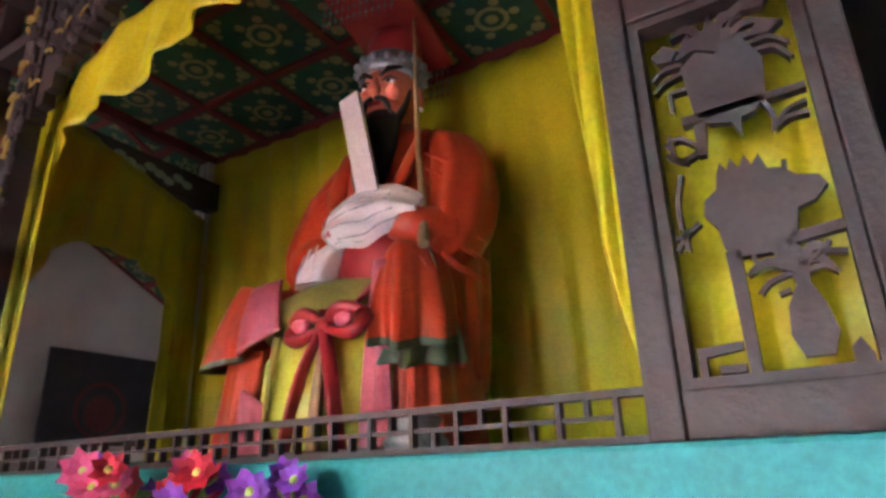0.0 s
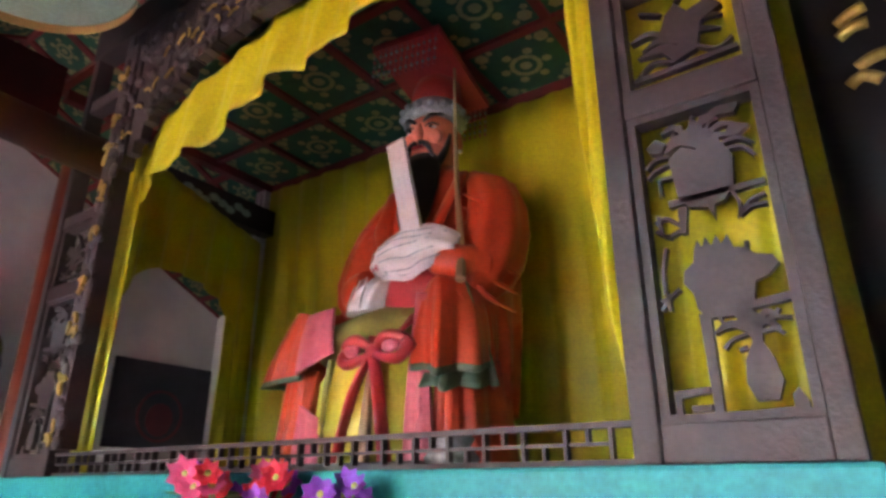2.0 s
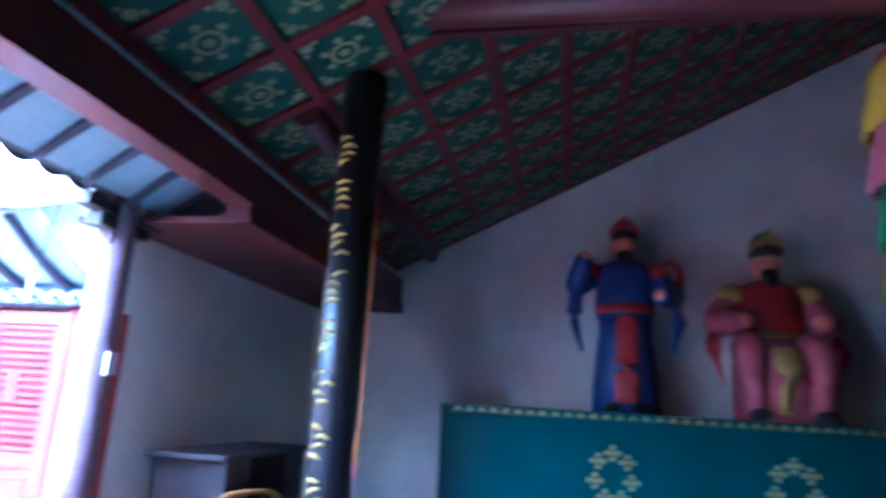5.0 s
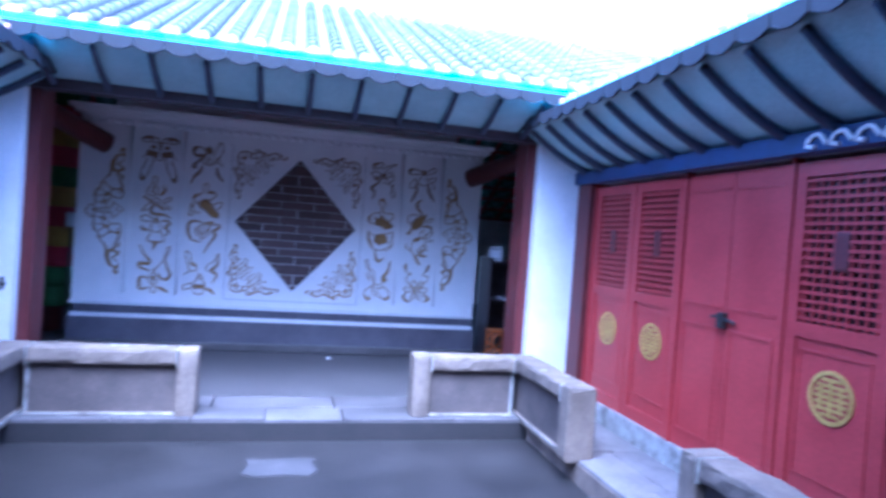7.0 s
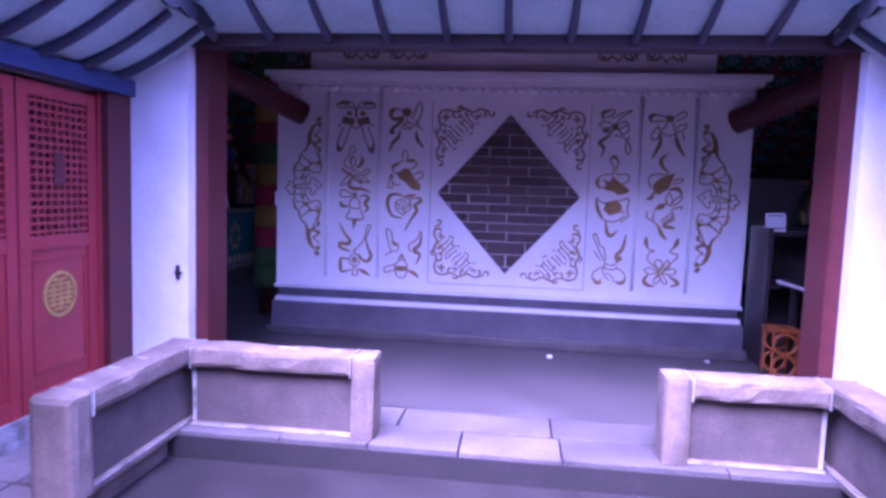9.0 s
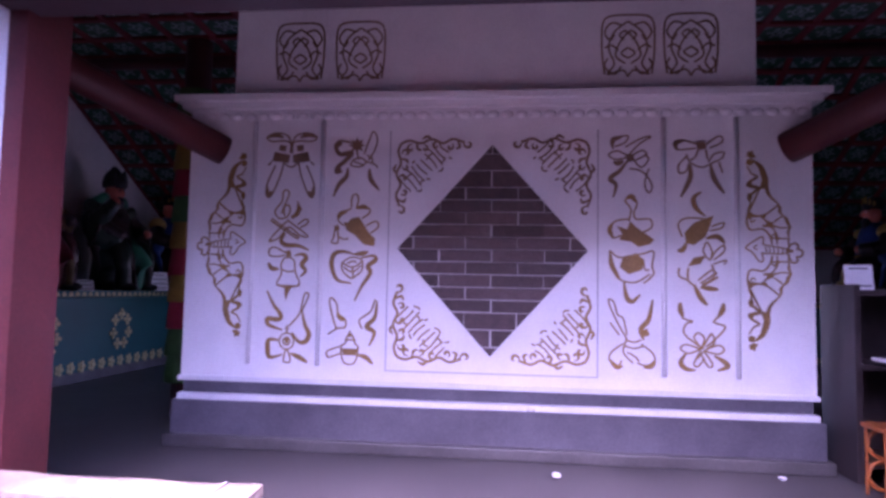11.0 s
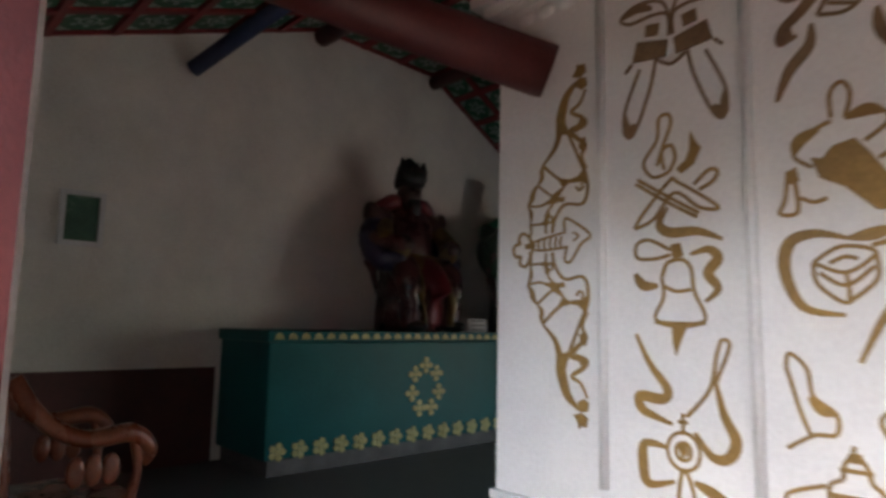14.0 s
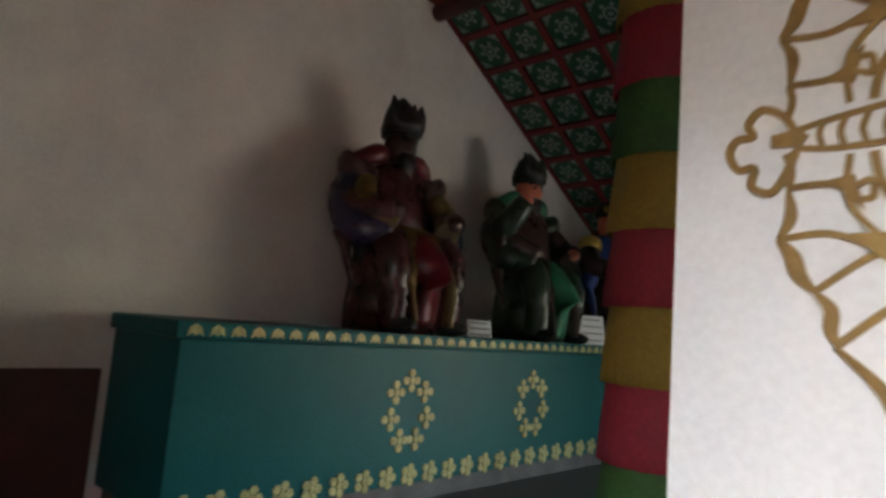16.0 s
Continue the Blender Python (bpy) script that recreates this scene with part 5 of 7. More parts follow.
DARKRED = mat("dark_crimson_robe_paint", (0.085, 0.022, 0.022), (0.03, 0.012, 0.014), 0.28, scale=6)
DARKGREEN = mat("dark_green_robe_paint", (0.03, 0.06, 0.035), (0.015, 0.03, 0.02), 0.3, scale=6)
DIMGILT = mat("dark_gilt_paint", (0.20, 0.13, 0.035), (0.09, 0.055, 0.02), 0.4, 0.1, scale=9)
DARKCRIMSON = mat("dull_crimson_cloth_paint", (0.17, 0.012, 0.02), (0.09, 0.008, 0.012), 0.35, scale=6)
for s in (-1, 1):
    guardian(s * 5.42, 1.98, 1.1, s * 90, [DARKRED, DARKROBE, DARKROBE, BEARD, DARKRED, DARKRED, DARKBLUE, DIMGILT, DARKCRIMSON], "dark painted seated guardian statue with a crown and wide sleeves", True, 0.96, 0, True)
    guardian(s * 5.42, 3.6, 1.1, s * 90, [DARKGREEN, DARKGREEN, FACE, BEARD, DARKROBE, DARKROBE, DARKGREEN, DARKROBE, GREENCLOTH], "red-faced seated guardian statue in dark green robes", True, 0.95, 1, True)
    guardian(s * 5.42, 5.1, 1.1, s * 90, [DARKROBE, GOLD, FACE, BEARD, IVORY, BLUECLOTH], "seated guardian statue in dark robes", True, 0.92)

# small name board on the platform
def board(name, w, h, x, y, z, rz, rx, label, lines=4):
    root = thing(name, label, "sign", m=pose(x, y, z, rx, 0, rz))
    bm = B()
    box(bm, -w / 2, w / 2, -0.006, 0.006, 0, h, bevel=0.003)
    part("plate", bm, PAPER, root)
    for i in range(lines):
        bm = B()
        zz = h * (0.85 - 0.7 * i / max(lines - 1, 1))
        ww = w * (0.4 if i % 3 else 0.34)
        box(bm, -ww, ww, -0.0085, -0.0065, zz - 0.006, zz + 0.004)
        part("text_bar", bm, INK, root, "line of small print")
    return root
board("name_board", 0.30, 0.28, -5.02, 4.28, 1.1, 72, -12, "small white name board leaning on the platform")
board("name_board", 0.2, 0.14, 5.1, 3.0, 1.1, -60, -15, "small white name board leaning on the platform", 3)
board("name_board", 0.2, 0.14, -5.1, 2.72, 1.1, 60, -20, "small dark-lined name board between the statues", 3)

# small window of green glass high in the gable wall
for s, side in ((-1, "west"), (1, "east")):
    root = tagged(new("window_" + side), "small green glass window in a white frame", "window", kind="structure")
    bm = B()
    for y0, y1, z0, z1 in ((-1.0, -0.7, 1.70, 1.735), (-1.0, -0.7, 2.075, 2.11), (-1.0, -0.965, 1.735, 2.075), (-0.735, -0.7, 1.735, 2.075)):
        box(bm, *sorted((s * 5.77, s * 5.83)), y0, y1, z0, z1)
    part("window_frame", bm, LIME, root, "white painted frame")
    bm = B()
    box(bm, *sorted((s * 5.80, s * 5.828)), -0.965, -0.735, 1.735, 2.075)
    part("pane", bm, GLASSG, root, "green pane")

# carved red wood armchair by the west wall end
def armchair(x, y, rz):
    root = thing("armchair", "carved polished red-brown wooden armchair by the wall end", "chair", m=pose(x, y, 0, 0, 0, rz))
    bm = B()
    box(bm, -.27, .27, -.24, .24, .42, .47, bevel=.015)
    part("seat", bm, WOODRED, root)
    for sx in (-1, 1):
        for sy in (-1, 1):
            bm = B()
            tube(bm, [(sx * .24, sy * .2, 0), (sx * .235, sy * .2, .2), (sx * .24, sy * .2, .43)], [.028, .022, .03], 8)
            part("leg", bm, WOODRED, root)
        bm = B()
        tube(bm, [(sx * .25, .22, .95), (sx * .27, .12, .8), (sx * .29, -.02, .72), (sx * .29, -.18, .73), (sx * .28, -.26, .66), (sx * .27, -.24, .6)], [.034, .032, .034, .038, .03, .016], 10)
        part("arm", bm, WOODRED, root, "curved polished arm rail")
        bm = B()
        tube(bm, [(sx * .26, -.2, .46), (sx * .275, -.22, .58), (sx * .285, -.2, .7)], [.022, .018, .022], 8)
        for k in range(3):
            blob(bm, (sx * .28, -.12 + .06 * k, .6), (.014, .035, .06), 0, 8, 6)
        part("arm_post", bm, WOODRED, root)
        bm = B()
        tube(bm, [(sx * .25, .22, .46), (sx * .255, .235, .75), (sx * .24, .27, 1.0)], [.028, .026, .03], 8)
        part("back_post", bm, WOODRED, root)
    bm = B()
    tube(bm, [(-.26, .265, .97), (-.12, .28, 1.0), (0, .285, 1.05), (.12, .28, 1.0), (.26, .265, .97)], .036, 10)
    part("top_rail", bm, WOODRED, root)
    bm = B()
    box(bm, -.09, .09, .235, .26, .46, 1.0, bevel=.01)
    part("splat", bm, WOODRED, root, "carved back splat")
    return root
armchair(-3.48, -1.38, 180)
armchair(3.48, -1.38, 180)

# shelf with papers and an orange wheel rack beside the east wall end
root = thing("dark_shelf", "dark wooden shelf unit in the shade behind the wall end", "shelf", m=pose(-0.14, 0, 0))
for z in (0.1, 0.72, 1.2):
    bm = B()
    box(bm, 2.541, 3.059, -0.3, 0.119, z, z + 0.035, bevel=0.004)
    part("shelf_board", bm, SHELF, root)
for x in (2.5, 3.06):
    bm = B()
    box(bm, x, x + 0.04, -0.3, 0.15, 0, 1.27)
    part("side_panel", bm, SHELF, root)
bm = B()
box(bm, 2.52, 3.08, 0.12, 0.14, 0, 1.25)
part("back_panel", bm, SHELF, root)
board("paper_notice", 0.17, 0.17, 2.45, -0.2, 1.237, -8, -12, "white paper notice on the dark shelf", 2)
root = thing("notice_stand", "slim dark stand with a white paper notice beside the screen", "stand", m=pose(-2.62, 0.75, 0))
bm = B()
tube(bm, [(0, 0, 0.02), (0, 0, .7), (0, 0, 1.3)], .014, 8, smooth=1)
part("pole", bm, METAL, root)
bm = B()
cyl(bm, 0, 0, 0, .02, .12, 20)
part("base", bm, METAL, root)
bm = B()
box(bm, -.05, .05, -.03, -.02, 1.28, 1.45)
part("paper", bm, PAPER, root, "white paper")
root = thing("side_table", "narrow dark table with a pale worn edge beside the shelf", "table")
bm = B()
box(bm, 2.462, 2.80, -0.99, -0.31, 0.77, 0.81, bevel=.004)
part("tabletop", bm, SHELF, root)
bm = B()
box(bm, 2.450, 2.461, -0.99, -0.31, 0.785, 0.805)
part("edge_strip", bm, LIME, root, "pale worn edge strip")
for x in (2.58, 2.76):
    for y in (-0.94, -0.36):
        bm = B()
        box(bm, x - .02, x + .02, y - .02, y + .02, 0, .769)
        part("leg", bm, SHELF, root)
STOOLORANGE = mat("worn_orange_paint", (0.34, 0.10, 0.015), (0.2, 0.05, 0.01), 0.5, scale=9)
root = thing("orange_stool", "orange painted cast stool with ring sides by the wall end", "stool", m=pose(2.40, -0.62, 0) @ Matrix.Diagonal((0.72, 0.72, 0.72, 1)))
for z in (.16, .42):
    bm = B()
    tube(bm, [(.13 * math.cos(k * .785), -.14, z + .12 * math.sin(k * .785)) for k in range(9)], .018, 8, smooth=2)
    part("ring", bm, STOOLORANGE, root)
    bm = B()
    tube(bm, [(.13 * math.cos(k * .785), .14, z + .12 * math.sin(k * .785)) for k in range(9)], .018, 8, smooth=2)
    part("ring", bm, STOOLORANGE, root)
for sx in (-1, 1):
    for y in (-.14, .14):
        bm = B()
        tube(bm, [(sx * .14, y, 0), (sx * .135, y, .3), (sx * .14, y, .6)], .015, 8)
        part("post", bm, STOOLORANGE, root)
bm = B()
box(bm, -.17, .17, -.17, .17, .56, .6, bevel=.012)
part("top", bm, STOOLORANGE, root)

# pleated cloth wound round the posts behind the screen
def skirt_post(name, x, y, r, z0, z1, bands, hband, label, flare=0.14, seg=72, core=0.6, taper=0.0):
    root = thing(name, label, "cloth column", "cloth-dressed columns", pose(x, y, 0))
    bm = B()
    cyl(bm, 0, 0, 0.0, z1 + 0.5, r * core, 24)
    part("post", bm, MAROON, root, "dark red round post")
    z = z1
    k = 0
    while z > z0:
        bm = B()
        c = bands[k % len(bands)]
        def ring(zz, rad, amp, ph):
            rad *= 1 - taper * (z1 - zz) / max(z1 - z0, .1)
            return [bm.verts.new((rad * (1 + amp * math.sin(28 * a + ph) + amp * 0.6 * math.sin(11 * a + 2 * ph)) * math.cos(a), rad * (1 + amp * math.sin(28 * a + ph) + amp * 0.6 * math.sin(11 * a + 2 * ph)) * math.sin(a), zz)) for a in [6.28318 * i / (seg * 2) for i in range(seg * 2)]]
        loops = [ring(z + 0.02, r * 0.93, 0.003, k), ring(z - hband * 0.3, r * 0.97, 0.008, k), ring(z - hband * 0.75, r * (1 + flare * 0.6), 0.016, k), ring(z - hband * 1.1, r * (1 + flare), 0.024, k), ring(z - hband * 1.1 - 0.004, r * (0.97 + flare), 0.024, k)]
        for p, q in zip(loops, loops[1:]):
            for i in range(seg * 2):
                f = bm.faces.new((p[i], p[(i + 1) % (seg * 2)], q[(i + 1) % (seg * 2)], q[i]))
                f.smooth = True
        part("cloth_tier", bm, SKIRTS[c], root, "pleated " + c + " cloth tier")
        z -= hband
        k += 1
    return root

# its bands use the dim colours: the hall's shade is painted in
skirt_post("dressed_post", -2.80, 0.9, 0.17, 0.35, 2.98, ["dimgreen", "dimred", "dimgold", "dimred", "dimgreen", "dimgold", "dimred", "dimgold", "dimred", "dimgreen"], 0.24, "slim post dressed in coloured cloth bands darkened for shade", 0.06, 36, 0.7)
# ---- columns of the shrine hall front ----
for s in (1, -1):
    root = thing("front_column", "grey-red round timber column on a white stone plinth", "column", "front columns", pose(s * 2.38, -6.5, 0))
    bm = B()
    box(bm, -.17, .17, -.17, .17, 0, .78, bevel=.02)
    part("plinth", bm, LIME, root, "whitewashed square stone plinth")
    bm = B()
    tube(bm, [(0, 0, .77), (0, 0, 1.6), (0, 0, 2.72)], [.115, .11, .105], 20, smooth=2)
    part("shaft", bm, mat("faded_mauve_column_paint", (0.30, 0.20, 0.23), (0.2, 0.12, 0.14), 0.6, scale=4), root)
    bm = B()
    for k in range(3):
        box(bm, -.1 - .12 * k, .1 + .12 * k, -.06, .06, 2.4 + .09 * k, 2.48 + .09 * k, bevel=.012)
    part("bracket", bm, DARKWOOD, root, "dark carved bracket arm")
    bm = B()
    box(bm, -.04, .04, -.125, -.11, 1.65, 1.78)
    part("switch_box", bm, PAPER, root, "small white switch box")
    # inner column with a gilt couplet board
    root = thing("couplet_column", "black lacquered column board with gilt writing", "column", "couplet columns", pose(s * 2.47, -7.97, 0))
    bm = B()
    cyl(bm, 0, 0, 0, 3.5, .125, 28)
    part("shaft", bm, BLACK, root)
    for k in range(9):
        bm = B()
        for q in range(4):
            z = 0.75 + 0.27 * k
            a = 2.6 if s > 0 else 0.5
            a += rng.uniform(-.35, .35)
            tube(bm, [(.128 * math.cos(a), .128 * math.sin(a), z + .05 * q), (.13 * math.cos(a + .3), .13 * math.sin(a + .3), z + .02 + .05 * q), (.128 * math.cos(a + .6), .128 * math.sin(a + .6), z + .01 + .05 * q + rng.uniform(-.02, .02))], .009, 5, smooth=2)
        part("gilt_stroke", bm, GOLD, root, "illegible gilt stroke")
    bm = B()
    box(bm, -.2, .2, -.2, .2, 0, .16, bevel=.03)
    part("base_stone", bm, STONE, root)

# orange satin banner with dark marks hung from a roof beam
round_beam("beam_cross_east", (2.47, -7.6, 3.3), (6.19, -7.6, 3.3), 0.09, MAROON, "dark red round cross beam of the shrine hall")
round_beam("beam_cross_west", (-6.19, -7.6, 3.3), (-2.47, -7.6, 3.3), 0.09, MAROON, "dark red round cross beam of the shrine hall")
root = thing("hanging_banner", "orange satin banner with rows of dark marks", "banner", m=pose(4.0, -7.44, 0, 0, 0, 75))
def cloth(bm, x0, x1, z0, z1, amp, waves, n=28, m=10, t=0.004):
    for off in (0, t):
        g = [[bm.verts.new((x0 + (x1 - x0) * i / n, off + amp * math.sin(waves * 6.283 * i / n) * (0.4 + 0.6 * j / m), z1 + (z0 - z1) * j / m)) for i in range(n + 1)] for j in range(m + 1)]
        for j in range(m):
            for i in range(n):
                bm.faces.new((g[j][i], g[j][i + 1], g[j + 1][i + 1], g[j + 1][i])).smooth = True
bm = B()
cloth(bm, -.2, .2, 1.12, 3.0, .01, 1.5)
part("cloth", bm, ORANGE, root)
bm = B()
cloth(bm, -.2, .2, 1.0, 1.12, .01, 1.5)
part("hem", bm, SKIRTS["pink"], root, "pink hem")
bm = B()
cloth(bm, -.2, .2, 3.0, 3.3, .01, 1.5)
part("header", bm, SKIRTS["red"], root, "red header cloth")
for i in range(9):
    for k in range(3):
        bm = B()
        z = 2.42 - 0.14 * i
        for side in (-.016, .02):
            tube(bm, [(-.12 + .12 * k - .025, side, z), (-.12 + .12 * k, side, z + .03), (-.12 + .12 * k + .025, side, z - .01)], .014, 5, smooth=2)
        part("mark", bm, INK, root)

# desk, chair, bench and porcelain jar in the dark corner
root = thing("desk", "dark wooden desk in the corner of the shrine hall", "desk", m=pose(3.95, -6.66, 0))
bm = B()
box(bm, -.75, .75, -.3, .3, 1.14, 1.18, bevel=.006)
part("desktop", bm, SHELF, root)
for x in (-.66, .3):
    bm = B()
    box(bm, x, x + .36, -.27, .27, .0, 1.139, bevel=.006)
    ped = part("pedestal", bm, SHELF, root)
    for k in range(3):
        bm = B()
        box(bm, x + .03, x + .33, -.285, -.271, .1 + .29 * k, .36 + .29 * k, bevel=.004)
        part("drawer_front", bm, SHELF, ped)
root = thing("cane_chair", "bent orange-brown cane armchair beside the desk", "chair", m=pose(3.3, -6.98, 0, 0, 0, 150))
CANE = mat("orange_cane", (0.45, 0.19, 0.05), (0.33, 0.12, 0.03), 0.35, scale=9)
bm = B()
box(bm, -.24, .24, -.22, .22, .42, .45, bevel=.012)
part("seat", bm, CANE, root)
for sx in (-1, 1):
    for sy in (-1, 1):
        bm = B()
        tube(bm, [(sx * .22, sy * .2, 0), (sx * .22, sy * .2, .43)], .017, 8, smooth=1)
        part("leg", bm, CANE, root)
    bm = B()
    tube(bm, [(sx * .24, .22, .9), (sx * .27, .05, .74), (sx * .27, -.2, .7), (sx * .24, -.22, .45)], .017, 8)
    part("arm", bm, CANE, root)
bm = B()
tube(bm, [(-.24, .2, .44), (-.24, .23, .9), (0, .26, .98), (.24, .23, .9), (.24, .2, .44)], .018, 8)
part("back_hoop", bm, CANE, root)
for k in range(5):
    bm = B()
    tube(bm, [(-.16 + .08 * k, .21, .44), (-.16 + .08 * k, .245, .94)], .008, 6, smooth=1)
    part("back_rod", bm, CANE, root)
root = thing("low_stand", "low dark wooden stand under a porcelain jar", "stand", m=pose(2.70, -6.54, 0))
bm = B()
box(bm, -.17, .17, -.17, .17, .46, .5, bevel=.006)
part("top", bm, SHELF, root)
for sx in (-1, 1):
    for sy in (-1, 1):
        bm = B()
        box(bm, sx * .14 - .02, sx * .14 + .02, sy * .14 - .02, sy * .14 + .02, 0, .459)
        part("leg", bm, SHELF, root)
root = thing("porcelain_jar", "white porcelain drum jar with dark studs", "jar", m=pose(2.70, -6.54, .5))
bm = B()
loft(bm, [(0, 0, 0, .1, .1), (0, 0, .06, .135, .135), (0, 0, .18, .15, .15), (0, 0, .3, .135, .135), (0, 0, .36, .1, .1), (0, 0, .37, .08, .08)], 24)
part("body", bm, PORCELAIN, root)
for k in range(14):
    bm = B()
    blob(bm, (.134 * math.cos(k * .449), .134 * math.sin(k * .449), .31), .014, 0, 6, 5)
    part("stud", bm, INK, root)
# wind ornament and wires at the eave corner
root = thing("hanging_ornament", "small white metal ornament hung under the eave corner", "ornament")
bm = B()
tube(bm, [(1.82, -6.62, 2.70), (1.83, -6.55, 2.3), (1.825, -6.52, 2.12)], .004, 5)
part("wire", bm, METAL, root)
bm = B()
loft(bm, [(1.825, -6.52, 2.0, .006, .006), (1.825, -6.52, 2.04, .014, .014), (1.825, -6.52, 2.12, .01, .01)], 8)
part("pendant", bm, PORCELAIN, root)
bm = B()
tube(bm, [(1.85, -6.33, 2.63), (2.1, -6.4, 2.66), (2.32, -6.48, 2.4)], .006, 5)
lone("cable", bm, PORCELAIN, "thin pale cable from the eave to the column", "cable")

# ---- shrine ----
SY = -12.2
root = thing("altar_counter", "teal painted altar counter under the shrine", "altar")
bm = B()
box(bm, -1.85, 1.85, SY - 2.2, SY + 0.06, 0, 1.44, bevel=.01)
part("body", bm, TEAL, root)
bm = B()
box(bm, -1.87, 1.87, SY - 2.2, SY + 0.09, 1.441, 1.6, bevel=.012)
part("top_band", bm, TEAL, root, "bright teal top band")
for i in range(16):
    bm = B()
    x = -1.7 + 0.226 * i
    box(bm, x - .05, x + .05, SY + 0.061, SY + 0.085, 1.19, 1.3, bevel=.02)
    part("gilt_petal", bm, GOLD, root)

shrine = thing("shrine_cabinet", "dark carved wooden shrine cabinet with pierced panels", "shrine")
# lattice rail
bm = B()
for z in (1.601, 1.69):
    box(bm, -1.38, 1.38, SY - .02, SY + .02, z, z + .016)
part("rail", bm, DARKWOOD, shrine)
# key-pattern bars between the rails, each bar by itself
bm = B()
box(bm, -.0055, .0055, -.012, .012, 0, .073)
stub = mesh_of("rail_bar", bm, DARKWOOD)
bm = B()
box(bm, -.0055, .0055, -.011, .011, 0, .031)
half = mesh_of("rail_bar", bm, DARKWOOD)
bm = B()
box(bm, -.052, .052, -.010, .010, -.005, .005)
flatbar = mesh_of("rail_bar", bm, DARKWOOD)
for i in range(23):
    x = -1.32 + .12 * i
    up = .0365 if i % 2 else 0
    for me, dx, z in ((stub, 0, 1.617), (half, .06, 1.617 + .042 - up * 1.15), (flatbar, .06, 1.6535)):
        o = new("rail_bar", me)
        o.parent, o.location = shrine, (x + dx, SY, z)
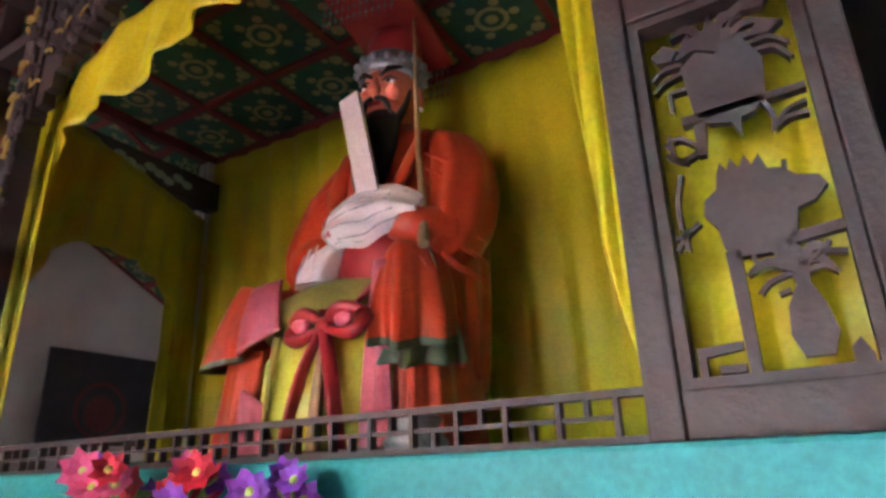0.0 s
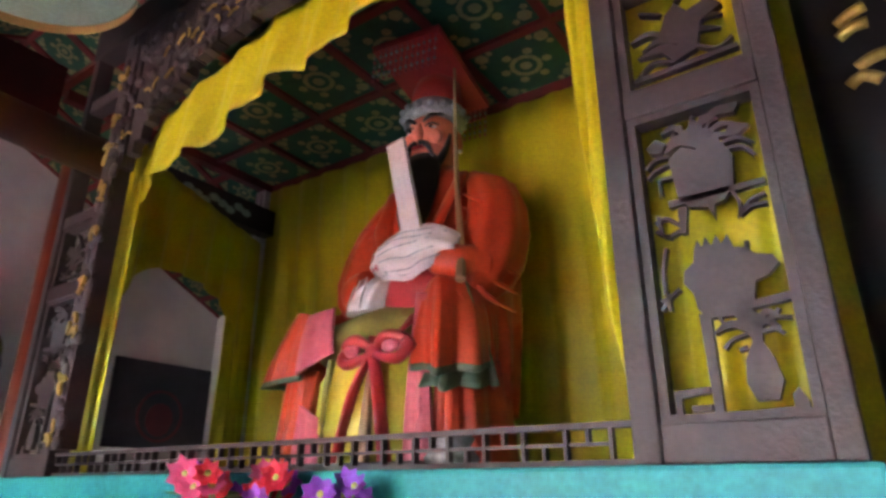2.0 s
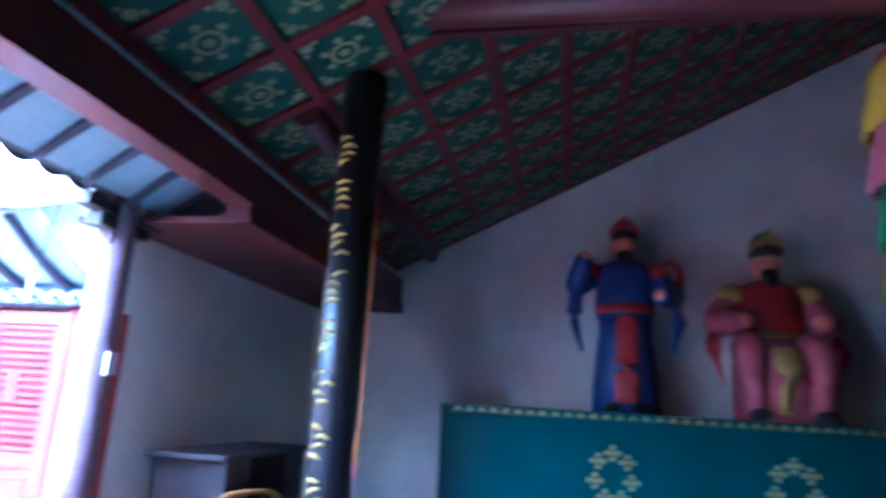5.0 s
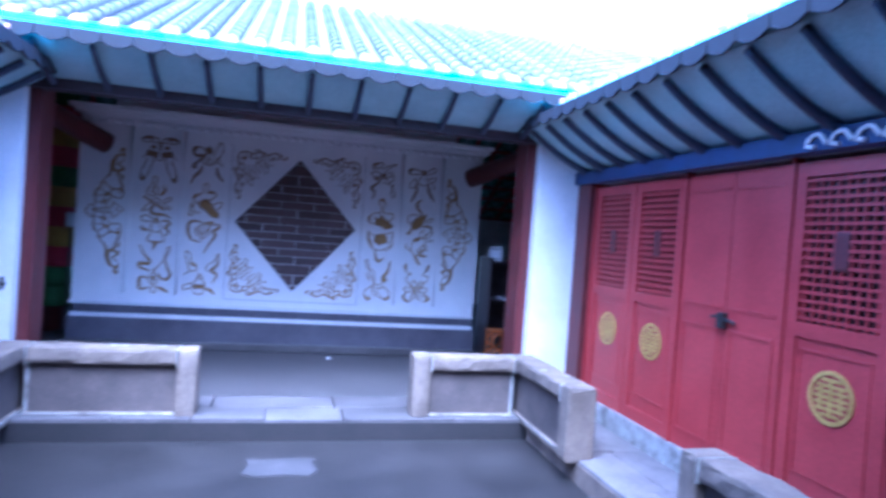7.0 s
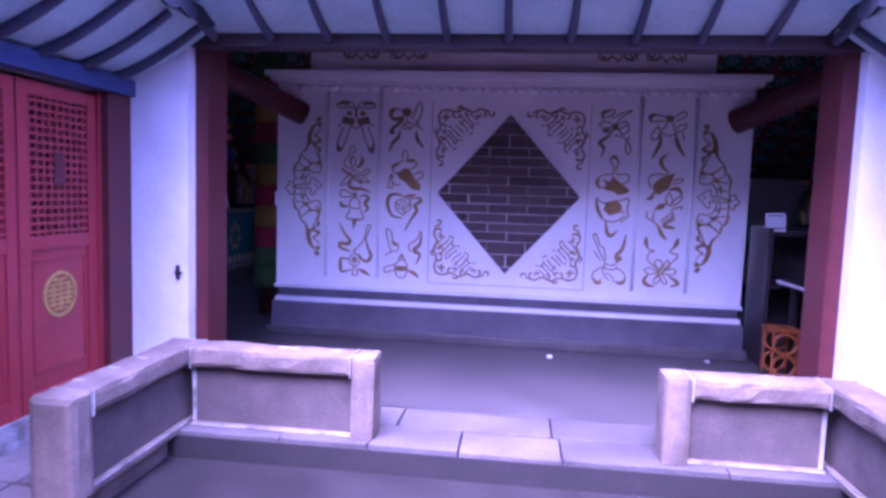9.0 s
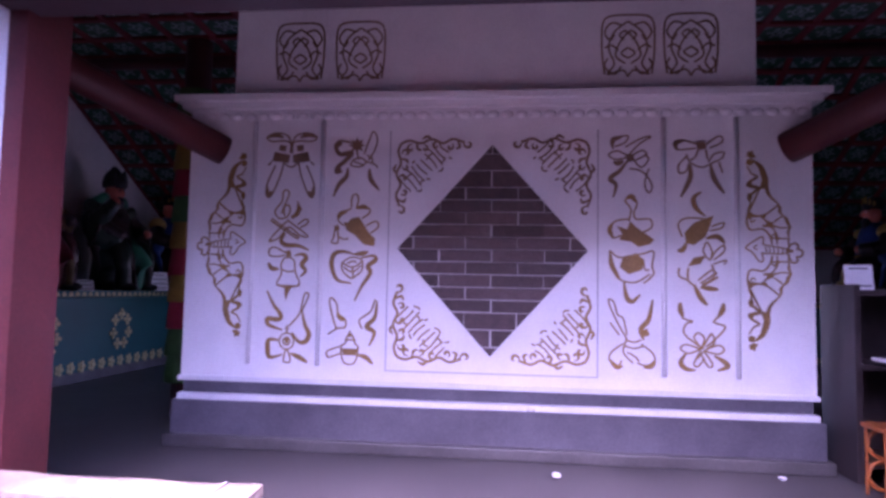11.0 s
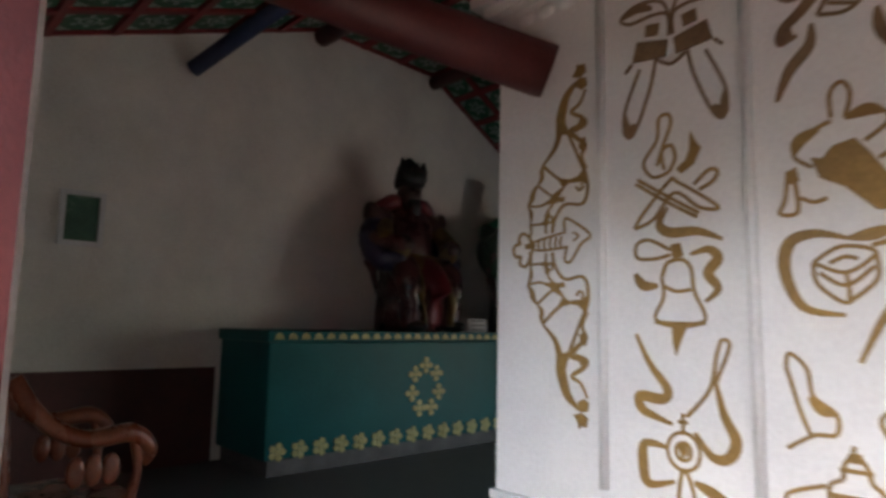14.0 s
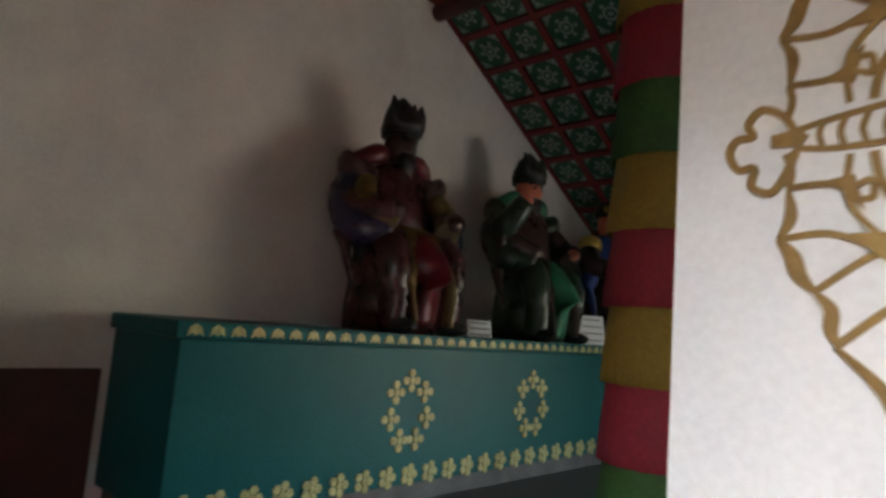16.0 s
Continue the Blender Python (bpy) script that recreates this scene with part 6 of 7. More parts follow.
# posts, pierced side panels
for s in (-1, 1):
    for x0, x1 in ((1.385, 1.45), (1.79, 1.845)):
        bm = B()
        box(bm, *sorted((s * x0, s * x1)), SY - .05, SY + .05, 1.6, 4.1, bevel=.006)
        part("post", bm, DARKWOOD, shrine)
    for z0, z1 in ((1.601, 1.69), (2.50, 2.57), (2.93, 3.0), (3.7, 3.78)):
        bm = B()
        box(bm, *sorted((s * 1.451, s * 1.789)), SY - .04, SY + .04, z0, z1, bevel=.005)
        part("cross_rail", bm, DARKWOOD, shrine)
    for z0, z1 in ((1.69, 2.5), (2.57, 2.93)):
        bm = B()
        for a, b, c, d in ((1.452, 1.475, z0, z1), (1.765, 1.788, z0, z1), (1.475, 1.765, z0 + .001, z0 + .02), (1.475, 1.765, z1 - .02, z1 - .001)):
            box(bm, *sorted((s * a, s * b)), SY - .025, SY + .03, c, d)
        part("inner_frame", bm, DARKWOOD, shrine)
    # silhouettes sawn from board: flower pots, fans, birds and sprigs
    def saw(name, shapes, sprigs, cx, cz, k=1.0):
        pl = lambda u, v, h: Vector((s * (cx + u * k), SY - .012 + h * 6, cz + v * k))
        for sh in shapes:
            bm = B()
            poly(bm, sh, pl)
            part(name, bm, DARKWOOD, shrine, "sawn silhouette piece")
        for sp in sprigs:
            bm = B()
            strip(bm, sp, .009, pl, taper=False)
            part("cutwork_sprig", bm, DARKWOOD, shrine)
    saw("cutwork", [[(-.075, 2.36), (-.065, 2.25), (-.04, 2.215), (.0, 2.205), (.045, 2.215), (.07, 2.25), (.08, 2.33), (.05, 2.39), (-.03, 2.395)],
                    [(-.13, 2.41), (-.1, 2.43), (-.075, 2.41), (-.09, 2.385), (-.12, 2.39)], [(.02, 2.43), (.06, 2.45), (.1, 2.445), (.115, 2.47), (.06, 2.475), (.025, 2.455)], [(.06, 2.385), (.09, 2.42), (.13, 2.4), (.1, 2.38)],
                    [(-.09, 2.225), (.14, 2.235), (.14, 2.25), (-.09, 2.245)], [(.0, 2.21), (.02, 2.21), (.015, 2.17)], [(-.07, 2.22), (-.045, 2.22), (-.055, 2.15), (-.07, 2.15)]],
        [[(-.07, 2.37), (-.11, 2.37), (-.135, 2.35)], [(-.07, 2.35), (-.11, 2.34), (-.135, 2.32)], [(-.105, 2.31), (-.105, 2.26)], [(-.105, 2.31), (-.07, 2.31)], [(.07, 2.35), (.105, 2.345), (.13, 2.31)], [(.06, 2.37), (.1, 2.37), (.13, 2.345)], [(-.02, 2.39), (-.01, 2.44), (.0, 2.47)], [(.02, 2.39), (.035, 2.43), (.06, 2.44)], [(-.05, 2.39), (-.06, 2.42), (-.03, 2.45)],
         [(-.13, 2.19), (-.1, 2.2), (-.065, 2.17)], [(-.13, 2.17), (-.1, 2.15), (-.07, 2.16)], [(-.12, 2.21), (-.115, 2.16), (-.09, 2.145)], [(.06, 2.24), (.075, 2.2), (.07, 2.16)], [(.075, 2.17), (.1, 2.2), (.135, 2.21)], [(.075, 2.17), (.1, 2.185), (.135, 2.185)]], 1.62, 0)
    saw("cutwork", [[(-.08, 2.02), (-.075, 2.05), (-.05, 2.07), (-.045, 2.1), (-.035, 2.125), (-.025, 2.105), (-.015, 2.13), (-.003, 2.105), (.01, 2.13), (.02, 2.105), (.035, 2.125), (.045, 2.09), (.07, 2.085), (.09, 2.065), (.125, 2.055), (.135, 2.035), (.11, 2.01), (.08, 2.0), (.07, 1.95), (.03, 1.925), (-.03, 1.925), (-.055, 1.95), (-.06, 1.99)],
                    [(-.055, 1.94), (-.028, 1.94), (-.03, 1.69), (-.05, 1.69)], [(.06, 1.935), (.145, 1.945), (.145, 1.965), (.06, 1.955)]],
        [[(-.11, 2.12), (-.125, 2.06), (-.125, 2.0)], [(-.14, 1.985), (-.12, 1.99), (-.09, 2.01)], [(-.14, 1.96), (-.12, 1.985), (-.11, 2.0)], [(-.12, 1.955), (-.12, 2.0)], [(.07, 2.07), (.075, 2.1)]], 1.62, 0)
    saw("cutwork", [[(.04, 1.905), (.05, 1.86), (.03, 1.82), (.025, 1.77), (.04, 1.73), (.085, 1.73), (.1, 1.77), (.09, 1.82), (.072, 1.86), (.08, 1.905)], [(-.03, 1.69), (.14, 1.69), (.14, 1.725), (.125, 1.755), (.11, 1.74), (.11, 1.715), (-.03, 1.71)], [(-.135, 1.745), (-.055, 1.755), (-.055, 1.77), (-.135, 1.765)], [(-.135, 1.69), (-.12, 1.69), (-.12, 1.75), (-.135, 1.75)], [(-.1, 1.715), (-.055, 1.715), (-.055, 1.73), (-.1, 1.73)]],
        [[(.05, 1.89), (.02, 1.9), (-.02, 1.895)], [(.045, 1.88), (.01, 1.87), (-.01, 1.85)], [(.065, 1.89), (.1, 1.91), (.14, 1.905)], [(.07, 1.88), (.1, 1.885), (.12, 1.87)], [(.06, 1.9), (.065, 1.93)], [(.0, 1.9), (-.01, 1.925)], [(.1, 1.905), (.115, 1.93)], [(.04, 1.85), (.02, 1.845)]], 1.62, 0)
    saw("cutwork", [[(-.12, 2.70), (-.06, 2.73), (-.03, 2.81), (0, 2.84), (.03, 2.8), (.09, 2.82), (.12, 2.78), (.06, 2.75), (.04, 2.67), (-.02, 2.65), (-.05, 2.69)], [(-.14, 2.62), (.14, 2.63), (.14, 2.645), (-.14, 2.635)]], [[(-.13, 2.63), (-.08, 2.67), (-.02, 2.65)], [(.04, 2.68), (.09, 2.65), (.13, 2.67)], [(-.1, 2.85), (-.04, 2.82)], [(.0, 2.84), (.03, 2.88)]], 1.62, 0)
    for cx, cz, n, r0, r1 in ((1.62, 2.39, 9, .05, .12), (1.675, 1.90, 7, .03, .075), (1.615, 2.72, 8, .06, .14)):
        pl = lambda u, v, h: Vector((s * (cx + u), SY - .008 + h * 5, cz + v))
        for q in range(n):
            bm = B()
            a = math.pi * (.04 + .92 * q / (n - 1))
            r = r0 + (r1 - r0) * (.55 + .45 * math.sin(q * 2.3))
            c0, s0 = math.cos(a), math.sin(a)
            strip(bm, [(0, -.02), (r * .55 * c0, r * .6 * s0), (r * c0 * 1.08, r * s0 * .75 - .02)], .013, pl, taper=True, lift=.003 + .0004 * q)
            part("cutwork_leaf", bm, DARKWOOD, shrine)
    # carved outer board with gilt leaves
    if s < 0:
        continue
    bm = B()
    box(bm, *sorted((s * 1.30, s * 1.384)), SY - .035, SY + .06, 1.72, 4.0)
    for k in range(70):
        blob(bm, (s * rng.uniform(1.29, 1.39), SY + .06, rng.uniform(1.75, 3.95)), (rng.uniform(.015, .035), .022, rng.uniform(.02, .05)), 0, 7, 5)
    part("carved_board", bm, DARKWOOD, shrine, "deeply carved dark board")
    for k in range(9):
        bm = B()
        cx, cz = s * (1.355 + rng.uniform(-.02, .02)), 1.80 + .245 * k
        pl = lambda u, v, h: Vector((cx + u, SY + .078 + h, cz + v))
        for q in range(5):
            a, du, dv = rng.uniform(-.5, 2.1), rng.uniform(-.04, .03), rng.uniform(-.055, .055)
            strip(bm, [(du - .034 * math.cos(a), dv - .034 * math.sin(a)), (du, dv + .01), (du + .034 * math.cos(a), dv + .034 * math.sin(a))], .02, pl, n=3, taper=True, lift=.004 + .002 * q)
        part("gilt_leaf", bm, GOLD, shrine, "gilt carved leaf cluster")
# carved valance: stepped brackets over the opening
def valance(x):
    return 3.72 - 0.62 * abs(x / 1.35) ** 3.2
bm = B()
for i in range(46):
    x = -1.35 + 2.7 * i / 45
    z = valance(x) + rng.uniform(-.02, .02)
    box(bm, x - .031, x + .031, SY - .03, SY + .03 + rng.uniform(0, .02), z, 4.1)
for k in range(260):
    x = rng.uniform(-1.35, 1.35)
    blob(bm, (x, SY + .045, rng.uniform(valance(x) + .01, 4.05)), (rng.uniform(.015, .045), .022, rng.uniform(.015, .04)), 0, 7, 5)
part("carved_valance", bm, DARKWOOD, shrine, "dark carved openwork valance")
for k in range(44):
    bm = B()
    cx = -1.32 + 2.64 * k / 43
    cz = valance(cx) + rng.uniform(.03, .3)
    pl = lambda u, v, h: Vector((cx + u, SY + .07 + h, cz + v))
    a = rng.uniform(0, 3)
    strip(bm, [(-.04 * math.cos(a), -.03 * math.sin(a)), (.0, .015), (.045 * math.cos(a), .03 * math.sin(a))], .016, pl, n=3)
    part("gilt_leaf", bm, GOLD, shrine)
bm = B()
box(bm, -1.85, 1.85, SY - .06, SY + .06, 4.1, 4.32, bevel=.01)
part("head_beam", bm, DARKWOOD, shrine)

# ceiling of the shrine, with its painted panels
coffers("ceiling_shrine", -2.6, 2.6, [(-12.26, 4.26), (-14.25, 4.25)], 0.62, "flat shrine ceiling of green panels with cream flowers in red ribs", CEILCREAM, 0.028)
bm = B()
box(bm, -2.6, 2.6, -14.24, -14.2, 4.17, 4.25)
box(bm, 2.52, 2.6, -14.2, -12.3, 4.17, 4.25)
box(bm, -2.6, -2.52, -14.2, -12.3, 4.17, 4.25)
setting("trim_shrine_cornice", bm, CEILRED, "thin red cornice under the shrine ceiling", "trim")
slab("wall_shrine_back", PLASTER, "plaster wall behind the yellow curtain", "wall", (-2.7, 2.72, -14.5, -14.36, 0, 4.24))

# curtains
def drape(name, path, zlow, zhigh, label, pleat=0.025, waves=16, rows=16, material=YELLOW, cols=120):
    """A hanging cloth along a plan path; zlow, zhigh: its heights as functions of the way 0 to 1 along it."""
    pts = curve_points([(p[0], p[1], 0) for p in path], 12)
    lens = [0]
    for a, b in zip(pts, pts[1:]):
        lens.append(lens[-1] + (b - a).length)
    def at(s):
        d = s * lens[-1]
        for i in range(len(pts) - 1):
            if d <= lens[i + 1] or i == len(pts) - 2:
                t = (d - lens[i]) / max(lens[i + 1] - lens[i], 1e-6)
                v = (pts[i + 1] - pts[i]).normalized()
                return pts[i] + (pts[i + 1] - pts[i]) * t, Vector((-v.y, v.x, 0))
    bm = B()
    grid = []
    for j in range(rows + 1):
        row = []
        for i in range(cols + 1):
            s = i / cols
            p, nrm = at(s)
            w = math.sin(waves * 6.283 * s) + 0.5 * math.sin(waves * 2.7 * s + 1.3) + 0.35 * math.sin(waves * 13.1 * s + 0.6 * j)
            k = j / rows
            p = p + nrm * pleat * w * (0.35 + 0.65 * k)
            row.append(bm.verts.new((p.x, p.y, zhigh(s) + (zlow(s) - zhigh(s)) * k)))
        grid.append(row)
    for j in range(rows):
        for i in range(cols):
            bm.faces.new((grid[j][i], grid[j][i + 1], grid[j + 1][i + 1], grid[j + 1][i])).smooth = True
    ob = lone(name, bm, material, label, "curtain")
    sol = ob.modifiers.new("cloth", "SOLIDIFY")
    sol.thickness = 0.005
    return ob

drape("back_curtain", [(-2.6, -14.17), (0, -14.2), (2.5, -14.17)], lambda s: 1.601, lambda s: 4.16, "yellow satin curtain hung behind the statue", 0.03, 19, 12, cols=240)
drape("side_curtain", [(-1.52, -12.4), (-1.9, -13.2), (-2.4, -14.1)], lambda s: 1.601, lambda s: 4.16, "yellow satin side curtain behind the pierced panel", 0.022, 9, 12)
drape("panel_curtain", [(-1.36, -12.36), (-1.6, -12.34), (-1.84, -12.36)], lambda s: 1.601, lambda s: 3.6, "bright yellow cloth hung behind the pierced panel", 0.012, 4, 10, cols=50)
drape("panel_curtain", [(1.4, -12.36), (1.6, -12.34), (1.84, -12.36)], lambda s: 1.601, lambda s: 3.6, "bright yellow cloth hung behind the pierced panel", 0.012, 4, 10, cols=50)
# side cloth with its arched hole toward the side bay
drape("side_curtain_valance", [(1.75, -12.4), (2.1, -13.2), (2.5, -14.12)], lambda s: max(1.601, 2.98 - 0.25 * (2 * s - 0.95) ** 2 - 1.15 * abs(2 * s - 0.95) ** 6), lambda s: 3.62, "gathered yellow cloth above the side opening", 0.02, 7, 10)
drape("side_curtain_edge", [(2.36, -13.75), (2.5, -14.12)], lambda s: 1.601, lambda s: 2.98, "narrow yellow cloth at the side opening", 0.03, 3, 16, cols=40)
drape("side_curtain_edge", [(1.68, -12.32), (1.78, -12.52)], lambda s: 1.601, lambda s: 3.1, "narrow yellow cloth at the side opening", 0.02, 2, 12, cols=30)
# swagged front valance with ragged folds, tied up at both ends
drape("front_valance", [(1.33, -12.3), (0.9, -12.27), (0.4, -12.3), (-0.3, -12.27), (-0.9, -12.3), (-1.3, -12.3)], lambda s: 3.02 + 0.47 * math.sin(min(s * 2.1, 1.57)) - 0.34 * max(0, s - 0.62) ** 1.2 + 0.028 * math.sin(21 * s) + 0.014 * math.sin(47 * s), lambda s: 3.36 + 0.55 * math.sin(min(s * 2.2, 1.57)) - 0.3 * max(0, s - 0.75), "yellow satin valance gathered in ragged folds", 0.026, 9, 12, cols=200)
drape("front_tie_curtain", [(-1.24, -12.3), (-1.31, -12.3), (-1.375, -12.3)], lambda s: 1.72 + 1.6 * (1 - s) ** 2.2, lambda s: 3.6, "yellow satin curtain drawn to the side of the opening", 0.012, 3, 24, cols=40)
drape("front_tie_curtain", [(1.29, -12.31), (1.34, -12.3), (1.375, -12.3)], lambda s: 1.72, lambda s: 3.2, "narrow yellow curtain edge at the side of the opening", 0.012, 2, 16, cols=24)
bm = B()
box(bm, 2.5, 2.62, -14.22, -14.1, 1.6, 4.16)
box(bm, 2.525, 2.565, -14.1, -14.07, 3.6, 4.12)
setting("trim_shrine_post", bm, LIME, "pale strip of wall at the corner of the shrine", "trim")
root = tagged(new("beam_side_bay"), "dark beam with a pale painted cloud panel over the side opening", "beam", kind="structure")
bm = B()
box(bm, 2.28, 2.4, -14.06, -12.3, 3.63, 3.86)
part("timber", bm, DARKWOOD, root)
bm = B()
for k in range(12):
    c0, c1 = -13.75 + .08 * k, 3.74 + .03 * math.sin(k * 2.1)
    poly(bm, [(c0 + .05 * math.cos(t), c1 + .035 * math.sin(t)) for t in (0, .9, 1.8, 2.7, 3.6, 4.5, 5.4)], lambda u, v, h: Vector((2.279 - h, u, v)))
part("painted_cloud", bm, CEILPALE, root, "pale painted clouds")

# seated deity: one painted body
def fall(bm, top, low, mi, amp=0.03, waves=4.0, hem=None, rows=14, cols=56, bulge=0.0, phase=0.0, thick=0.018):
    """Cloth that falls from the line top to the line low in flutes that deepen downward; hem: material of its lower border."""
    def along(pts):
        c = curve_points(pts, 10)
        return lambda u: c[min(int(u * (len(c) - 1)), len(c) - 2)].lerp(c[min(int(u * (len(c) - 1)), len(c) - 2) + 1], u * (len(c) - 1) - min(int(u * (len(c) - 1)), len(c) - 2))
    a, b = along(top), along(low)
    front, back = [], []
    for j in range(rows + 1):
        v = j / rows
        fr, bk = [], []
        for i in range(cols + 1):
            u = i / cols
            p = a(u).lerp(b(u), v)
            d = b(min(1, u + .03)) - b(max(0, u - .03))
            nrm = Vector((d.y, -d.x, 0)).normalized()
            if nrm.y < 0 and abs(nrm.y) > abs(nrm.x) or nrm.x * p.x < 0 and abs(nrm.x) > abs(nrm.y):
                nrm = -nrm
            w = math.sin(6.283 * waves * u + phase + .5 * v) + .35 * math.sin(6.283 * waves * 2.1 * u + 1.7 * phase)
            p = p + nrm * (amp * v ** .8 * w + bulge * math.sin(math.pi * v)) + Vector((0, 0, -.35 * amp * v * w))
            fr.append(bm.verts.new(p))
            bk.append(bm.verts.new(p - nrm * thick))
        front.append(fr)
        back.append(bk)
    for sheet in (front, back):
        for j in range(rows):
            for i in range(cols):
                f = bm.faces.new((sheet[j][i], sheet[j][i + 1], sheet[j + 1][i + 1], sheet[j + 1][i]))
                f.material_index, f.smooth = (hem if hem is not None and j >= rows - 1 else mi), True
    for j in range(rows):
        for i in (0, cols):
            bm.faces.new((front[j][i], back[j][i], back[j + 1][i], front[j + 1][i])).material_index = mi
    for i in range(cols):
        for j in (0, rows):
            bm.faces.new((front[j][i], front[j][i + 1], back[j][i + 1], back[j][i])).material_index = mi if hem is None else hem


def deity():
    mats = [ROBE, ROBERED, PINK, FACE, BEARD, IVORY, LIMECLOTH, OLIVE, HATRED, SILVER, CORD, LINING, GOLD]
    bm = B()
    # throne block, skirt and olive lap
    loft(bm, [(.06, .1, 1.601, .46, .55), (.06, .12, 1.8, .47, .57), (.06, .11, 2.05, .47, .55), (.06, .04, 2.24, .46, .46)], 48, 6, fold=0.025, folds=13)
    loft(bm, [(.08, .08, 2.18, .50, .545), (.08, .08, 2.27, .51, .54), (.08, .05, 2.38, .50, .49), (.07, .0, 2.46, .42, .38)], 48, 7, fold=0.018, folds=9)
    # thighs under the robe
    tube(bm, [(.40, -.1, 2.38), (.48, .2, 2.37), (.54, .44, 2.33)], [.15, .15, .11], 16, 0)
    tube(bm, [(-.34, -.1, 2.40), (-.36, .2, 2.39), (-.36, .44, 2.37)], [.14, .14, .11], 16, 0)
    # robe over the one knee: flared upper fall with its lining, lower skirt and pink facings
    fall(bm, [(.37, .585, 2.41), (.52, .57, 2.455), (.66, .44, 2.46), (.72, .1, 2.44), (.66, -.3, 2.42)], [(.39, .64, 2.07), (.58, .67, 2.05), (.80, .52, 2.07), (.89, .14, 2.07), (.84, -.3, 2.06)], 0, .020, 4.5, 11, bulge=.02)
    fall(bm, [(.36, .56, 2.12), (.54, .57, 2.12), (.70, .43, 2.12), (.76, .1, 2.12)], [(.38, .61, 1.605), (.56, .62, 1.605), (.76, .46, 1.605), (.83, .1, 1.605)], 0, .02, 5.0)
    fall(bm, [(.30, .53, 2.46), (.36, .57, 2.44), (.43, .59, 2.42)], [(.165, .655, 2.18), (.27, .69, 2.13), (.40, .685, 2.09)], 2, .010, 1.5, cols=20, bulge=.015)
    fall(bm, [(.24, .63, 1.86), (.31, .65, 1.90), (.39, .645, 1.94)], [(.14, .665, 1.605), (.27, .69, 1.605), (.40, .675, 1.605)], 2, .012, 2.0, cols=20)
    # robe over the other knee, the pink facing beside it
    fall(bm, [(-.35, .51, 2.14), (-.43, .49, 2.14), (-.49, .38, 2.14), (-.50, .1, 2.14)], [(-.36, .56, 1.605), (-.45, .54, 1.605), (-.53, .38, 1.605), (-.53, .05, 1.605)], 0, .022, 3.5, 11)
    fall(bm, [(-.225, .50, 2.46), (-.265, .53, 2.45), (-.31, .53, 2.44)], [(-.25, .615, 1.605), (-.325, .625, 1.605), (-.41, .60, 1.605)], 2, .012, 1.6, cols=22, bulge=.015)
    # hanging sleeve with fluted hem and grey-green lining
    fall(bm, [(-.28, .48, 2.50), (-.355, .50, 2.53), (-.425, .41, 2.52), (-.46, .24, 2.51)], [(-.335, .635, 2.055), (-.43, .645, 2.02), (-.53, .52, 2.04), (-.555, .26, 2.10)], 0, .034, 2.7, 11, bulge=.02, phase=.8)
    fall(bm, [(-.34, .54, 2.10), (-.43, .55, 2.10), (-.51, .45, 2.10), (-.53, .28, 2.12)], [(-.35, .60, 1.985), (-.44, .605, 1.955), (-.515, .48, 1.975), (-.535, .28, 2.0)], 11, .030, 2.7, rows=5, phase=.8)
    # long outer robe with its green border
    fall(bm, [(-.46, .26, 2.52), (-.49, .08, 2.56), (-.45, -.2, 2.7)], [(-.50, .28, 2.0), (-.50, .1, 1.95), (-.42, -.12, 1.88)], 0, .024, 2.5, bulge=.02)
    tube(bm, [(-.455, .40, 2.50), (-.505, .37, 2.3), (-.535, .33, 2.12), (-.54, .29, 2.0)], [.010, .015, .024, .026], 10, 11, flat=.5)
    # torso and shoulders
    loft(bm, [(0, -.05, 2.25, .42, .36), (0, -.03, 2.5, .41, .35), (0, -.03, 2.8, .41, .32), (0, -.05, 3.05, .42, .28), (0, -.05, 3.2, .36, .24), (0, -.02, 3.31, .24, .19), (0, .0, 3.40, .13, .14)], 32, 0, fold=0.015, folds=7)
    blob(bm, (-.11, .29, 2.53), (.25, .16, .19), 1)
    for k in (-1, 1):
        nr = 0 if k < 0 else .04
        loft(bm, [(k * .27, -.06, 3.31, .09, .12), (k * (.35 - nr), -.05, 3.23, .14, .16), (k * (.42 - nr), .0, 3.05, .16, .2), (k * (.45 - nr), .06, 2.85, .165, .22), (k * (.45 - nr), .12, 2.68, .16, .22), (k * (.42 - nr), .18, 2.54, .135, .19), (k * (.38 - nr), .22, 2.44, .09, .13)], 48, 0, fold=0.05, folds=8, phase=k)
        if k < 0:
            tube(bm, [(-.43, .24, 2.62), (-.37, .36, 2.63), (-.26, .42, 2.66)], [.13, .10, .07], 14, 0)
        else:
            tube(bm, [(.37, .2, 2.62), (.29, .33, 2.58), (.16, .41, 2.60)], [.13, .12, .08], 14, 0)
        for q in range(6):
            tube(bm, [(k * (.29 + .02 * q - nr), .16 + .025 * q, 3.12 - .10 * q), (k * (.46 + .01 * q - nr), .21 + .02 * q, 3.0 - .11 * q), (k * (.60 - nr), .06 + .02 * q, 2.88 - .10 * q)], [.008, .017, .006], 6, 0)
        for q in range(6):
            blob(bm, (k * (.47 + .025 * (q % 2) - nr), .235 + .008 * q, 2.92 - .08 * q), (.024, .012, .016), 2, 7, 5)
    # collar and belt
    tube(bm, [(-.25, .1, 3.28), (-.2, .26, 2.95), (-.06, .33, 2.65)], [.05, .06, .05], 10, 0, flat=.5)
    tube(bm, [(.25, .1, 3.28), (.2, .26, 2.95), (.06, .33, 2.65)], [.05, .06, .05], 10, 0, flat=.5)
    # white cloth laid over the clasped hands, its corners hanging
    g = []
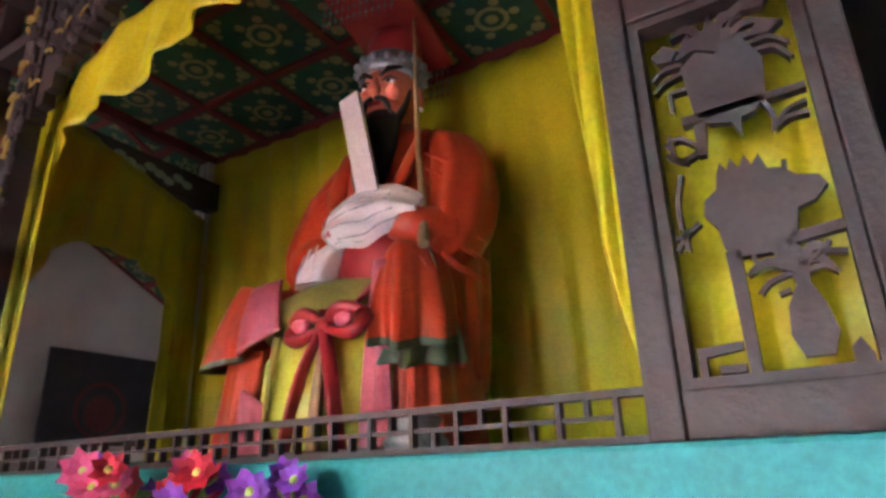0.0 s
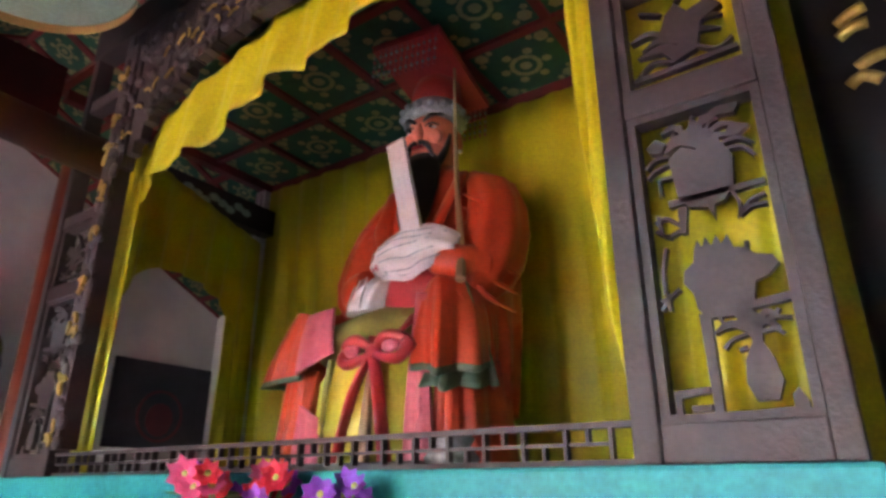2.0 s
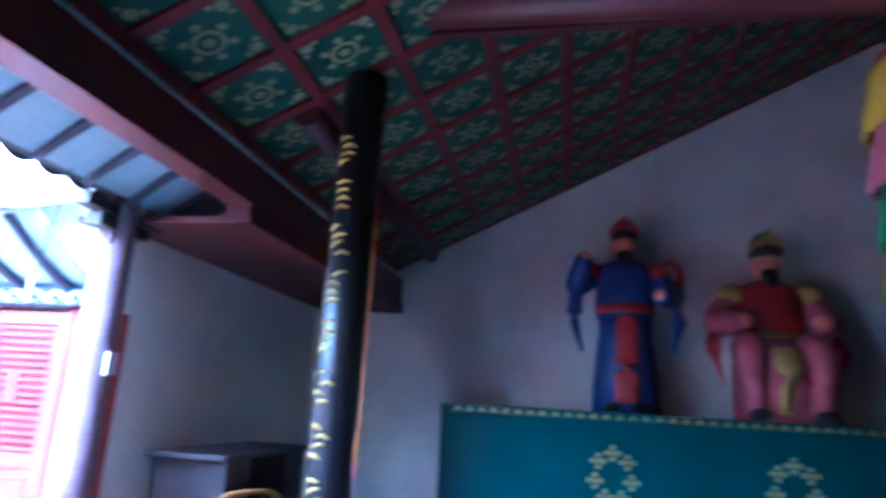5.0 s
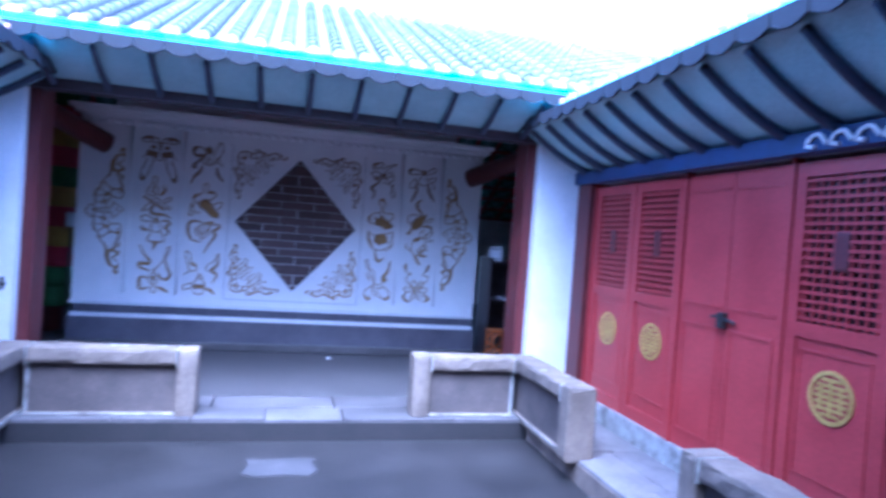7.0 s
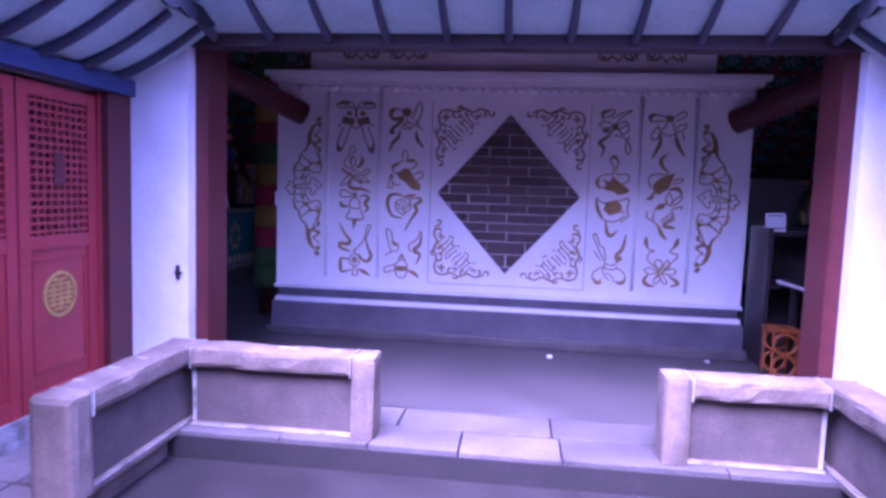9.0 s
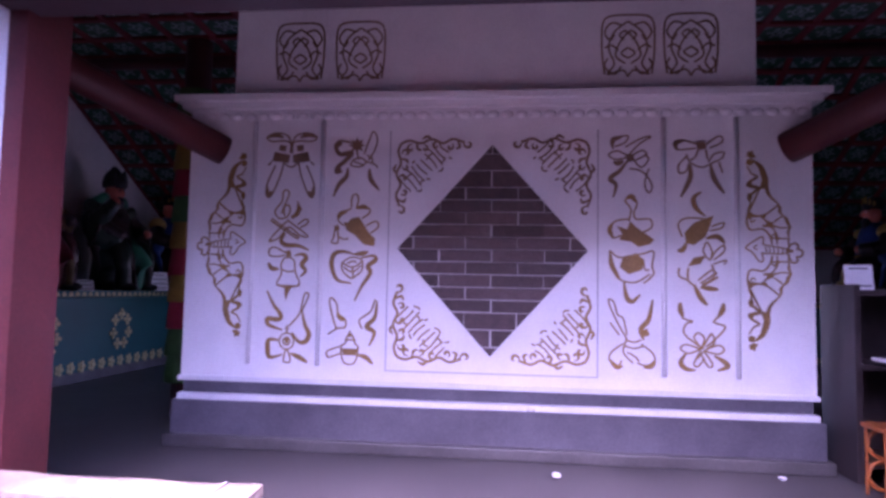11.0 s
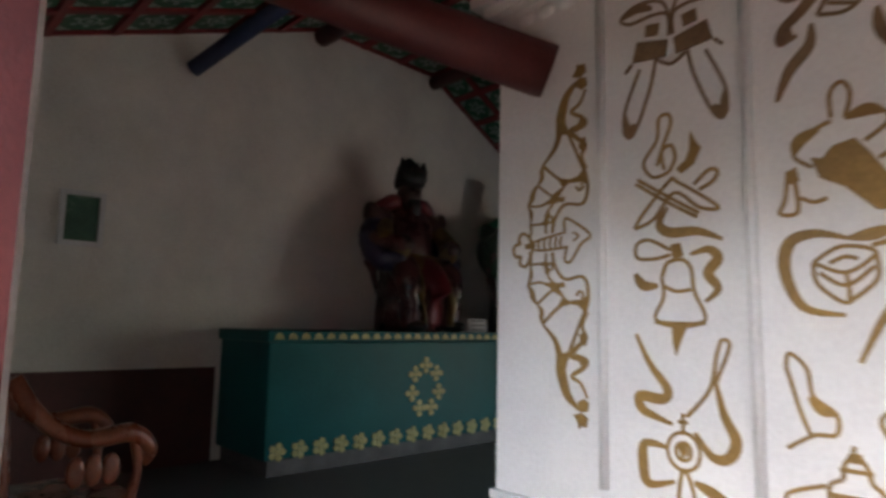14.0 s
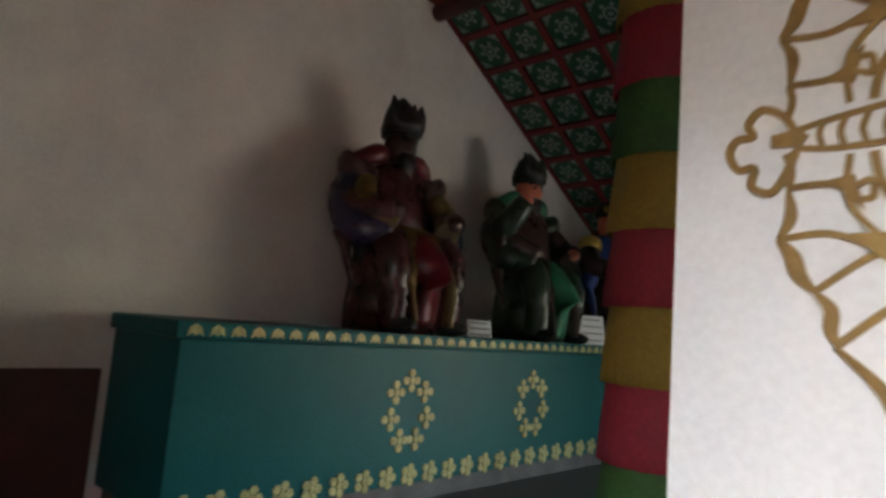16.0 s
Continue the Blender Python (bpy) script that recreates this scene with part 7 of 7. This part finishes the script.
    for jj in range(15):
        t = jj / 14
        row = []
        for ii in range(25):
            u = ii / 24
            top = 2.765 + .105 * math.sin(math.pi * min(1, u * .95 + .04)) ** .7
            low = 2.575 - .045 * math.sin(math.pi * u) + .06 * u + .012 * math.sin(9 * u)
            zz = top + (low - top) * t
            yy = .395 + .115 * math.sin(math.pi * (.1 + .62 * t)) - .07 * (2 * u - 1) ** 4 + .011 * math.sin(14 * t - 7 * u) * math.sin(math.pi * t) + .008 * math.sin(17 * u + 3 * t)
            row.append(bm.verts.new((.12 - .53 * u + .02 * math.sin(5 * t) * (1 - u), yy, zz)))
        g.append(row)
    back = [[bm.verts.new(v.co - Vector((0, .015, 0))) for v in row] for row in g]
    for sheet in (g, back):
        for jj in range(14):
            for ii in range(24):
                f = bm.faces.new((sheet[jj][ii], sheet[jj][ii + 1], sheet[jj + 1][ii + 1], sheet[jj + 1][ii]))
                f.material_index, f.smooth = 5, True
    for jj in range(14):
        for ii in (0, 24):
            bm.faces.new((g[jj][ii], back[jj][ii], back[jj + 1][ii], g[jj + 1][ii])).material_index = 9
    for line in ([v.co + Vector((0, .006, .025)) for v in g[14]], [v.co + Vector((0, .006, 0)) for v in [r[1] for r in g]]):
        tube(bm, line[::3], .004, 4, 9, smooth=2)
    for u, zz in ((.16, 2.64), (.2, 2.66), (.8, 2.72), (.84, 2.69), (.78, 2.68), (.42, 2.7)):
        for q in range(3):
            blob(bm, (.13 - .5 * u + .012 * q, .487, zz + .012 * (q % 2)), (.009, .006, .009), 2, 6, 4)
    blob(bm, (-.12, .36, 2.76), (.15, .08, .07), 5, 18, 12)
    for row in (2, 4, 6, 9, 12):
        tube(bm, [g[row][q].co + Vector((0, .002, 0)) for q in range(2 + row // 4, 23, 4)], .0045, 5, 9, smooth=3)
    for q in range(4):
        tube(bm, [(.10 + .035 * q, .505 - .012 * q, 2.60), (.115 + .04 * q, .525 - .014 * q, 2.50), (.13 + .045 * q, .528 - .02 * q, 2.425)], [.004, .006, .007], 6, 9 if q % 2 else 5)
    # inner white cuff below the cloth
    loft(bm, [(.17, .43, 2.42, .10, .10), (.16, .43, 2.48, .095, .09), (.11, .43, 2.55, .08, .08), (.06, .4, 2.62, .05, .05)], 30, 5, fold=0.1, folds=6)
    # tablet
    t = pose(-.15, .44, 2.81, 2, 14, 0)
    vs = box(bm, -.06, .06, -.014, .014, 0, .63, 5)
    for v in vs:
        v.co = t @ v.co
    # bow and ribbons on the lap
    bx0, by0, bz0 = -.11, .66, 2.15
    blob(bm, (bx0, by0 + .02, bz0), (.04, .035, .035), 1, 12, 8)
    for k in (-1, 1):
        tube(bm, [(bx0, by0, bz0), (bx0 + k * .09, by0 + .03, bz0 + .06), (bx0 + k * .18, by0 - .01, bz0 + .03), (bx0 + k * .15, by0 + .03, bz0 - .05), (bx0, by0 + .02, bz0 - .01)], [.02, .042, .046, .04, .02], 12, 1, flat=.7)
        blob(bm, (bx0 + k * .115, by0 + .035, bz0 + .012), (.05, .022, .034), 2, 12, 8)
        tube(bm, [(bx0, by0 + .02, bz0), (bx0 + k * .08 + .02, by0 + .04, 1.95), (bx0 + k * .15 + .03, by0 + .05, 1.62)], [.03, .04, .045], 8, 1, flat=.4)
        tube(bm, [(bx0 + k * .02, by0 - .02, bz0 + .02), (bx0 + k * .1, by0 - .12, 2.3), (bx0 + k * .05, by0 - .25, 2.4)], [.03, .03, .02], 8, 1, flat=.4)
    tube(bm, [(bx0 + .01, by0 + .01, 2.1), (bx0 + .02, by0 + .02, 1.92), (bx0 + .03, by0 + .03, 1.62)], [.04, .08, .11], 12, 10, flat=.3)
    tube(bm, [(.17, .66, 2.14), (.18, .685, 1.9), (.18, .685, 1.62)], [.02, .014, .012], 6, 7)
    # head, turned a little to one side
    n0 = len(bm.verts)
    blob(bm, (0, .06, 3.58), (.165, .18, .225), 3, 24, 16)
    blob(bm, (0, .1, 3.47), (.135, .14, .13), 3, 18, 12)
    blob(bm, (0, .245, 3.56), (.032, .04, .055), 3, 12, 8)
    tube(bm, [(0, .235, 3.63), (0, .262, 3.56), (0, .262, 3.535)], [.016, .026, .03], 8, 3)
    for k in (-1, 1):
        blob(bm, (k * .085, .195, 3.545), (.05, .04, .05), 3, 12, 8)
        blob(bm, (k * .165, .03, 3.57), (.025, .045, .075), 3, 10, 8)
        blob(bm, (k * .185, .05, 3.49), .016, 5, 8, 6)
        blob(bm, (k * .072, .206, 3.606), (.03, .018, .009), 5, 12, 8)
        blob(bm, (k * .072, .226, 3.608), (.014, .008, .013), 4, 8, 6)
        tube(bm, [(k * .035, .232, 3.612), (k * .075, .23, 3.628), (k * .115, .2, 3.618)], .006, 5, 4)
        tube(bm, [(k * .025, .236, 3.645), (k * .075, .236, 3.675), (k * .14, .18, 3.70)], [.009, .016, .005], 6, 4)
        tube(bm, [(k * .01, .262, 3.49), (k * .06, .25, 3.47), (k * .085, .22, 3.40)], [.016, .018, .01], 6, 4)
        tube(bm, [(k * .15, .12, 3.58), (k * .14, .16, 3.46), (k * .1, .19, 3.36)], [.01, .02, .03], 8, 4)
    tube(bm, [(-.035, .252, 3.462), (0, .262, 3.458), (.035, .252, 3.462)], .011, 6, 1)
    loft(bm, [(0, .17, 3.43, .09, .07), (0, .2, 3.36, .125, .075), (0, .24, 3.2, .125, .075), (0, .29, 3.02, .105, .06), (0, .32, 2.88, .06, .04), (0, .33, 2.82, .02, .015)], 22, 4, fold=0.03, folds=9)
    # crown band, cap and board with bead strings
    loft(bm, [(0, .04, 3.70, .182, .2), (0, .04, 3.74, .2, .215), (0, .03, 3.8, .2, .215), (0, .02, 3.84, .18, .19)], 28, 9, fold=0.03, folds=14)
    for q in range(16):
        a = q * .3927
        blob(bm, (.2 * math.cos(a), .04 + .215 * math.sin(a), 3.77), (.025, .025, .03), 9, 8, 6)
    loft(bm, [(0, .02, 3.82, .17, .18), (0, .0, 3.98, .16, .17), (0, -.02, 4.06, .14, .15)], 24, 8)
    t = pose(0, .02, 4.06, 6, 0, 0)
    for v in box(bm, -.23, .23, -.36, .42, 0, .03, 8):
        v.co = t @ v.co
    for v in box(bm, -.235, .235, -.365, .425, .03, .045, 1):
        v.co = t @ v.co
    for row, y0, n in (("front", .41, 12), ("back", -.35, 12)):
        for q in range(n):
            x = -.21 + .42 * q / (n - 1)
            for b in range(7):
                p = t @ Vector((x, y0, -.015 - .036 * b))
                blob(bm, p, (.009, .009, .013), 9 if b % 2 else 2, 6, 5)
    bm.verts.ensure_lookup_table()
    turned = Matrix.Translation((0, .04, 0)) @ Matrix.Rotation(radians(8), 4, "Z") @ Matrix.Translation((0, -.04, 0))
    for i in range(n0, len(bm.verts)):
        bm.verts[i].co = turned @ bm.verts[i].co
    for k in (-1,):
        tube(bm, [(k * .2, .1, 4.05), (k * .215, .12, 3.6), (k * .29, .22, 3.12), (k * .40, .36, 2.75), (k * .455, .45, 2.5)], [.008, .012, .016, .02, .028], 7, 10)
    return lone("deity_statue", bm, mats, "large painted seated deity statue in orange-red robes holding a white tablet", "statue", m=pose(.15, -13.55, 0))
deity()
bm = B()
loft(bm, [(-.715, -12.4, 1.601, .07, .07), (-.715, -12.4, 1.64, .09, .09), (-.715, -12.4, 1.68, .06, .06), (-.715, -12.4, 1.70, .075, .075), (-.715, -12.4, 1.72, .04, .04)], 18)
lone("porcelain_censer", bm, SILVER, "grey-white porcelain censer inside the shrine rail", "censer")
bm = B()
box(bm, -.55, .85, -13.0, -12.45, 1.601, 1.64, bevel=.01)
lone("shrine_shelf", bm, DARKWOOD, "dark low shelf before the statue", "shelf")

# framed dark picture on the wall of the side bay, and its wall
slab("wall_side_bay", PLASTER, "pale plaster wall at the back of the side bay", "wall", (2.9, 6.199, -16.6, -16.4, 0, 4.6))
root = thing("wall_picture", "dark framed picture with a red round figure on the wall", "picture", m=pose(6.17, -15.66, 2.65, 0, 0, -90))
bm = B()
box(bm, -.72, .72, -.02, .02, -.62, .5, bevel=.008)
part("board", bm, mat("dark_slate_picture", (0.05, 0.05, 0.06), (0.03, 0.03, 0.035), 0.6), root)
bm = B()
for k in range(22):
    a, b = 6.283 * k / 22, 6.283 * (k + 1) / 22
    poly(bm, [(R * math.cos(t), -.2 + R * math.sin(t)) for R, t in ((.3, a), (.34, a), (.34, b), (.3, b))], lambda u, v, h: Vector((u, -.021 - h, v)))
poly(bm, [(.2 * math.cos(k * .5), -.25 + .22 * math.sin(k * .5)) for k in range(12)], lambda u, v, h: Vector((u, -.021 - h, v)))
part("figure", bm, mat("faded_red_figure", (0.16, 0.03, 0.035), None, 0.6), root)

# couplet board beside the shrine, dark with gilt writing
for s in (-1,):
    root = thing("couplet_board", "tall black board with gilt illegible writing beside the shrine", "sign", "", pose(s * 2.06, -12.73, 0))
    bm = B()
    tube(bm, [(0, 0, 0), (0, 0, 2.4), (0, 0, 4.8)], .17, 26, smooth=1)
    part("shaft", bm, BLACK, root)
    for k in range(11):
        bm = B()
        for q in range(5):
            a = 1.57 + rng.uniform(-.55, .35)
            z = 1.6 + .3 * k + .045 * q
            tube(bm, [(.172 * math.cos(a), .172 * math.sin(a), z), (.175 * math.cos(a + .22), .175 * math.sin(a + .22), z + .015), (.172 * math.cos(a + .45), .172 * math.sin(a + .45), z + rng.uniform(-.03, .03))], .02, 5, smooth=2)
        part("gilt_stroke", bm, GOLD, root, "illegible gilt stroke")

# ---- altar table with its offerings ----
root = thing("altar_table", "dark red altar table in front of the shrine", "table")
bm = B()
box(bm, -1.5, 1.35, -12.12, -11.2, 1.06, 1.12, bevel=.012)
part("tabletop", bm, MAROON, root)
for x in (-1.42, 1.27):
    for y in (-11.92, -11.26):
        bm = B()
        box(bm, x - .04, x + .04, y - .04, y + .04, 0, 1.059)
        part("leg", bm, MAROON, root)
bm = B()
box(bm, -1.46, 1.31, -11.24, -11.21, .9, 1.059)
part("apron", bm, MAROON, root)
root = thing("merit_box", "dark red box with a slanting top on the altar table", "box")
bm = B()
v = [bm.verts.new(p) for p in ((.05, -11.62, 1.12), (.95, -11.62, 1.12), (.95, -11.3, 1.12), (.05, -11.3, 1.12), (.05, -11.62, 1.5), (.95, -11.62, 1.5), (.95, -11.3, 1.28), (.05, -11.3, 1.28))]
for f in ((0, 3, 2, 1), (4, 5, 6, 7), (0, 1, 5, 4), (1, 2, 6, 5), (2, 3, 7, 6), (3, 0, 4, 7)):
    bm.faces.new([v[i] for i in f])
bmesh.ops.bevel(bm, geom=bm.edges[:], offset=.012, segments=2, affect="EDGES")
part("body", bm, mat("dark_red_velvet", (0.125, 0.007, 0.014), (0.08, 0.005, 0.009), 0.75, scale=8), root)
bm = B()
for k in range(9):
    blob(bm, (.98, -11.6 + .035 * k, 1.18 + .03 * (k % 3)), (.02, .02, .05), 0, 7, 5)
part("side_trim", bm, IVORY, root, "pale carved side trim")
root = board("notice_stand", .34, .33, .05, -11.7, 1.12, 229, -18, "white printed notice on a small stand on the altar table", 5)

def petal_flower(bm, c, r, mi, n=6):
    c = Vector(c)
    tilt = Vector((-.5 + rng.uniform(-.5, .5), .8, .35 + rng.uniform(-.4, .4))).to_track_quat("Z", "Y").to_matrix()
    for layer in range(2):
        for k in range(n):
            a = 6.283 * (k + .5 * layer) / n
            d = tilt @ Vector((math.cos(a), math.sin(a), .45 + .5 * layer))
            sd = tilt @ Vector((-math.sin(a), math.cos(a), 0))
            q = r * (1 - .35 * layer)
            p = [c, c + d * q * .55 + sd * q * .36, c + d * q, c + d * q * .55 - sd * q * .36]
            bm.faces.new([bm.verts.new(x) for x in p]).material_index = mi
            p2 = [x - tilt @ Vector((0, 0, .004)) for x in p]
            bm.faces.new([bm.verts.new(x) for x in p2[::-1]]).material_index = mi

PURPLE = mat("purple_silk_petal", (0.28, 0.06, 0.50), (0.2, 0.04, 0.38), 0.6, scale=12)
ROSE = mat("pink_silk_petal", (0.70, 0.10, 0.24), (0.58, 0.06, 0.16), 0.6, scale=12)
SCARLET = mat("red_silk_petal", (0.60, 0.015, 0.04), (0.45, 0.01, 0.03), 0.6, scale=12)
LEAF = mat("green_silk_leaf", (0.17, 0.42, 0.12), (0.07, 0.25, 0.06), 0.6, scale=12)
LIMEP = mat("lime_silk_bud", (0.42, 0.55, 0.12), None, 0.6, scale=12)

def bouquet(x, y, z, label, spread, height, colours, count):
    root = thing("silk_flowers", label, "flowers", "altar flowers", pose(x, y, z))
    bm = B()
    loft(bm, [(0, 0, 0, .05, .05), (0, 0, .06, .07, .07), (0, 0, .13, .06, .06), (0, 0, .16, .045, .045), (0, 0, .18, .055, .055)], 18)
    part("vase", bm, mat("gilt_vase_" + str(len(label)), (0.5, 0.32, 0.08), (0.4, 0.08, 0.05), 0.3, scale=9), root)
    for ci, c in enumerate(colours):
        for k in range(count[ci]):
            a, rr = rng.uniform(0, 6.283), spread * math.sqrt(rng.random())
            h = height * rng.uniform(.55, 1.0)
            px = (rr * math.cos(a), rr * math.sin(a) * .7, h)
            bm = B()
            petal_flower(bm, px, rng.uniform(.04, .058), 0, 7)
            blob(bm, px, .014, 1, 6, 5)
            part("flower", bm, [c, LIMEP], root)
            bm = B()
            tube(bm, [(0, 0, .15), (px[0] * .5, px[1] * .5, h * .6), px], .004, 5, smooth=3)
            part("stem", bm, LEAF, root)
    for k in range(34):
        a, rr, h = rng.uniform(0, 6.283), spread * rng.uniform(.3, 1.05), height * rng.uniform(.35, .85)
        bm = B()
        d = Vector((math.cos(a), math.sin(a) * .7, .25)).normalized()
        sd = Vector((-math.sin(a), math.cos(a), .1))
        c = Vector((rr * math.cos(a), rr * math.sin(a) * .7, h))
        p = [c - d * .05, c + sd * .042, c + d * .07 + Vector((0, 0, -.012)), c - sd * .042]
        bm.faces.new([bm.verts.new(q) for q in p])
        bm.faces.new([bm.verts.new(q - Vector((0, 0, .003))) for q in p[::-1]])
        part("leaf", bm, LEAF, root)
    return root
bouquet(-.2, -11.98, 1.1201, "red, pink and purple silk flowers in a gilt vase", .2, .5, [SCARLET, ROSE, PURPLE], [14, 12, 6])
bouquet(-.63, -11.98, 1.1201, "purple silk flowers in a vase on the altar table", .08, .47, [PURPLE], [14])
root = thing("incense_drum", "maroon round drum with gilt marks on the altar table", "drum", m=pose(-1.2, -11.72, 1.1))
bm = B()
tube(bm, [(0, -.25, .17), (0, 0, .17), (0, .1, .17)], .15, 28, smooth=1)
part("body", bm, mat("maroon_lacquer", (0.16, 0.012, 0.03), None, 0.3), root)
for k in range(7):
    bm = B()
    strip(bm, [(-.08 + .025 * k, -.05 + rng.uniform(-.03, .03)), (-.07 + .025 * k, .0), (-.08 + .025 * k, .05)], .012, lambda u, v, h: Vector((u, .101 + h, .17 + v)), n=3)
    part("gilt_mark", bm, GOLD, root)
for k in range(4):
    root = thing("gilt_cup", "small gilt offering cup on the altar table", "cup", "offering cups", pose(-.75 + .16 * k - (.5 if k > 1 else 0), -11.55, 1.12))
    bm = B()
    loft(bm, [(0, 0, 0, .025, .025), (0, 0, .03, .018, .018), (0, 0, .1, .045, .045), (0, 0, .16, .05, .05)], 14)
    part("bowl", bm, GOLD, root)

# ---- dressed columns, beams and side statues of the shrine hall ----
for s in (1, -1):
    dressed = skirt_post("dressed_column", s * 2.47, -11.2, 0.47, 0.2, 3.43, ["gold", "pink", "green", "yellow", "red", "yellow", "pink", "mint"], 0.294, "thick column dressed in pleated cloth tiers of many colours", 0.05, 80, 0.55, 0.22)
    bm = B()
    cyl(bm, 0, 0, 3.43, 3.53, 0.40, 40)
    part("top_band", bm, SKIRTS["red"], dressed, "red cloth band round the top")
    round_beam("beam_tie_shrine_" + ("east" if s > 0 else "west"), (s * 2.42, -7.4, 3.95), (s * 1.75, -12.3, 3.42), 0.12, MAROON, "dark red round tie beam above the dressed column")
    slab("beam_panel_" + ("east" if s > 0 else "west"), MAROON, "dark red painted board above the tie beam", "beam", (*sorted((s * 2.36, s * 2.42)), -12.2, -8.0, 3.72, 4.3))
    side_platform(s, 6.19, 5.3, -8.0, -13.4, 0.55, 1.62, "long dark teal platform with gold blossoms in the shrine hall", (0.8, 1.5))
    guardian(s * 5.72, -9.75, 1.62, s * 90, [BLUECLOTH, ROBERED, FACE, BEARD, SKIRTS["red"], BLUECLOTH], "standing guardian statue in blue and red robes", False, 0.95, 1)
    guardian(s * 5.72, -11.1, 1.62, s * 90, [PINK, GOLD, FACE, BEARD, IVORY, ROBERED], "seated guardian statue in faded red robes", True, 1.05)
    guardian(s * 5.72, -12.9, 1.62, s * 90, [DARKBLUE, BLUECLOTH, DARKROBE, BEARD, OLIVE, BLUECLOTH], "standing dark-faced guardian statue in blue robes", False, 0.93)
    bm = B()
    tube(bm, [(s * 5.25, -13.55, 0), (s * 5.25, -13.55, 2), (s * 5.25, -13.55, 5.0)], .11, 18, smooth=1)
    setting("column_red_" + ("east" if s > 0 else "west"), bm, mat("orange_red_column_" + ("e" if s > 0 else "w"), (0.40, 0.07, 0.025), (0.3, 0.045, 0.02), 0.4, scale=3), "orange-red round column by the side platform", "column")
# round embroidered canopy above the altar
root = thing("altar_canopy", "pale green round fringed canopy hung above the altar", "canopy", m=pose(.95, -11.35, 3.84))
bm = B()
loft(bm, [(0, 0, .0, .52, .52), (0, 0, .1, .5, .5), (0, 0, .34, .47, .47), (0, 0, .38, .1, .1)], 60, 0, fold=0.012, folds=30)
part("drum_cloth", bm, mat("pale_green_canopy_cloth", (0.30, 0.42, 0.33), (0.22, 0.33, 0.25), 0.6, scale=5), root)
bm = B()
loft(bm, [(0, 0, -.05, .525, .525), (0, 0, .01, .53, .53)], 80, 0, False, fold=0.02, folds=40)
part("fringe", bm, GOLDLINE, root, "tan fringe")
bm = B()
tube(bm, [(0, 0, .36), (0, 0, .9), (0, 0, 1.5)], .012, 6, smooth=1)
part("hanger", bm, METAL, root)
# cloth rolls hung by the beam
for k, c in enumerate(("dimgreen", "dimgold", "dimgold", "dimgreen")):
    drape("hanging_cloth", [(2.0, -10.1 - .35 * k), (2.02, -10.25 - .35 * k), (2.0, -10.4 - .35 * k)], lambda s: 3.75, lambda s: 4.15, "dark-toned cloth hung in dim folds above the tie beam", .015, 3, 8, SKIRTS[c], 30)
